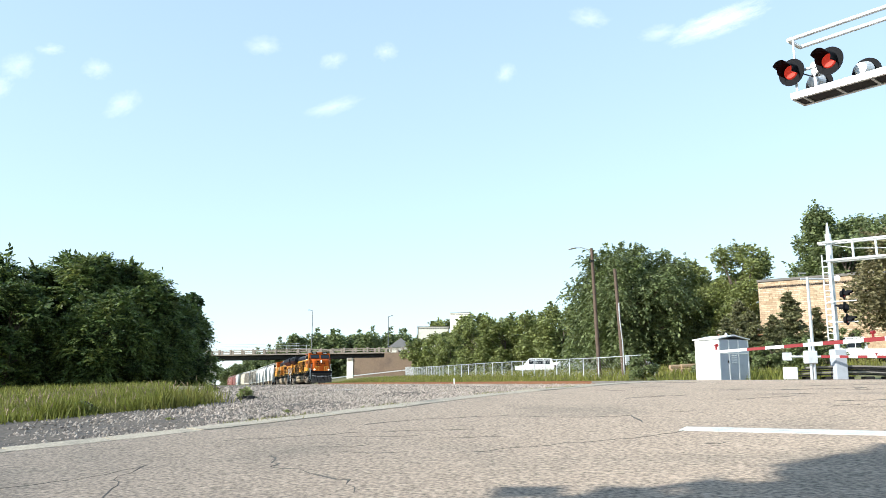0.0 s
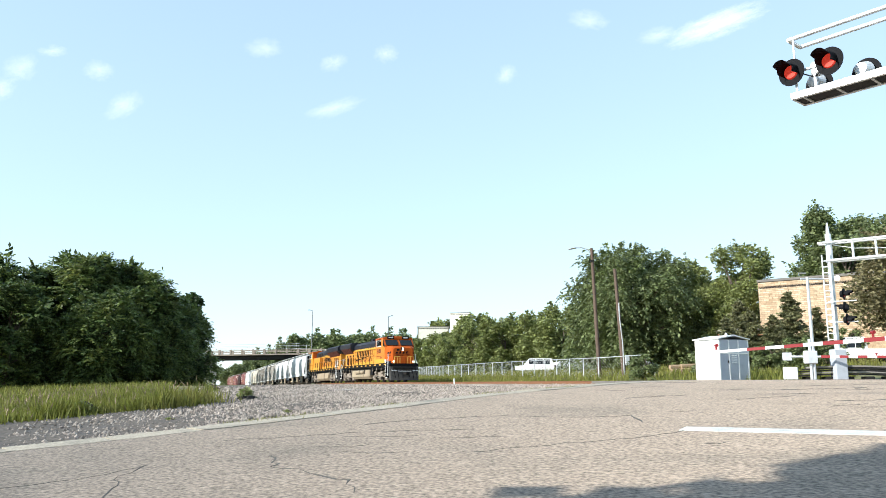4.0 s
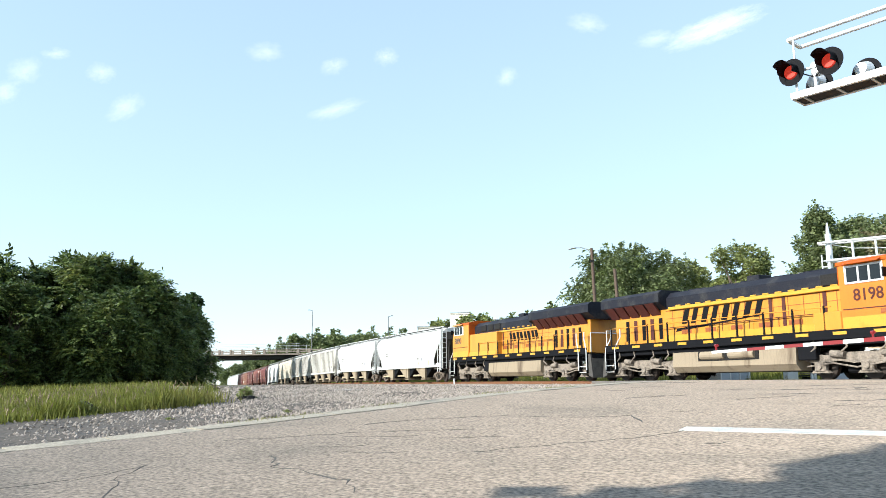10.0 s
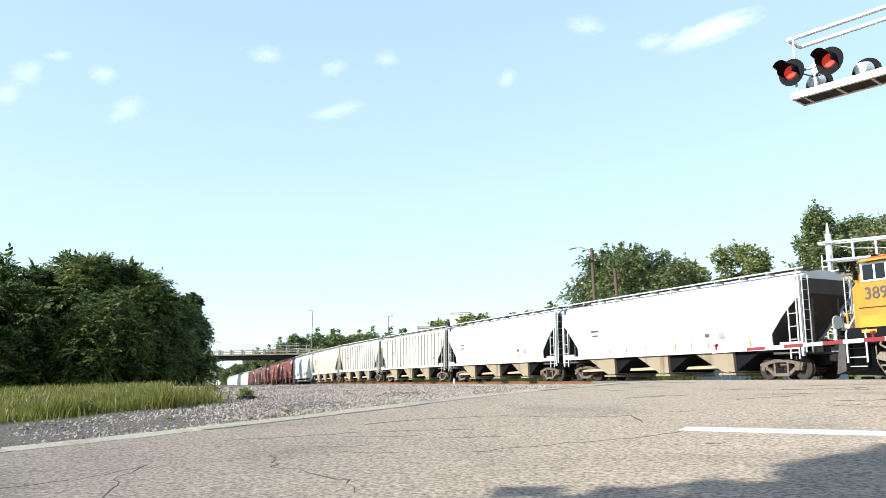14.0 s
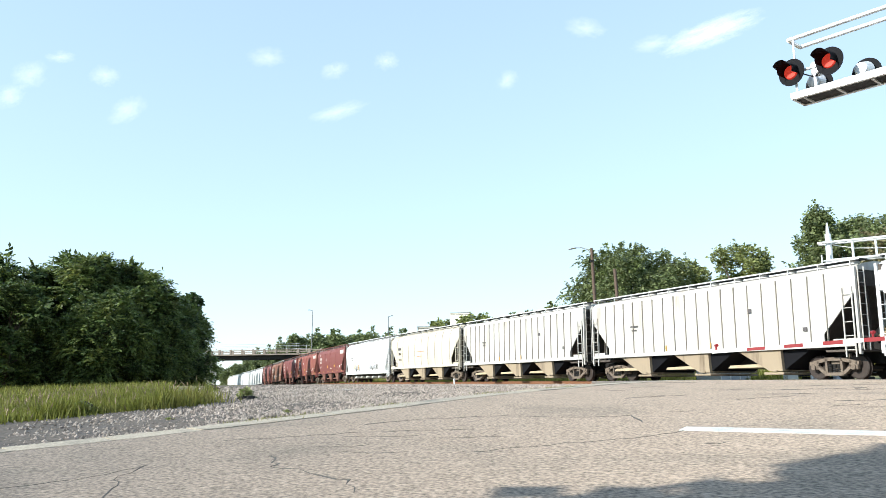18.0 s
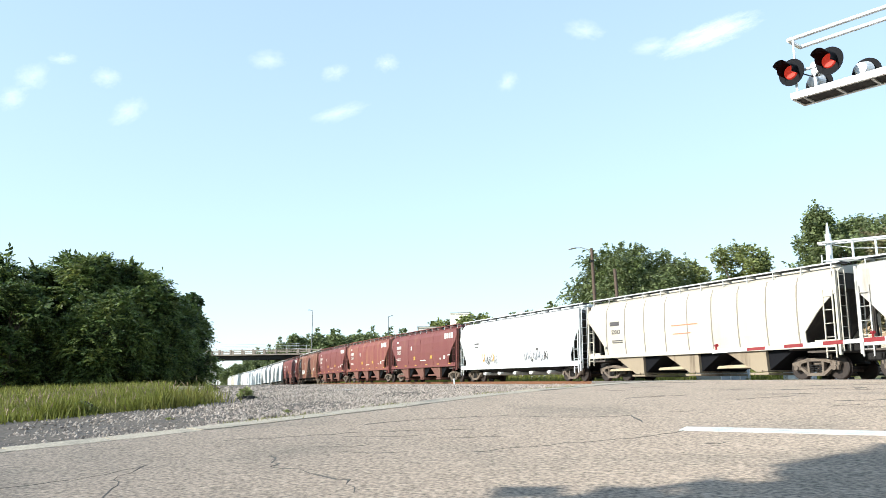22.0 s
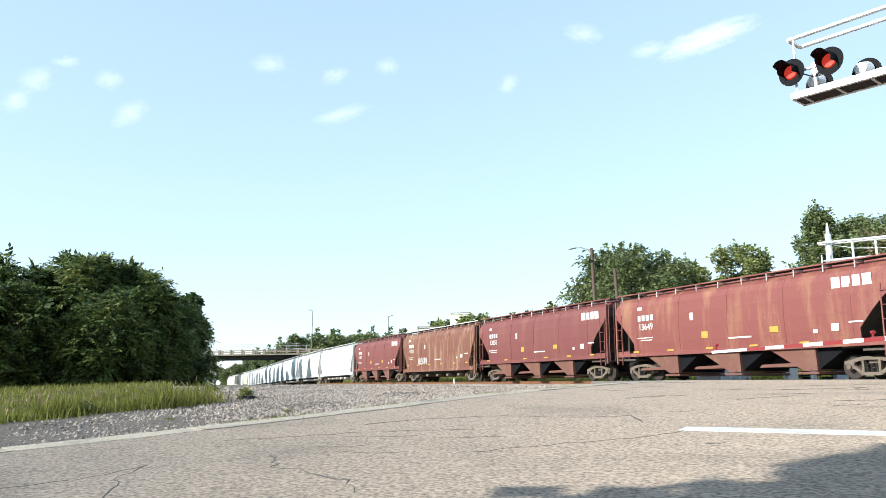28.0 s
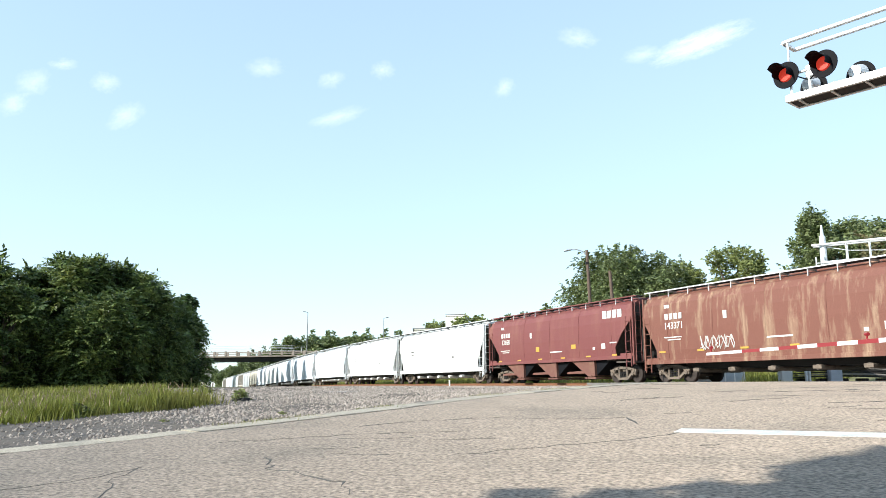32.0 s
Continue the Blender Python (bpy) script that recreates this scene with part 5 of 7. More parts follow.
GRAFFITI = [("graffiti", 1.9 + 0.42 * k, 1.58 + 0.10 * math.sin(k * 2.1), 0.30, 0.36, (MARK_PALE, MARK_PALE, MARK_DARK, MARK_PALE)[k % 4]) for k in range(7)] + [
    ("graffiti", -4.2 + 0.38 * k, 1.58 + 0.1 * math.cos(k * 1.7), 0.30, 0.42, (MARK_YELLOW, MARK_PALE, MARK_DARK, MARK_PALE)[k % 4]) for k in range(6)]
WHITE_MARKS = [("stencil", x, 1.62, 0.05, h, m) for x, h, m in ((5.9, 0.9, MARK_YELLOW), (3.4, 0.3, MARK_YELLOW), (1.2, 0.35, MARK_YELLOW), (-1.0, 0.3, MARK_YELLOW), (-2.6, 0.28, MARK_YELLOW), (2.3, 0.4, MARK_PALE), (-1.8, 0.25, MARK_PALE), (-4.0, 0.3, MARK_PALE))] + [("data_panel", 4.3, 1.95, 0.32, 0.26, MARK_PALE), ("stencil", 3.4, 2.0, 0.25, 0.16, MARK_DARK), ("lettering", -5.3, 2.7, 0.7, 0.10, MARK_DARK), ("lettering", -5.3, 2.45, 0.5, 0.08, MARK_DARK)]
RIB_MARKS = [("stencil", 3.2, 2.9, 0.22, 0.18, MARK_DARK), ("lettering", -4.6, 2.75, 0.6, 0.08, MARK_DARK), ("lettering", -4.6, 2.55, 0.4, 0.07, MARK_DARK), ("reflector", -2.2, 1.55, 0.08, 0.25, MARK_YELLOW),
             ("reflector", 0.8, 1.55, 0.08, 0.25, MARK_YELLOW), ("stencil", 6.0, 1.95, 0.2, 0.16, MARK_DARK)]
BEIGE_MARKS = [("reporting_mark", -5.6, 3.0, 0.8, 0.22, MARK_DARK), ("=52013", -5.5, 2.55, 0.8, 0.22, MARK_DARK), ("lettering", -5.4, 2.1, 0.9, 0.05, MARK_DARK), ("lettering", -5.4, 2.0, 0.9, 0.05, MARK_DARK),
               ("lettering", -0.2, 2.6, 1.8, 0.05, MARK_RED), ("lettering", -0.4, 2.2, 1.2, 0.04, MARK_RED), ("stencil", -6.4, 1.75, 0.2, 0.14, MARK_DARK)]

# boundaries between the cars, metres behind the leading coupler
GAPS = [43.0, 61.0, 78.0, 95.5, 112.6, 129.7, 146.9, 163.4, 180.3, 196.8, 213.2, 230.1, 248.4, 266.6, 284.6, 302.2, 319.6]
while len(GAPS) < 33:
    GAPS.append(GAPS[-1] + 17.4)


def make_cars():
    white, rib = "white smooth-sided covered hopper car with dusty outlet bays", "chalky white ribbed covered hopper car with rust streaks"
    red = "oxide-red covered hopper car with white lettering panels"
    spec = [(WHITE_CAR, "smooth", white, dict(marks=WHITE_MARKS)), (WHITE_CAR, "smooth", white, dict(marks=WHITE_MARKS)),
            (RIB_CAR, "ribbed", rib, dict(marks=RIB_MARKS)), (RIB_CAR, "ribbed", rib, dict(marks=RIB_MARKS)),
            (BEIGE_CAR, "smooth", "beige smooth-sided covered hopper car with dark numbers", dict(marks=BEIGE_MARKS, seam=mat("seam_brown", (0.24, 0.205, 0.165), 0.8, 0, 0.2))),
            (WHITE_CAR, "skirted", "white deep-skirted hopper car with sprayed graffiti", dict(marks=GRAFFITI + WHITE_MARKS[-3:])),
            (RED_CAR, "smooth", red, dict(marks=red_marks("13652", 6.3), under=RED_UNDER)), (RED_RUST_CAR, "smooth", "oxide-red hopper car streaked with orange rust", dict(marks=red_marks("13649", 6.3), under=RED_UNDER)),
            (RED_CAR, "smooth", red, dict(marks=red_marks("13655", 6.3), under=RED_UNDER)), (RUST_CAR, "skirted", "rust-brown deep-skirted hopper car with faded graffiti", dict(marks=[m for m in red_marks("143371", 6.3) if m[0] not in ("logo_block", "yellow_patch")] + [("graffiti", -3.6 + 0.4 * k, 1.75, 0.32, 0.42, RIB_CAR) for k in range(5)])),
            (RED_CAR, "smooth", red, dict(marks=red_marks("13658", 6.3), under=RED_UNDER)), (WHITE_CAR, "skirted", "plain white deep-skirted hopper car", dict(marks=WHITE_MARKS[-3:])),
            (WHITE_CAR, "skirted", "plain white deep-skirted hopper car", dict(marks=WHITE_MARKS[-3:])), (BLUE_CAR, "skirted", "white hopper car with blue-grey stains", dict(marks=WHITE_MARKS[-2:])),
            (BLUE_CAR, "skirted", "white hopper car with blue-grey stains", dict(marks=WHITE_MARKS[-2:]))]
    cars = []
    for k, (paint, style, label, deco) in enumerate(spec):
        cars.append(hopper(GAPS[k + 1] - GAPS[k], paint, style, label, k < 12, deco))
    again = [13, 11, 13, 4, 11, 2, 11, 13, 11, 2, 11, 13, 11, 11, 2, 11, 11]
    for k in range(15, len(GAPS) - 1):
        cars.append(copy_thing(cars[again[k - 15]], Matrix()))
    return cars


# ---- locomotives ----
LOCO = 21.5
LW = {}


def loco_bogie(parent, x, spin=True):
    """Three-axle locomotive bogie with steerable side frames."""
    b = part("bogie", Shape().box(-2.1, 2.1, -0.85, 0.85, 0.62, 0.95, 0.04), STEEL_DARK, parent, "dusty grey three-axle bogie", at=pose(x, 0, 0))
    for side in (-1, 1):
        y = side * 1.12
        sh = Shape()
        sh.prism([(-2.75, 0.72), (-2.55, 0.98), (-1.3, 0.90), (-0.9, 1.02), (0.9, 1.02), (1.3, 0.90), (2.55, 0.98), (2.75, 0.72), (2.3, 0.62), (1.2, 0.70), (0.6, 0.62), (-0.6, 0.62), (-1.2, 0.70), (-2.3, 0.62)], y - 0.08, y + 0.08)
        part("side_frame", sh, TRUCK_GREY, b)
        for ax in (-2.05, 0.0, 2.05):
            part("axle_box", Shape().box(ax - 0.26, ax + 0.26, y - 0.14, y + 0.14, 0.26, 0.72, 0.06).tube((ax, y - 0.19, 0.52), (ax, y + 0.19, 0.52), 0.15, 12).prism([(ax - 0.42, 0.24), (ax + 0.42, 0.24), (ax + 0.3, 0.34), (ax - 0.3, 0.34)], y - 0.1, y + 0.1), TRUCK_GREY, b)
        for ax in (-1.5, -0.55, 0.55, 1.5):
            s2 = Shape()
            for j in range(4):
                s2.tube((ax, y, 0.60 + j * 0.07), (ax, y, 0.645 + j * 0.07), 0.11, 10)
            part("coil_spring", s2, TRUCK_GREY, b)
        for ax in (-1.15, 1.0):
            part("brake_cylinder", Shape().tube((ax - 0.3, y + side * 0.14, 0.98), (ax + 0.3, y + side * 0.14, 0.92), 0.14, 12), TRUCK_GREY, b)
        part("brake_rod", Shape().path([(-2.6, y + side * 0.12, 0.5), (-1.4, y + side * 0.14, 0.62), (-0.4, y + side * 0.12, 0.45), (0.8, y + side * 0.14, 0.62), (2.5, y + side * 0.12, 0.48)], 0.035), TRUCK_GREY, b)
        part("sand_pipe", Shape().path([(2.75, y, 1.3), (2.72, y, 0.6), (2.6, y - side * 0.2, 0.2)], 0.025), TRUCK_GREY, b)
    # black boxes added between the axles to stand for the underside's shade
    for ax in (-1.02, 1.02, 2.75, -2.75):
        part("traction_motor", Shape().box(ax - 0.34, ax + 0.34, -0.62, 0.62, 0.24, 0.88, 0.08), BLACK, b, "black motor-sized box standing for the dark underside")
    for ax in (-2.05, 0.0, 2.05):
        w = part("wheelset", LW["set"], WHEEL, b, at=pose(ax, 0, 0.533))
        if spin:
            SPINNING.append((w, Vector((ax, 0, 0.533)), 0.533))


def make_loco_wheel():
    ws = Shape().tube((0, -1.0, 0), (0, 1.0, 0), 0.09, 10)
    wheel_profile(ws, -0.72, -1, 0.533)
    wheel_profile(ws, 0.72, 1, 0.533)
    LW["set"] = ws.mesh("wheelset")


make_loco_wheel()


def locomotive(number, second):
    """A road diesel, cab at +x. second: the one with the plain hood by the cab and fewer stripes."""
    H = LOCO / 2
    X = lambda u: H - u                      # metres behind the front coupler
    th = thing("locomotive", "orange and yellow diesel locomotive, black roof, dusty grey bogies", "locomotive", group="locomotives of the train")
    cabc = YELLOW if second else ORANGE
    # frame
    part("frame", Shape().box(X(20.9), X(1.2), -1.35, 1.35, 1.28, 1.52, 0.02), BLACK, th, "black main frame")
    for side in (-1, 1):
        part("side_sill", Shape().box(X(20.6), X(1.6), side * 1.5 - 0.03, side * 1.5 + 0.03, 1.50, 1.86, 0.01).box(X(20.6), X(1.6), min(side * 0.9, side * 1.5), max(side * 0.9, side * 1.5), 1.56, 1.60), BLACK, th, "black walkway edge")
        for k in range(11):
            u = 2.5 + k * 1.72
            part("reflector", Shape().box(X(u) - 0.3, X(u) + 0.3, side * 1.537 - 0.006, side * 1.537 + 0.006, 1.66, 1.78), LEMON, th)
    # hood: lower body, upper body, roof
    hw = 1.0
    CB0 = 4.9 if second else 5.8
    RU = 14.0 if second else 16.1            # where the flared radiator housing begins
    part("hood_side_body", Shape().box(X(20.3), X(CB0), -hw, hw, 1.58, 3.55, 0.03), YELLOW, th, "yellow engine hood")
    part("hood_roof", Shape().loft([[(x, y, z) for y, z in ((-hw - 0.02, 3.52), (-hw - 0.02, 4.05), (-0.72, 4.33), (0.72, 4.33), (hw + 0.02, 4.05), (hw + 0.02, 3.52))] for x in (X(16.3), X(CB0))]), ROOF_BLACK, th, "black hood roof")
    part("radiator_hood", Shape().loft([[(x, y, z) for y, z in ((-hw - 0.01, 3.5), (-1.52, 3.86), (-1.52, 4.30), (-1.3, 4.46), (1.3, 4.46), (1.52, 4.30), (1.52, 3.86), (hw + 0.01, 3.5))] for x in (X(20.9), X(RU))]), ROOF_BLACK, th, "black flared radiator housing")
    for side in (-1, 1):
        for k in range(7 if second else 5):
            u = RU + 0.8 + k * 0.82
            part("radiator_screen", Shape().prism([(side * (hw + 0.03), 3.26), (side * (hw + 0.50), 3.82), (side * (hw + 0.46), 3.86), (side * (hw - 0.02), 3.34)], X(u) - 0.34, X(u) + 0.34, "x"), MAROON, th, "maroon mesh screen")
        # engine-room doors and seams
        us = [6.6, 7.5, 8.4, 9.2] + [10.2 + 0.72 * k for k in range(8)]
        for k, u in enumerate(us):
            if second and u < 9.0:
                continue
            part("hood_door", Shape().box(X(u) - 0.33, X(u) + 0.33, side * (hw + 0.012) - 0.012, side * (hw + 0.012) + 0.012, 1.72, 2.45, 0.008), YELLOW, th)
        for k, u in enumerate((8.9, 9.6, 6.9) if not second else (9.6, 10.7)):
            part("red_stripe", Shape().box(X(u) - 0.085, X(u) + 0.085, side * (hw + 0.014) - 0.012, side * (hw + 0.014) + 0.012, 2.2, 3.46), MAROON, th)
        for k in range(5):
            u = 16.6 + k * 0.66
            part("rear_louvre", Shape().box(X(u) - 0.13, X(u) + 0.13, side * (hw + 0.01) - 0.012, side * (hw + 0.012) + 0.012, 2.05, 3.10), MAROON if k % 2 else BLACK, th)
        for k in range(9):
            u = 9.2 + k * 0.8
            part("door_seam", Shape().box(X(u) - 0.014, X(u) + 0.014, side * (hw + 0.03) - 0.006, side * (hw + 0.03) + 0.006, 1.75, 2.55), MAROON, th)
        for k in range(13):
            u = 6.35 + k * 0.78
            part("panel_seam", Shape().box(X(u) - 0.016, X(u) + 0.016, side * (hw + 0.006) - 0.004, side * (hw + 0.006) + 0.004, 2.60, 3.42), SEAM_ORANGE, th) if not second or u > 9.4 else None
        for z in (3.40, 3.02):
            part("panel_seam", Shape().box(X(16.2), X(CB0 + 3.6 if second else CB0), side * (hw + 0.005) - 0.004, side * (hw + 0.005) + 0.004, z - 0.012, z + 0.012), SEAM_ORANGE, th)
        for k in range(6):
            part("louvre_panel", Shape().box(X(6.75 + k * 1.6) - 0.34, X(6.75 + k * 1.6) + 0.34, side * (hw + 0.02) - 0.016, side * (hw + 0.02) + 0.016, 2.22, 2.42, 0.006), SEAM_ORANGE, th) if not second or k > 1 else None
        part("hood_seam", Shape().box(X(16.2), X(6.0), side * (hw + 0.012) - 0.006, side * (hw + 0.012) + 0.006, 2.56, 2.585), MAROON, th)
        for k in range(14):
            u = 6.4 + k * 0.68
            if not second or u > 9.2:
                part("roof_bolt_box", Shape().box(X(u) - 0.16, X(u) + 0.16, side * (hw + 0.03) - 0.05, side * (hw + 0.03) + 0.05, 3.585, 3.65, 0.015), LEMON, th)
        if not second:
            part("top_ledge", Shape().box(X(15.9), X(6.0), side * (hw + 0.06) - 0.06, side * (hw + 0.06) + 0.06, 3.42, 3.58, 0.02), LEMON, th)
        else:
            part("top_ledge", Shape().box(X(15.9), X(9.0), side * (hw + 0.04) - 0.04, side * (hw + 0.04) + 0.04, 3.40, 3.52, 0.02), LEMON, th)
            part("low_ledge", Shape().box(X(9.3), X(2.6), side * 1.2 - 0.28, side * 1.2 + 0.28, 1.84, 2.14, 0.02), LEMON, th)
        part("lower_band", Shape().box(X(16.3), X(5.9), side * (hw + 0.02) - 0.02, side * (hw + 0.02) + 0.02, 1.86, 2.18), LEMON, th)
        # logo: slanting plain bars and a long swoosh
        for k in range(4):
            u = (14.9 - k * 1.30) if not second else (14.3 - k * 1.0)
            lo, hi, gap = (2.70, 3.38, 0.62) if not second else (2.72, 3.28, 0.46)
            for j, (dx, w2, z0, z1) in enumerate(((0.0, 0.17, lo, hi), (gap, 0.15, lo, hi))):
                part("logo_bar", Shape().prism([(-w2, z0), (w2, z0), (w2 + (z1 - z0) * 0.35, z1), (-w2 + (z1 - z0) * 0.35, z1)], -0.008, 0.008), BLACK, th, at=pose(X(u) + dx, side * (hw + 0.02), 0))
        part("logo_swoosh", Shape().prism([(0.0, 0.0), (5.4, 0.42), (5.5, 0.46), (2.6, 0.28), (0.1, 0.16)], -0.008, 0.008), BLACK, th, at=pose(X(15.5), side * (hw + 0.02), 2.34)) if not second else None
        # railings
        for k in range(10):
            u = 6.6 + k * 1.5
            part("stanchion", Shape().box(X(u) - 0.045, X(u) + 0.045, side * 1.47 - 0.03, side * 1.47 + 0.03, 1.80, 2.80, 0.01), BLACK, th)
        part("hand_rail", Shape().path([(X(6.3), side * 1.47, 2.75), (X(20.2), side * 1.47, 2.75)], 0.022), YELLOW, th)
        for u in (2.9, 4.3, 5.9, 7.3, 15.8, 16.9, 18.4, 19.6):
            part("underframe_pipe", Shape().path([(X(u), side * 1.36, 1.5), (X(u) + 0.12, side * 1.40, 1.22), (X(u) - 0.2, side * 1.36, 1.02)], 0.035), TRUCK_GREY, th)
    part("fuel_tank", Shape().prism([(-1.42, 1.30), (-1.45, 0.62), (-1.2, 0.36), (1.2, 0.36), (1.45, 0.62), (1.42, 1.30)], X(15.35), X(8.1), "x"), TANK_TAN, th, "dusty tan fuel tank")
    for side in (-1, 1):
        if not second:
            part("tank_recess", Shape().box(X(13.6), X(10.0), side * 1.40 - 0.06, side * 1.40 + 0.06, 0.86, 1.32), STEEL_DARK, th)
            for ua, ub in ((13.4, 11.95), (11.65, 10.2)):
                part("air_reservoir", Shape().tube((X(ua), side * 1.40, 1.10), (X(ub), side * 1.40, 1.10), 0.20, 14), TANK_TAN, th, "round dusty air reservoir")
        part("side_locker", Shape().box(X(8.05), X(7.2), side * 1.25 - 0.15, side * 1.25 + 0.15, 0.75, 1.45, 0.03), BLACK, th)
    # cab: front wall, back wall, windows and number by metres behind the coupler
    CF, CB, W0, W1, NU = (2.1, 4.95, 2.35, 4.05, 3.05) if second else (2.68, 5.8, 3.95, 5.55, 4.62)
    part("cab", Shape().prism([(X(CB), 1.62), (X(CF), 1.62), (X(CF), 3.50), (X(CF + 0.62), 4.28), (X(CF + 0.85), 4.34), (X(CB), 4.34)], -1.52, 1.52), CAB_YELLOW if not second else YELLOW, th, "orange-yellow crew cab")
    part("cab_roof", Shape().loft([[(x, y, z) for y, z in ((-1.56, 4.24), (-1.5, 4.38), (-0.8, 4.54), (0.8, 4.54), (1.5, 4.38), (1.56, 4.24))] for x in (X(CB + 0.1), X(CF + 0.5))]), ORANGE, th, "orange cab roof")
    part("cab_back", Shape().box(X(CB + 0.06), X(CB), -1.5, 1.5, 3.5, 4.3), ORANGE, th)
    ring = lambda u, w, z0, z1: [(X(u), y, z) for y, z in ((-w, z0), (-w, z1 - 0.16), (-w + 0.2, z1), (w - 0.2, z1), (w, z1 - 0.16), (w, z0))]
    part("nose", Shape().loft([ring(CF, 1.49, 1.62, 3.54), ring(CF - 0.2, 1.45, 1.62, 3.51), ring(1.72, 1.14, 1.62, 3.42), ring(1.60, 0.98, 1.68, 3.32)]), cabc, th, "orange tapering nose" if not second else "yellow tapering nose")
    for side in (-1, 1):
        part("nose_recess", Shape().loft([[(X(CF - 0.2), side * (1.45 + d), z), (X(1.74), side * (1.15 + d), z)] + [(X(1.74), side * (1.11 + d), z), (X(CF - 0.2), side * (1.41 + d), z)] for z, d in ((1.63, 0.012), (2.02, 0.012))]), BLACK, th)
    part("windscreen_band", Shape().prism([(X(CF - 0.02), 3.52), (X(CF - 0.06), 3.56), (X(CF + 0.57), 4.26), (X(CF + 0.62), 4.24)], -1.5, 1.5), ORANGE if not second else YELLOW, th)
    for y0, y1 in ((-1.36, -0.12), (0.12, 1.36)):
        part("windscreen", Shape().prism([(X(CF - 0.06), 3.60), (X(CF - 0.10), 3.62), (X(CF + 0.42), 4.16), (X(CF + 0.46), 4.14)], y0, y1), GLASS, th, "dark windscreen")
    if not second:
        for side in (-1, 1):
            part("black_mask", Shape().prism([(X(CF + 0.48), 4.18), (X(CF + 0.02), 3.56), (X(CF + 0.02), 3.38), (X(CF + 0.30), 3.50), (X(CF + 0.62), 3.62)], side * 1.530 - 0.008, side * 1.530 + 0.008), GLASS, th, "dark wrap-round window corner")
        part("mask_band", Shape().prism([(X(CF - 0.03), 3.50), (X(CF - 0.07), 3.52), (X(CF + 0.02), 3.62), (X(CF + 0.06), 3.60)], -1.48, 1.48), BLACK, th)
        for y0, z0, ww, hh in ((-0.62, 2.84, 0.26, 0.17), (-0.28, 2.88, 0.20, 0.24), (0.06, 2.84, 0.22, 0.17), (0.40, 2.88, 0.20, 0.22), (-0.34, 2.62, 0.85, 0.07), (0.5, 2.64, 0.4, 0.06)):
            part("nose_emblem", Shape().prism([(y0 - ww / 2, z0 - hh / 2), (y0 + ww / 2 - 0.05, z0 - hh / 2), (y0 + ww / 2 + 0.03, z0 + hh / 2), (y0 - ww / 2 + 0.08, z0 + hh / 2)], X(1.604), X(1.582), "x"), BLACK, th)
        for side in (-1, 1):
            for u, ln, z0, hh in ((1.90, 0.20, 2.86, 0.20), (2.18, 0.20, 2.84, 0.16), (2.05, 0.50, 2.60, 0.07)):
                w = lambda q: side * (1.45 - (CF - 0.2 - q) / (CF - 1.92) * 0.31 + 0.012)
                part("nose_emblem", Shape().loft([[(X(u + dx), w(u + dx), z), (X(u + dx), w(u + dx) - side * 0.02, z), (X(u - dx2), w(u - dx2) - side * 0.02, z), (X(u - dx2), w(u - dx2), z)] for z, dx, dx2 in ((z0 - hh / 2, ln / 2, ln / 2), (z0 + hh / 2, ln / 2 - 0.07, ln / 2 + 0.07))]), BLACK, th)
        for y0 in (-1.1, -0.75, 0.75, 1.1):
            part("air_hose", Shape().path([(X(1.10), y0, 1.35), (X(0.85), y0, 1.0), (X(0.82), y0 + 0.1, 0.55), (X(0.9), y0 + 0.15, 0.4)], 0.03), BLACK, th)
        part("uncoupling_lever", Shape().path([(X(1.02), -1.4, 1.15), (X(0.9), -0.5, 1.05), (X(0.9), 0.5, 1.05), (X(1.02), 1.4, 1.15)], 0.025), ALU, th)
        part("anticlimber", Shape().box(X(1.15), X(0.95), -1.2, 1.2, 1.28, 1.50, 0.03), STEEL_DARK, th)
        for side in (-1, 1):
            part("step_light", Shape().box(X(2.62), X(2.2), side * 1.49, side * 1.53, 1.92, 2.2, 0.01), SHED_WHITE, th)
            part("cab_sign", Shape().box(X(CF + 1.5), X(CF + 0.9), side * 1.528 - 0.008, side * 1.528 + 0.008, 2.34, 2.50), SEAM_ORANGE, th)
    for y0, y1 in ((-1.12, -0.42), (0.42, 1.12)):
        nb = part("number_board", Shape().box(X(CF + 0.62), X(CF + 0.44), y0, y1, 4.26, 4.54, 0.02), BLACK, th)
        part("number_bar", Shape().box(X(CF + 0.444), X(CF + 0.436), y0 + 0.12, y1 - 0.12, 4.34, 4.46), MARK_WHITE, nb)
    part("roof_brow", Shape().box(X(CF + 0.60), X(CF + 0.48), -0.40, 0.40, 4.26, 4.52, 0.03), ORANGE if not second else YELLOW, th)
    for side in (-1, 1):
        y = side * 1.53
        part("window_frame", Shape().box(X(W1), X(W0), y - 0.015, y + 0.015, 3.50, 4.20, 0.01), ALU, th)
        for ua, ub in ((W0 + 1.5, W0 + 1.05), (W0 + 0.97, W0 + 0.6), (W0 + 0.52, W0 + 0.1)):
            part("side_window", Shape().box(X(ua), X(ub), y - 0.024, y + 0.024, 3.57, 4.12, 0.01), GLASS, th)
        part("sun_visor", Shape().prism([(side * 1.53, 4.30), (side * 1.75, 4.22), (side * 1.75, 4.24), (side * 1.53, 4.34)], X(W1 - 0.05), X(W0 + 0.05), "x"), ORANGE if not second else YELLOW, th)
        part("mirror", Shape().box(X(W0 - 0.1), X(W0 - 0.15), side * 1.55, side * 1.75, 3.6, 3.95), BLACK, th)
        t = letters(number, 0.62, 0.012, 0.006)
        part("cab_number", t, MARK_DARK if second else MAROON, th, at=pose(X(NU), side * 1.535, 3.06, 0, 0, 180 if side > 0 else 0))
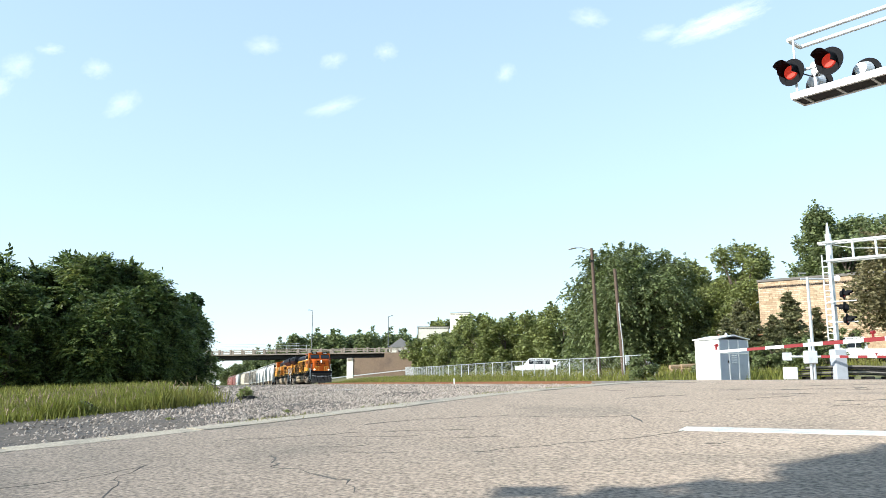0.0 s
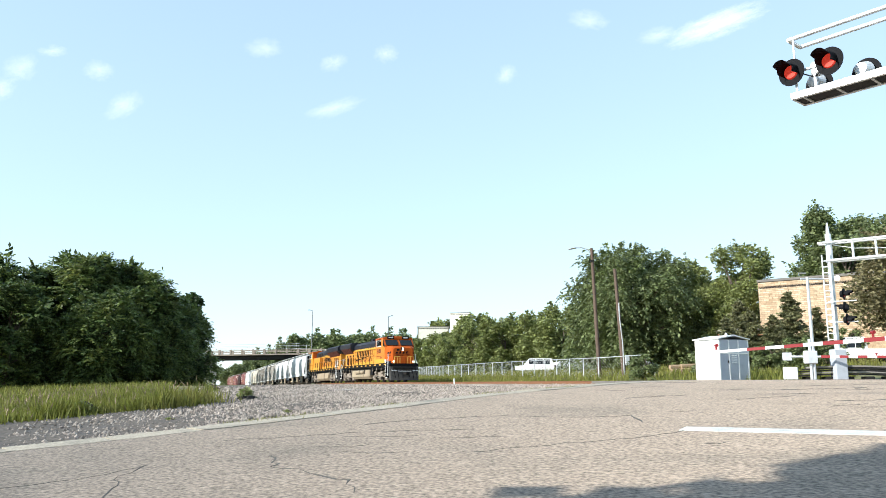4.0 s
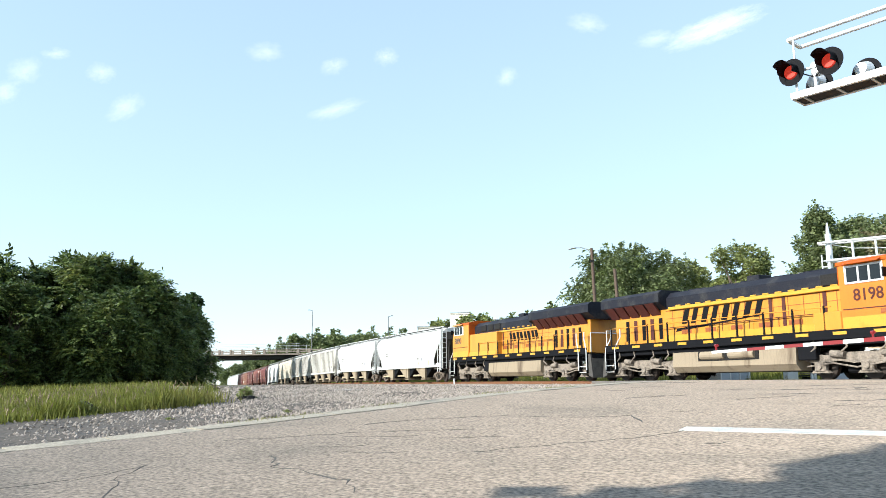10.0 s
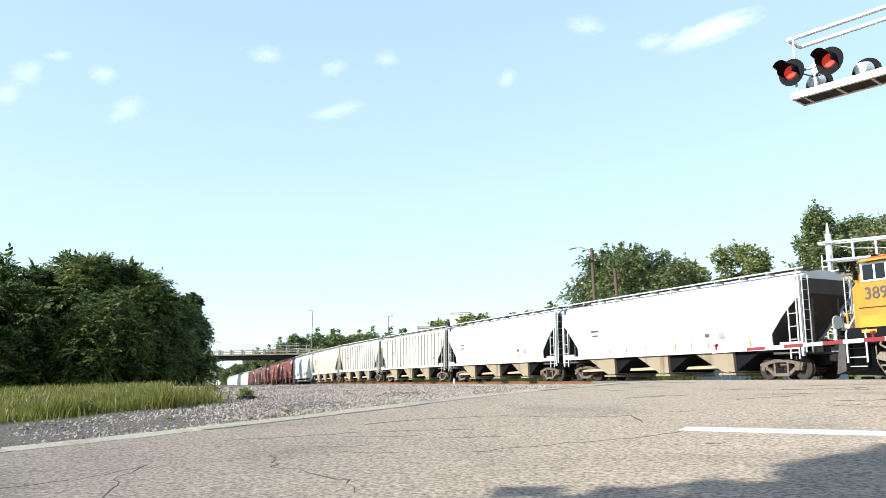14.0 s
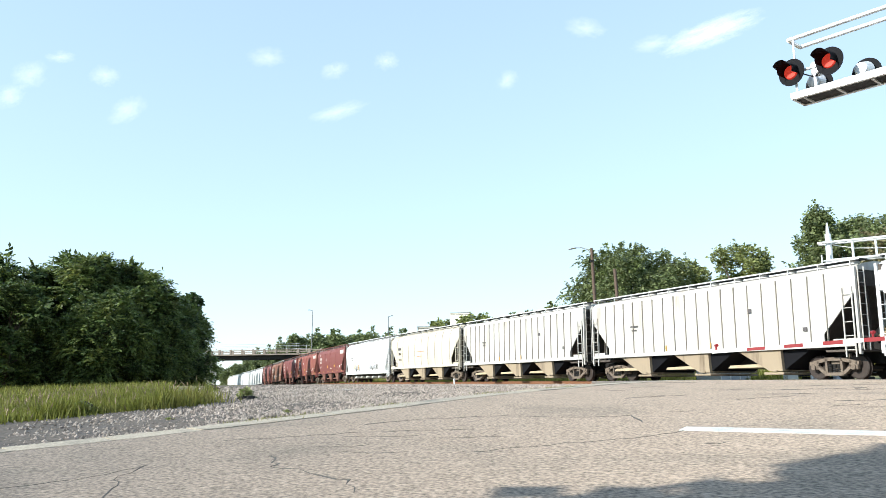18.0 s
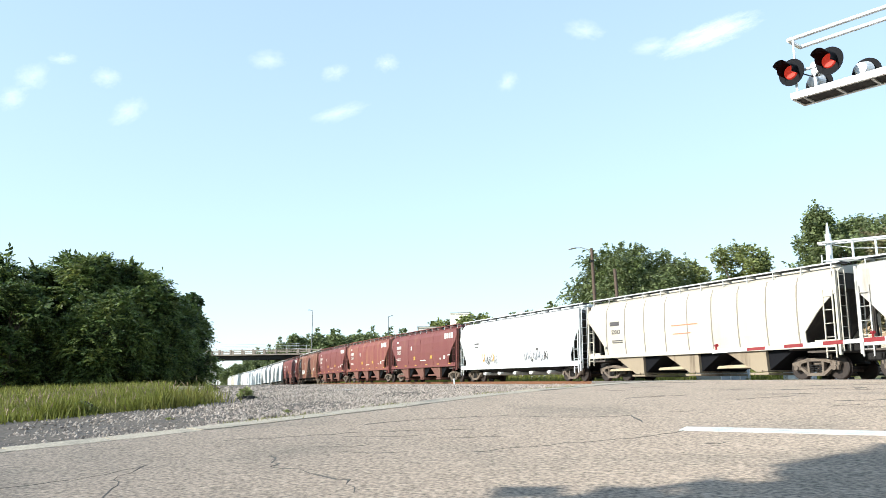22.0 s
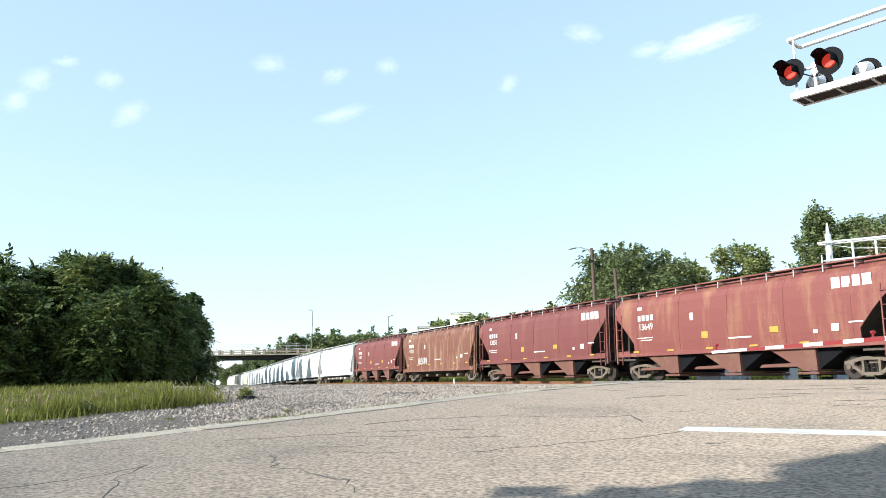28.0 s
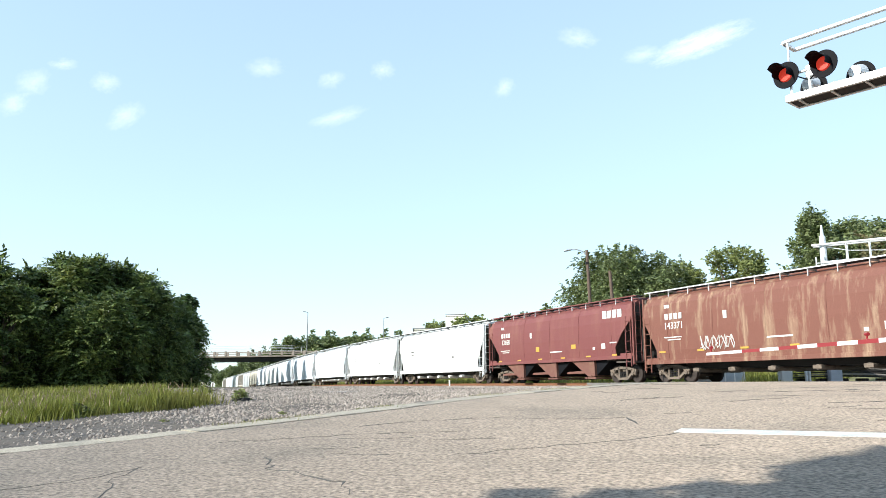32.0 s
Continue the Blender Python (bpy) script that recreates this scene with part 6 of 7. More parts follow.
        part("cab_stripe", Shape().box(X(CB - 0.1), X(CF + 0.07), side * 1.528 - 0.01, side * 1.528 + 0.01, 2.55, 2.585), MAROON, th)
        part("cab_lower", Shape().box(X(CB - 0.05), X(CF + 0.07), side * 1.526 - 0.012, side * 1.526 + 0.012, 1.86, 2.28), LEMON, th)
        part("battery_box", Shape().box(X(7.1), X(5.85), side * 1.25 - 0.25, side * 1.25 + 0.25, 1.84, 2.55, 0.03), YELLOW, th) if not second else part("equipment_case", Shape().box(X(9.4), X(4.98), min(side * 0.9, side * 1.44), max(side * 0.9, side * 1.44), 1.86, 3.46, 0.03), YELLOW, th, "flush yellow equipment case")
        # steps and front rails
        for e, uu in ((1, 1.95), (-1, 20.2)):
            for k in range(4):
                part("step", Shape().box(X(uu) - 0.35, X(uu) + 0.35, side * 1.42 - 0.12, side * 1.42 + 0.10, 0.45 + k * 0.33, 0.48 + k * 0.33), ALU if k < 2 else BLACK, th)
            for d in (-0.38, 0.34):
                part("step_side", Shape().box(X(uu) + d, X(uu) + d + 0.04, side * 1.42 - 0.12, side * 1.42 + 0.10, 0.42, 1.6), BLACK, th)
            for d in (-0.38, 0.42):
                part("grab_rail", Shape().path([(X(uu) + d, side * 1.52, 0.6), (X(uu) + d, side * 1.52, 1.7), (X(uu) + d - e * 0.35, side * 1.4, 2.3), (X(uu) + d - e * 0.35, side * 1.4, 2.75)], 0.035), ALU, th, "white grab rail")
        part("ditch_light", Shape().tube((X(1.38), side * 1.0, 1.98), (X(1.22), side * 1.0, 1.98), 0.10, 14), HEADLIGHT if not second else ALU, th)
        part("front_rail", Shape().path([(X(1.22), side * 0.40, 1.6), (X(1.22), side * 0.40, 2.45), (X(1.22), side * 0.95, 2.45), (X(1.22), side * 0.95, 1.6)], 0.035).path([(X(1.22), side * 0.67, 1.6), (X(1.22), side * 0.67, 2.45)], 0.028), LEMON, th, "yellow front hand rail")
    part("headlight_box", Shape().box(X(1.90), X(1.58), -0.22, 0.18, 3.0, 3.40, 0.05), BLACK, th, "black headlight housing")
    for z in (3.09, 3.27):
        part("headlight", Shape().tube((X(1.59), -0.02, z), (X(1.55), -0.02, z), 0.085, 14), HEADLIGHT if not second else GLASS, th)
    part("nose_vent", Shape().box(X(1.85), X(1.585), -0.62, -0.32, 3.02, 3.24, 0.03), BLACK, th)
    part("nose_door", Shape().box(X(1.8), X(1.575), -0.30, 0.30, 1.72, 2.50, 0.02), cabc, th)
    part("front_platform", Shape().box(X(2.3), X(1.12), -1.5, 1.5, 1.52, 1.62, 0.02).box(X(1.25), X(1.12), -1.45, 1.45, 1.62, 1.80), BLACK, th)
    for e, uu in ((1, 1.15), (-1, 20.85)):
        part("pilot", Shape().prism([(X(uu), 1.5), (X(uu + e * 0.25), 1.5), (X(uu + e * 0.2), 0.30), (X(uu - e * 0.2), 0.18), (X(uu - e * 0.14), 0.6)], -1.42, 1.42), PLOUGH, th, "dusty black snow plough pilot")
        coupler(th, e * H, e)
    part("rear_wall_rail", Shape().path([(X(20.75), -1.3, 1.6), (X(20.75), -1.3, 2.7), (X(20.75), 1.3, 2.7), (X(20.75), 1.3, 1.6)], 0.03), ALU, th)
    # roof gear
    part("exhaust_stack", Shape().box(X(11.4), X(10.7), -0.4, 0.4, 4.30, 4.62, 0.03), ROOF_BLACK, th)
    part("horn", Shape().tube((X(6.6), 0, 4.36), (X(6.6), 0, 4.55), 0.05, 8).tube((X(6.9), 0.1, 4.6), (X(6.4), 0.1, 4.6), 0.04, 8, 0.09).tube((X(6.9), -0.1, 4.6), (X(6.4), -0.1, 4.6), 0.04, 8, 0.09), ALU, th)
    part("antenna_dome", Shape().tube((X(NU), 0, 4.54), (X(NU), 0, 4.66), 0.22, 12, 0.12), ALU, th)
    for k in range(3):
        part("radiator_fan", Shape().tube((X(17.1 + k * 1.3), 0, 4.38), (X(17.1 + k * 1.3), 0, 4.46), 0.58, 18), STEEL_DARK, th)
    for k in range(5):
        part("roof_hatch", Shape().box(X(7.6 + k * 1.7) - 0.55, X(7.6 + k * 1.7) + 0.55, -0.66, 0.66, 4.33, 4.38, 0.02), ROOF_BLACK, th)
    for side in (-1, 1):
        for k in range(3 if second else 1):
            part("air_intake", Shape().box(X(6.6 + k * 1.1) - 0.4, X(6.6 + k * 1.1) + 0.4, side * (hw + 0.04) - 0.05, side * (hw + 0.04) + 0.05, 3.62, 4.08, 0.03), STEEL_DARK, th)
    loco_bogie(th, X(5.15))
    loco_bogie(th, X(17.75))
    return th


lead = locomotive("8198", False)
trail = locomotive("3890", True)
CARS = make_cars()

# ---- trees and grass ----
def leaf_mesh(name, pts, size, rng, material, flat=0.35, droop=0.0):
    """Many small bent leaf sprays, each a folded kite."""
    n = len(pts)
    a = rng.normal(size=(n, 3))
    a /= np.linalg.norm(a, axis=1)[:, None]
    a[:, 2] *= flat
    a[:, 2] -= droop
    b = np.cross(a, rng.normal(size=(n, 3)))
    b /= np.linalg.norm(b, axis=1)[:, None] + 1e-9
    c = np.cross(a, b)
    s = size * rng.uniform(0.55, 1.35, (n, 1))
    v = np.stack([pts, pts + a * s * 0.5 + b * s * 0.36 + c * s * 0.12, pts + a * s * 1.15, pts + a * s * 0.5 - b * s * 0.36 + c * s * 0.12], 1)
    me = bpy.data.meshes.new(name)
    f = np.arange(n * 4).reshape(n, 4)
    me.from_pydata(v.reshape(-1, 3).tolist(), [], f.tolist())
    me.materials.append(material)
    return me


def frond_mesh(name, base, way, length, droop, rng, material):
    """Feathered leaf sprays: pairs of leaflets along a drooping stem."""
    n, ups = len(base), np.array([0.0, 0.0, 1.0])
    side = np.cross(way, ups) + rng.normal(0, 0.25, (n, 3))
    side /= np.linalg.norm(side, axis=1)[:, None] + 1e-9
    ln = length * rng.uniform(0.6, 1.3, (n, 1)) * (1 + 0.4 * (rng.uniform(0, 1, (n, 1)) > 0.93))
    quads = []
    for k in range(6):
        u = 0.2 + 0.16 * k
        root = base + way * ln * u - ups * droop * ln * u * u
        for sg in ((-1, 1) if k < 5 else (0,)):
            d = way * (0.6 if sg else 1.0) + side * sg * 0.85 - ups * (0.25 + droop * u) + rng.normal(0, 0.18, (n, 3))
            d /= np.linalg.norm(d, axis=1)[:, None] + 1e-9
            w = np.cross(d, ups) + rng.normal(0, 0.35, (n, 3))
            w /= np.linalg.norm(w, axis=1)[:, None] + 1e-9
            m = ln * 0.42 * (1.1 - 0.4 * u)
            quads.append(np.stack([root, root + d * m * 0.45 + w * m * 0.27, root + d * m, root + d * m * 0.45 - w * m * 0.27], 1))
    v = np.concatenate(quads)
    me = bpy.data.meshes.new(name)
    me.from_pydata(v.reshape(-1, 3).tolist(), [], np.arange(len(v) * 4).reshape(-1, 4).tolist())
    me.materials.append(material)
    return me


def make_tree(height, radius, leaves, size, material, seed, low=0.12, blobs=26, wood=BARK, wispy=0.3, shoots=40, clump=1.0, group="trees", label="leafy green tree with a dense uneven crown", fronds=None):
    """Trunk, limbs and a crown of sprays round many blobs. Base at the origin."""
    rng = np.random.default_rng(seed)
    th = thing("tree", label, "tree", group=group)
    tr = Shape()
    top = height * 0.72
    bend = rng.normal(0, 0.25, (5, 2))
    pts = [(bend[i][0] * i * 0.3, bend[i][1] * i * 0.3, top * i / 4) for i in range(5)]
    r0 = height * 0.022 + 0.05
    for i in range(4):
        tr.tube(pts[i], pts[i + 1], r0 * (1 - i * 0.2), 8, r0 * (0.8 - i * 0.2))
    cen = []
    for k in range(blobs):
        t = (k + 0.5) / blobs
        z = height * (low + (0.97 - low) * t ** 0.9)
        env = radius * math.sqrt(max(0.05, 1 - ((z / height - 0.42) / 0.60) ** 2))
        a, q = rng.uniform(0, 2 * np.pi), env * rng.uniform(0.35, 0.86)
        c = np.array([q * math.cos(a), q * math.sin(a), z])
        cen.append((c, radius * clump * rng.uniform(0.24, 0.40) * (0.65 + 0.35 * (1 - t))))
        zt = min(top, max(height * 0.1, z * 0.75))
        base = np.array([np.interp(zt, [p[2] for p in pts], [p[0] for p in pts]), np.interp(zt, [p[2] for p in pts], [p[1] for p in pts]), zt * 0.85])
        part("limb", Shape().path([tuple(base), tuple((base + c) / 2 + rng.normal(0, 0.12, 3)), tuple(c)], 0.02 + r0 * 0.2, 5), wood, th) if k % 2 == 0 else None
    part("trunk", tr, wood, th, "brown trunk")
    P = []
    for c, r in cen[:]:
        m = int(leaves * r * r / sum(q * q for _, q in cen))
        d = rng.normal(size=(m, 3))
        d /= np.linalg.norm(d, axis=1)[:, None]
        rad = r * rng.uniform(0.25, 1.0, (m, 1)) ** 0.45
        lump = 1 + 0.28 * np.sin(d[:, :1] * 7 + seed) * np.cos(d[:, 1:2] * 6) + wispy * (rng.uniform(0, 1, (m, 1)) > 0.93) * rng.uniform(0.2, 1.0, (m, 1))
        P.append(c + d * rad * lump * np.array([1, 1, 0.85]))
    for k in range(shoots):
        c, r = cen[int(rng.integers(len(cen)))]
        d = c / (np.linalg.norm(c) + 1e-6) * 0.5 + rng.normal(0, 0.45, 3) + np.array([0, 0, 0.45])
        d /= np.linalg.norm(d)
        u = rng.uniform(0.4, 1, (34, 1))
        P.append(c + d * u * r * rng.uniform(1.2, 1.75) + rng.normal(0, 0.05 * r, (34, 3)) * (1.3 - u))
    P = np.concatenate(P)
    P = P[P[:, 2] > 0.15]
    part("crown", leaf_mesh("crown", P, size, rng, material), None, th, "dense leafy crown")
    if fronds:
        count, length, droop, leafmat = fronds
        w = np.array([r * r for _, r in cen])
        pick = rng.choice(len(cen), count, p=w / w.sum())
        c, r = np.array([q for q, _ in cen])[pick], np.array([q for _, q in cen])[pick][:, None]
        d = rng.normal(size=(count, 3)) + c / np.linalg.norm(c, axis=1)[:, None] * np.array([0.9, 0.9, 0.3]) + np.array([0, 0, 0.45])
        d /= np.linalg.norm(d, axis=1)[:, None]
        b = c + d * r * rng.uniform(0.75, 1.05, (count, 1))
        ok = b[:, 2] > 0.3
        part("leaf_sprays", frond_mesh("leaf_sprays", b[ok], d[ok], length, droop, rng, leafmat), None, th, "feathered leaf sprays", "stuff")
    return th


def stand(tree, places):
    """Copies of a tree at x, y, scale, turn."""
    for i, (x, y, s, rz) in enumerate(places):
        m = pose(x, y, gz(x, y) - 0.1, 0, 0, rz) @ Matrix.Scale(s, 4)
        if i == 0:
            tree.matrix_basis = m
        else:
            c = copy_thing(tree, pose(0, 0, 0))
            c.matrix_basis = m


# dark crowns under lighter sprays: shade and sunlight put into the leaf colours
thick = [make_tree(8.2, 4.4, 15000, 0.26, LEAF_DARK, 11 + k, 0.02, 40, label="dense dark green tree at the edge of a thicket", group="thicket trees", shoots=60, wispy=0.5, clump=0.70, fronds=(2500, 0.80, 0.35, LEAF_SPRAY_LIT)) for k in range(3)]
stand(thick[0], [(-17.3, 47.5, 0.66, 20), (-21.4, 46.5, 0.89, 80), (-28.0, 45.0, 0.88, 150), (-20.5, 52.0, 0.85, 220), (-35.0, 47.0, 0.95, 10)])
stand(thick[1], [(-19.3, 46.7, 0.86, 0), (-24.9, 44.0, 0.85, 130), (-23.6, 47.5, 0.90, 260), (-25.0, 52.0, 0.86, 50), (-31.5, 43.0, 0.86, 190), (-18.2, 52.0, 0.72, 70)])
stand(thick[2], [(-16.6, 45.6, 0.46, 40), (-18.4, 42.2, 0.60, 100), (-22.5, 40.6, 0.64, 10), (-26.5, 40.0, 0.66, 60), (-30.5, 39.5, 0.70, 250), (-30.0, 51.0, 1.0, 300)])

# the wood goes on along the line beyond the thicket and shades the far cars
wood = make_tree(13.0, 3.3, 9000, 0.5, LEAF_DARK, 17, 0.05, 34, label="dark green lineside woodland tree", group="lineside wood")
stand(wood, [(*rail(-64.0 - 6.5 * i, 18.4 + 1.2 * (i % 2))[:2], 0.92 + 0.05 * (i % 3), i * 57) for i in range(15)])

big = make_tree(12.4, 8.0, 42000, 0.27, LEAF, 31, 0.02, 84, wispy=0.7, clump=0.8, shoots=120, fronds=(4200, 1.0, 0.8, LEAF), label="broad drooping green tree behind the fence")
stand(big, [(20.4, 84, 1.0, 0)])
mid = make_tree(12.6, 5.2, 34000, 0.28, LEAF_LIGHT, 41, 0.05, 36, wispy=0.4)
stand(mid, [(30.4, 80, 0.96, 0), (26.4, 84, 0.84, 80), (27.6, 90, 0.93, 200), (33.4, 90, 0.8, 140)])
tall = make_tree(21.0, 8.2, 44000, 0.43, LEAF, 51, 0.1, 44, label="tall green tree behind the brick building")
stand(tall, [(52.2, 100, 0.97, 0), (63.0, 104, 0.99, 120), (58.5, 112, 1.0, 200)])
bushy = make_tree(9.5, 5.0, 26000, 0.26, LEAF_DRY, 61, 0.02, 30, label="olive-brown bushy tree beside the building")
stand(bushy, [(34.9, 54.5, 1.12, 0), (38.5, 52.5, 1.2, 90)])
row = make_tree(10.8, 5.8, 14000, 0.45, LEAF_LIGHT, 71, 0.02, 26, label="green tree in a distant row", group="distant trees")
stand(row, [(6.5, 150, 0.90, 0), (11.5, 148, 0.95, 50), (16.5, 146, 0.98, 110), (21.5, 140, 1.05, 170), (27, 135, 1.05, 20), (34, 132, 1.1, 70), (42, 135, 1.15, 200), (1.5, 176, 0.75, 90), (12, 170, 0.98, 10), (20, 165, 1.0, 280)])
pale = make_tree(10.5, 5.6, 9000, 0.55, LEAF_LIGHT, 81, 0.02, 26, label="light green tree in front of the pale hall", group="distant trees")
stand(pale, [(-6.0, 205, 0.92, 0), (-0.5, 200, 1.02, 60), (4.5, 204, 1.0, 130), (9.0, 198, 1.1, 220), (10.5, 255, 1.9, 20), (1.0, 285, 1.95, 50)])
far = make_tree(13.0, 8.5, 9000, 0.8, LEAF, 91, 0.0, 26, label="far green woodland tree", group="far woodland")
stand(far, [(-77 + 4.0 * i + (i % 3) * 0.8, 296 + (i * 37 % 24), min(1.22, 0.72 + 0.085 * i) + 0.10 * ((i * 7) % 5) / 5, i * 50) for i in range(17)] + [(-150 + 10 * i, 420 + (i * 29 % 40), 0.9 + 0.1 * (i % 3), i * 77) for i in range(11)] +
      [(-4 + 9 * i, 300 + (i * 31 % 25), 1.15 + 0.1 * (i % 3), i * 33) for i in range(14)] + [(40 + 9 * i, 150 + (i * 23 % 25), 1.0 + 0.1 * (i % 2), i * 41) for i in range(7)])
shade = make_tree(18.0, 4.4, 20000, 0.55, LEAF, 101, 0.45, 50, label="tall leafy roadside tree whose shade falls on the road")
stand(shade, [(-14.7, -4.1, 1.0, 0)])


def conifer(height, radius, seed):
    rng = np.random.default_rng(seed)
    th = thing("conifer", "small olive-brown conifer with tiered boughs", "tree", group="conifers")
    part("trunk", Shape().tube((0, 0, -0.2), (0, 0, height * 0.97), 0.11, 8, 0.02), BARK, th, "brown trunk")
    P = []
    for k in range(95):
        t = rng.uniform(0, 1) ** 1.15
        z0 = height * (0.05 + 0.9 * t)
        a = rng.uniform(0, 2 * np.pi)
        ln = (radius * (1 - t) ** 0.75 + 0.15) * rng.uniform(0.55, 1.2)
        m = int(50 + 110 * (1 - t))
        u = rng.uniform(0.1, 1, m)
        sp = 0.13 * ln * (1.15 - u) + 0.06
        P.append(np.stack([np.cos(a) * ln * u + rng.normal(0, 1, m) * sp, np.sin(a) * ln * u + rng.normal(0, 1, m) * sp, z0 + 0.30 * ln * u ** 2 - 0.12 + rng.normal(0, 0.06, m)], 1))
        if k % 5 == 0:
            part("bough", Shape().tube((0, 0, z0), (math.cos(a) * ln, math.sin(a) * ln, z0 + 0.2 * ln), 0.03, 5, 0.008), BARK, th)
    part("needles", leaf_mesh("needles", np.concatenate(P), 0.24, rng, NEEDLE, 0.3), None, th, "olive needle sprays")
    return th


con = [conifer(7.2, 2.5, 7), conifer(7.0, 2.1, 8)]
stand(con[0], [(22.8, 60, 0.80, 0), (24.6, 57.5, 0.55, 40), (20.9, 58, 0.62, 110), (22.0, 56, 0.66, 200), (23.3, 55.2, 0.60, 310)])
stand(con[1], [(26.0, 58.5, 0.88, 0), (28.2, 59, 0.68, 70)])

shrub = make_tree(2.4, 1.5, 5000, 0.17, LEAF, 111, 0.0, 16, shoots=0, label="low green roadside shrub", group="shrubs")
stand(shrub, [(20.3, 55, 1.0, 0), (22.0, 53, 0.9, 60), (23.6, 52, 1.0, 130), (25.2, 51, 0.8, 20), (18.8, 56, 1.1, 200), (13.6, 53, 0.85, 75), (30, 58, 1.1, 10)])
weed = make_tree(0.6, 0.45, 900, 0.09, LEAF_LIGHT, 121, 0.0, 12, shoots=0, label="small weed at the gravel edge", group="weeds")
stand(weed, [(-8.7, 29.8, 0.7, 0), (-6.1, 24.5, 0.8, 130), (-9.1, 20.2, 0.8, 60), (-6.0, 17.6, 0.35, 0), (-3.6, 18.6, 0.35, 0), (-1.9, 19.3, 0.3, 30), (-9.6, 20.6, 0.7, 0), (12.2, 46.5, 1.0, 80)])

BLADE = [(-0.5, 0, 0), (0.5, 0, 0), (0.42, 0.12, 0.55), (-0.42, 0.12, 0.55), (0.0, 0.42, 1.0)]
BLADEF = [(0, 1, 2), (0, 2, 3), (3, 2, 4)]


def grass(name, x, y, hmin, hmax, rng, label, width=0.022, heads=0.0):
    z = ground_z(x, y)
    n = len(x)
    h = rng.uniform(hmin, hmax, n)
    sz = np.stack([width * rng.uniform(0.7, 1.5, n), h * 0.5, h], 1)
    scatter(name, np.stack([x, y, z], 1), BLADE, BLADEF, sz, GRASS, label, "grass", lean=0.22, rng=rng)
    if heads:
        k = rng.uniform(0, 1, n) < heads
        m = int(k.sum())
        s2 = np.stack([np.full(m, 0.017), np.full(m, 0.017), rng.uniform(0.06, 0.16, m)], 1)
        scatter("seed_heads", np.stack([x[k], y[k], z[k] + h[k] * 1.02], 1), OCTA, OCTF, s2, SEED, "tan seed heads above the grass", "grass", lean=0.3, rng=rng)


rng = np.random.default_rng(9)
n = 60000
# the meadow before the thicket: between the gravel and the trees
u, v = rng.uniform(-0.6, 1, n), rng.uniform(0, 1, n) ** 1.5
x, y = -10.5 + 3.9 * u - v * (6.0 + 3 * u) + rng.normal(0, 0.3, n), 18.6 + 4.2 * u + v * 13.0 + rng.normal(0, 0.3, n)
k = rng.uniform(0, 1, n)
tall = 0.75 + 0.45 * (np.sin(x * 1.9 + y) * np.sin(y * 1.3 - x * 0.7) > 0.25) + 0.35 * np.clip((x + 10) / 3, 0, 1)
tall = tall * np.clip((x + 18) / 8, 0.5, 1.08)
grass("meadow_grass", x, y, 0.13 * tall, 0.44 * tall, rng, "tall yellow-green wild grass", 0.022, 0.012)
n = 14000
x, y = rng.uniform(-32, -11, n), rng.uniform(27, 45, n)
k = (x < -9.5 - (y - 27) * 0.32)
grass("edge_grass", x[k], y[k], 0.10, 0.34, rng, "low grass in front of the thicket", 0.03)
n = 52000
s, q = rng.uniform(-130, 26, n), -rng.uniform(5.0, 22, n)
x, y, cc, dd = (np.interp(s, GRID, a) for a in (TX, TY, _cx, _cy))
x, y = x + dd * q, y - cc * q
r = x * RD[0] + y * RD[1]
c = -x * RD[1] + y * RD[0]
k = (c > left_edge(r) + 0.6)
grass("bank_grass", x[k], y[k], 0.2, 0.75, rng, "green and yellow grass on the bank beyond the track", 0.045, 0.02)
n = 9000
x, y = rng.uniform(16, 44, n), rng.uniform(44, 66, n)
q = track_q(x, y)
c = -x * RD[1] + y * RD[0]
k = (q < -4) & (c > left_edge(x * RD[0] + y * RD[1]) + 0.4) | (q < -6) & (c < -9.6)
grass("verge_grass", x[k], y[k], 0.1, 0.4, rng, "short grass verge beside the crossing", 0.04)
n = 9000
r, cc = rng.uniform(0, 40, n), rng.normal(0.5, 0.25, n)
x, y = road_side(r, left_edge(r) + cc)
k = (np.sin(r * 1.7) + np.sin(r * 0.63) > 0.35) & (track_q(x, y) > 4)
grass("gutter_weeds", x[k], y[k], 0.03, 0.13, rng, "small weeds along the gutter", 0.02)

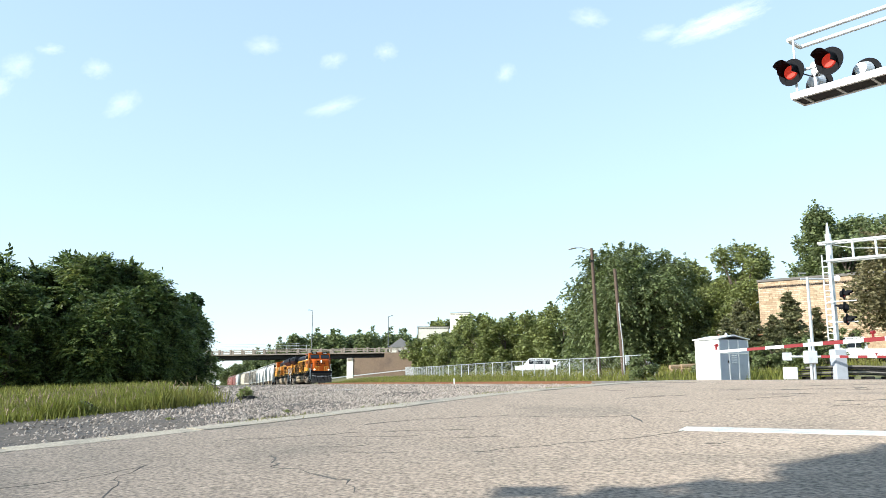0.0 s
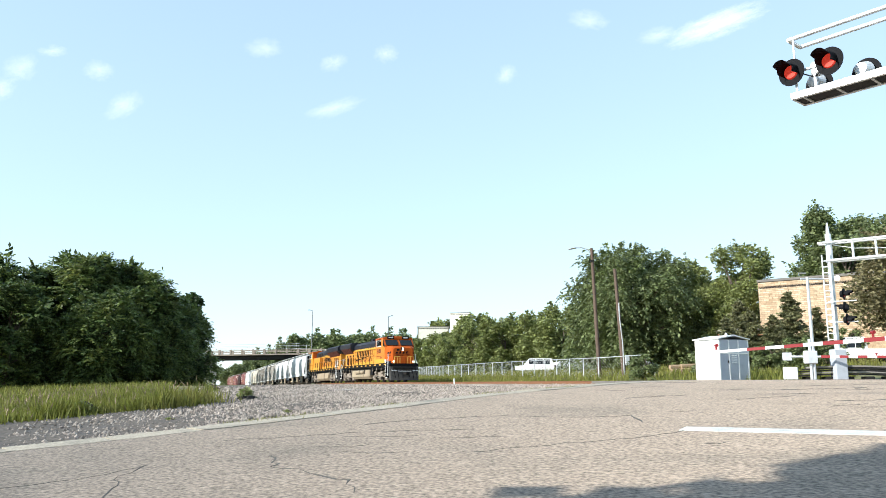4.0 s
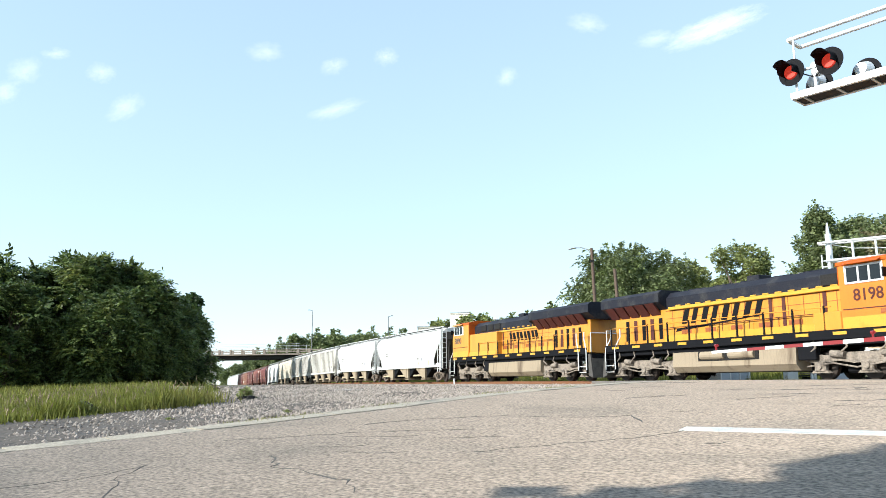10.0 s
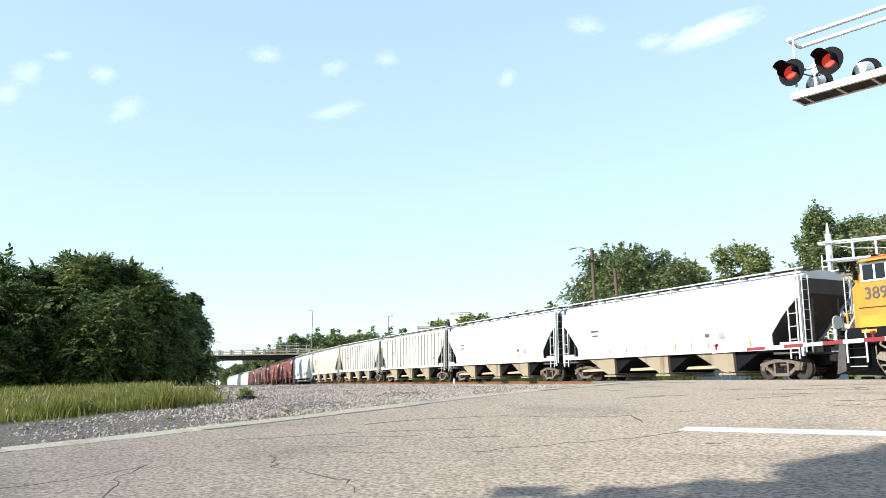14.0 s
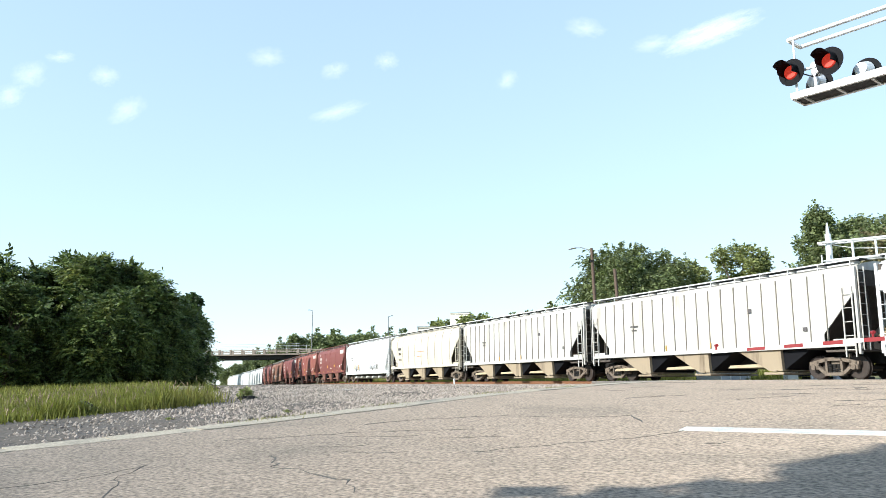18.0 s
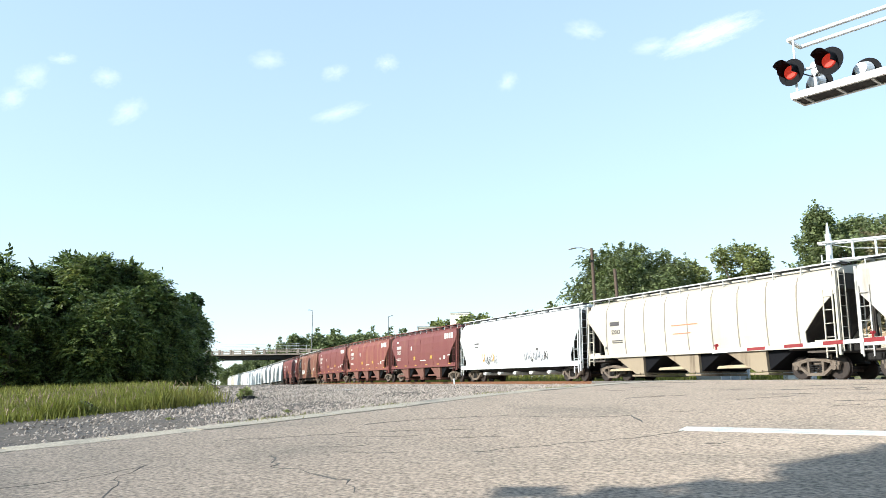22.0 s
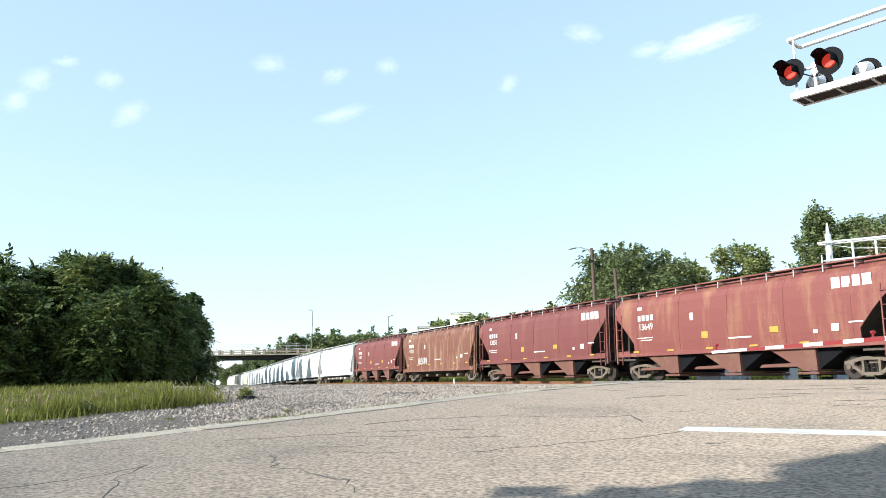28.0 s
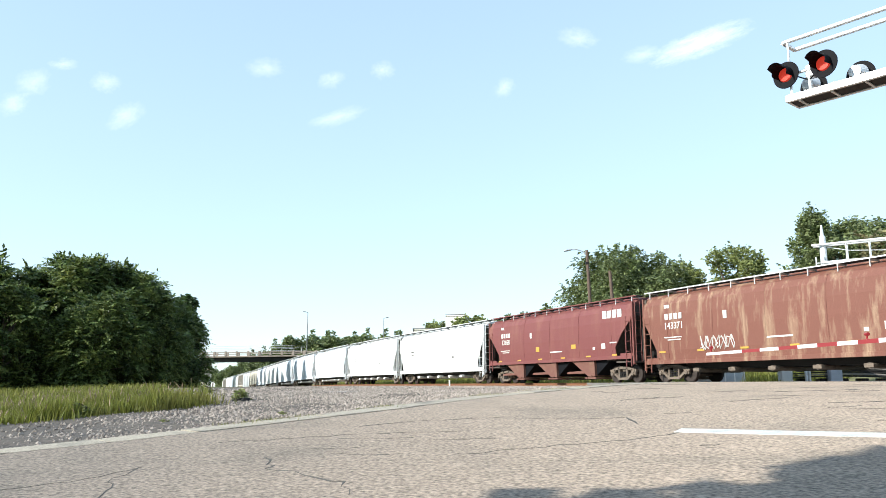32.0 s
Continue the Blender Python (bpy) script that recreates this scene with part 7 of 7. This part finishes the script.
# ---- clouds ----
def cloud_material(name, dense):
    m = bpy.data.materials.new(name)
    m.use_nodes = True
    n, l = m.node_tree.nodes, m.node_tree.links
    co, no, gr = n.new("ShaderNodeAttribute"), n.new("ShaderNodeTexNoise"), n.new("ShaderNodeTexGradient")
    co.attribute_name = "wisp"
    info = n.new("ShaderNodeObjectInfo")
    off = n.new("ShaderNodeVectorMath")
    off.operation = "ADD"
    sc = n.new("ShaderNodeMath")
    sc.operation = "MULTIPLY"
    sc.inputs[1].default_value = 50
    l.new(info.outputs["Random"], sc.inputs[0])
    l.new(co.outputs["Vector"], off.inputs[0])
    l.new(sc.outputs[0], off.inputs[1])
    no.inputs["Scale"].default_value, no.inputs["Detail"].default_value, no.inputs["Roughness"].default_value = 2.6, 12, 0.78
    l.new(off.outputs[0], no.inputs["Vector"])
    gr.gradient_type = "SPHERICAL"
    l.new(co.outputs["Vector"], gr.inputs[0])
    mu, mr = n.new("ShaderNodeMath"), n.new("ShaderNodeMapRange")
    mu.operation = "MULTIPLY"
    l.new(no.outputs["Fac"], mu.inputs[0])
    l.new(gr.outputs["Fac"], mu.inputs[1])
    mr.inputs["From Min"].default_value, mr.inputs["From Max"].default_value, mr.inputs["To Max"].default_value = 0.20, 0.60, dense
    l.new(mu.outputs[0], mr.inputs["Value"])
    em, tr, mix = n.new("ShaderNodeEmission"), n.new("ShaderNodeBsdfTransparent"), n.new("ShaderNodeMixShader")
    em.inputs[0].default_value, em.inputs[1].default_value = (1.0, 0.97, 0.92, 1), 0.85
    l.new(mr.outputs[0], mix.inputs[0])
    l.new(tr.outputs[0], mix.inputs[1])
    l.new(em.outputs[0], mix.inputs[2])
    l.new(mix.outputs[0], n["Material Output"].inputs[0])
    return m


CLOUD, CLOUD_FAINT = cloud_material("cloud", 0.55), cloud_material("cloud_faint", 0.22)
CLOUDS = []


def cloud(bearing, height, w, h, tilt, drift):
    """A thin wisp far up the sky: bearing and height as slopes from the eye."""
    d = 2600.0
    g = np.linspace(-1, 1, 13)
    u, v = np.meshgrid(g, g, indexing="ij")
    z = 0.12 * np.sin(u * 3 + bearing * 9) * np.cos(v * 4)
    idx = np.arange(169).reshape(13, 13)
    me = bpy.data.meshes.new("cloud")
    me.from_pydata(np.stack([u.ravel(), z.ravel(), v.ravel()], 1).tolist(), [], np.stack([idx[:-1, :-1].ravel(), idx[1:, :-1].ravel(), idx[1:, 1:].ravel(), idx[:-1, 1:].ravel()], 1).tolist())
    me.transform(Matrix.Rotation(radians(-tilt), 4, "Y") @ Matrix.Diagonal((w * d, 40, h * d, 1)))
    uv = me.attributes.new("wisp", "FLOAT_VECTOR", "POINT")
    uv.data.foreach_set("vector", np.stack([u.ravel(), z.ravel() * 0, v.ravel()], 1).ravel())
    c = link("cloud", me, CLOUD if w > 0.1 else CLOUD_FAINT, at=Matrix.Translation((bearing * d, d, height * d)))
    tagged(c, "thin white wispy summer cloud", "cloud", "clouds")
    CLOUDS.append((c, (drift[0] * d, drift[1] * d)))


for a in ((0.375, 0.487, 0.135, 0.034, 22, (-0.018, -0.026)), (0.295, 0.472, 0.05, 0.020, 15, (-0.018, -0.028)), (-0.575, 0.424, 0.045, 0.035, 10, (0.030, -0.022)), (-0.60, 0.394, 0.04, 0.03, 15, (0.03, -0.022)),
          (-0.468, 0.42, 0.04, 0.026, -10, (0.02, -0.018)), (-0.245, 0.454, 0.05, 0.026, 0, (0.010, -0.03)), (-0.078, 0.445, 0.03, 0.024, 0, (0.002, -0.024)), (-0.149, 0.432, 0.035, 0.022, 20, (0.004, -0.025)),
          (-0.147, 0.367, 0.07, 0.02, 18, (0.012, -0.012)), (0.085, 0.414, 0.03, 0.022, 40, (0.004, -0.018)), (0.20, 0.494, 0.05, 0.028, -10, (-0.01, -0.026)), (-0.43, 0.37, 0.05, 0.03, 30, (0.012, -0.015)),
          (-0.533, 0.448, 0.035, 0.016, 0, (0.026, -0.02))):
    cloud(*a)

# ---- what moves ----
# metres that the leading coupler has run past the plan's mark, by seconds
RUN_T = [0, 0.5, 1, 1.5, 2, 2.5, 3, 3.5, 5.5, 6, 6.5, 7, 7.5, 8, 8.5, 9, 9.5, 10, 10.5, 11, 11.5, 12, 12.5, 13, 13.5, 14, 14.5, 16.5, 17, 17.5, 18, 18.5, 19, 19.5, 20, 20.5,
         21, 21.5, 22, 22.5, 23, 23.5, 24, 24.5, 25, 25.5, 27.5, 28, 28.5, 29, 29.5, 30, 30.5, 31, 31.5, 32]
RUN_S = [-62.2, -57.4, -52.7, -48.0, -43.3, -38.5, -33.8, -29.0, -9.9, -5.34, -0.68, 3.64, 8.73, 12.6, 17.8, 22.14, 26.88, 31.21, 36.01, 40.67, 44.74, 49.55, 53.72, 58.36,
         62.47, 66.99, 71.76, 89.64, 94.61, 100.0, 104.5, 108.39, 112.39, 117.09, 121.07, 124.91, 129.45, 133.67, 138.27, 143.32, 147.48, 151.61, 156.34, 161.12, 165.48, 169.52,
         187.22, 191.48, 196.36, 200.63, 205.11, 209.27, 213.64, 218.11, 222.58, 227.06]


def run(t):
    return float(np.interp(t, RUN_T, RUN_S))


def rolling(front, length, pivot, turned=False):
    """Rows for a car whose front coupler is that far behind the train's head."""
    rows = []
    for t in sorted(set(RUN_T) | {4.0, 4.5, 5.0, 15.0, 15.5, 16.0, 26.0, 26.5, 27.0}):
        mid = run(t) - front - length / 2
        xa, ya, _ = rail(mid + pivot)
        xb, yb, _ = rail(mid - pivot)
        a = math.degrees(math.atan2(ya - yb, xa - xb)) + (180 if turned else 0)
        za, zb = float(grade(ya)), float(grade(yb))
        slope = math.degrees(math.atan2(za - zb, math.hypot(xa - xb, ya - yb))) * (-1 if turned else 1)
        rows.append((t, pose((xa + xb) / 2, (ya + yb) / 2, (za + zb) / 2, 0, -slope, a)))
    return rows


def motions():
    walk(lead, rolling(0, 21.5, 6.3))
    walk(trail, rolling(21.5, 21.5, 6.3, True))
    for k, car in enumerate(CARS):
        n = GAPS[k + 1] - GAPS[k]
        walk(car, rolling(GAPS[k], n, n / 2 - 2.0))
    back = set(trail.children_recursive)
    for w, place, r in SPINNING:
        step = 8.8 / r / 15 * (-1 if w in back else 1)
        walk(w, [(i / 15, Matrix.Translation(place) @ Matrix.Rotation(i * step, 4, "Y")) for i in range(481)])
    for c, (dx, dz) in CLOUDS:
        m = c.matrix_basis.copy()
        walk(c, [(0.0, m), (16.0, Matrix.Translation((dx / 2, 0, dz / 2)) @ m), (32.0, Matrix.Translation((dx, 0, dz)) @ m)])


motions()
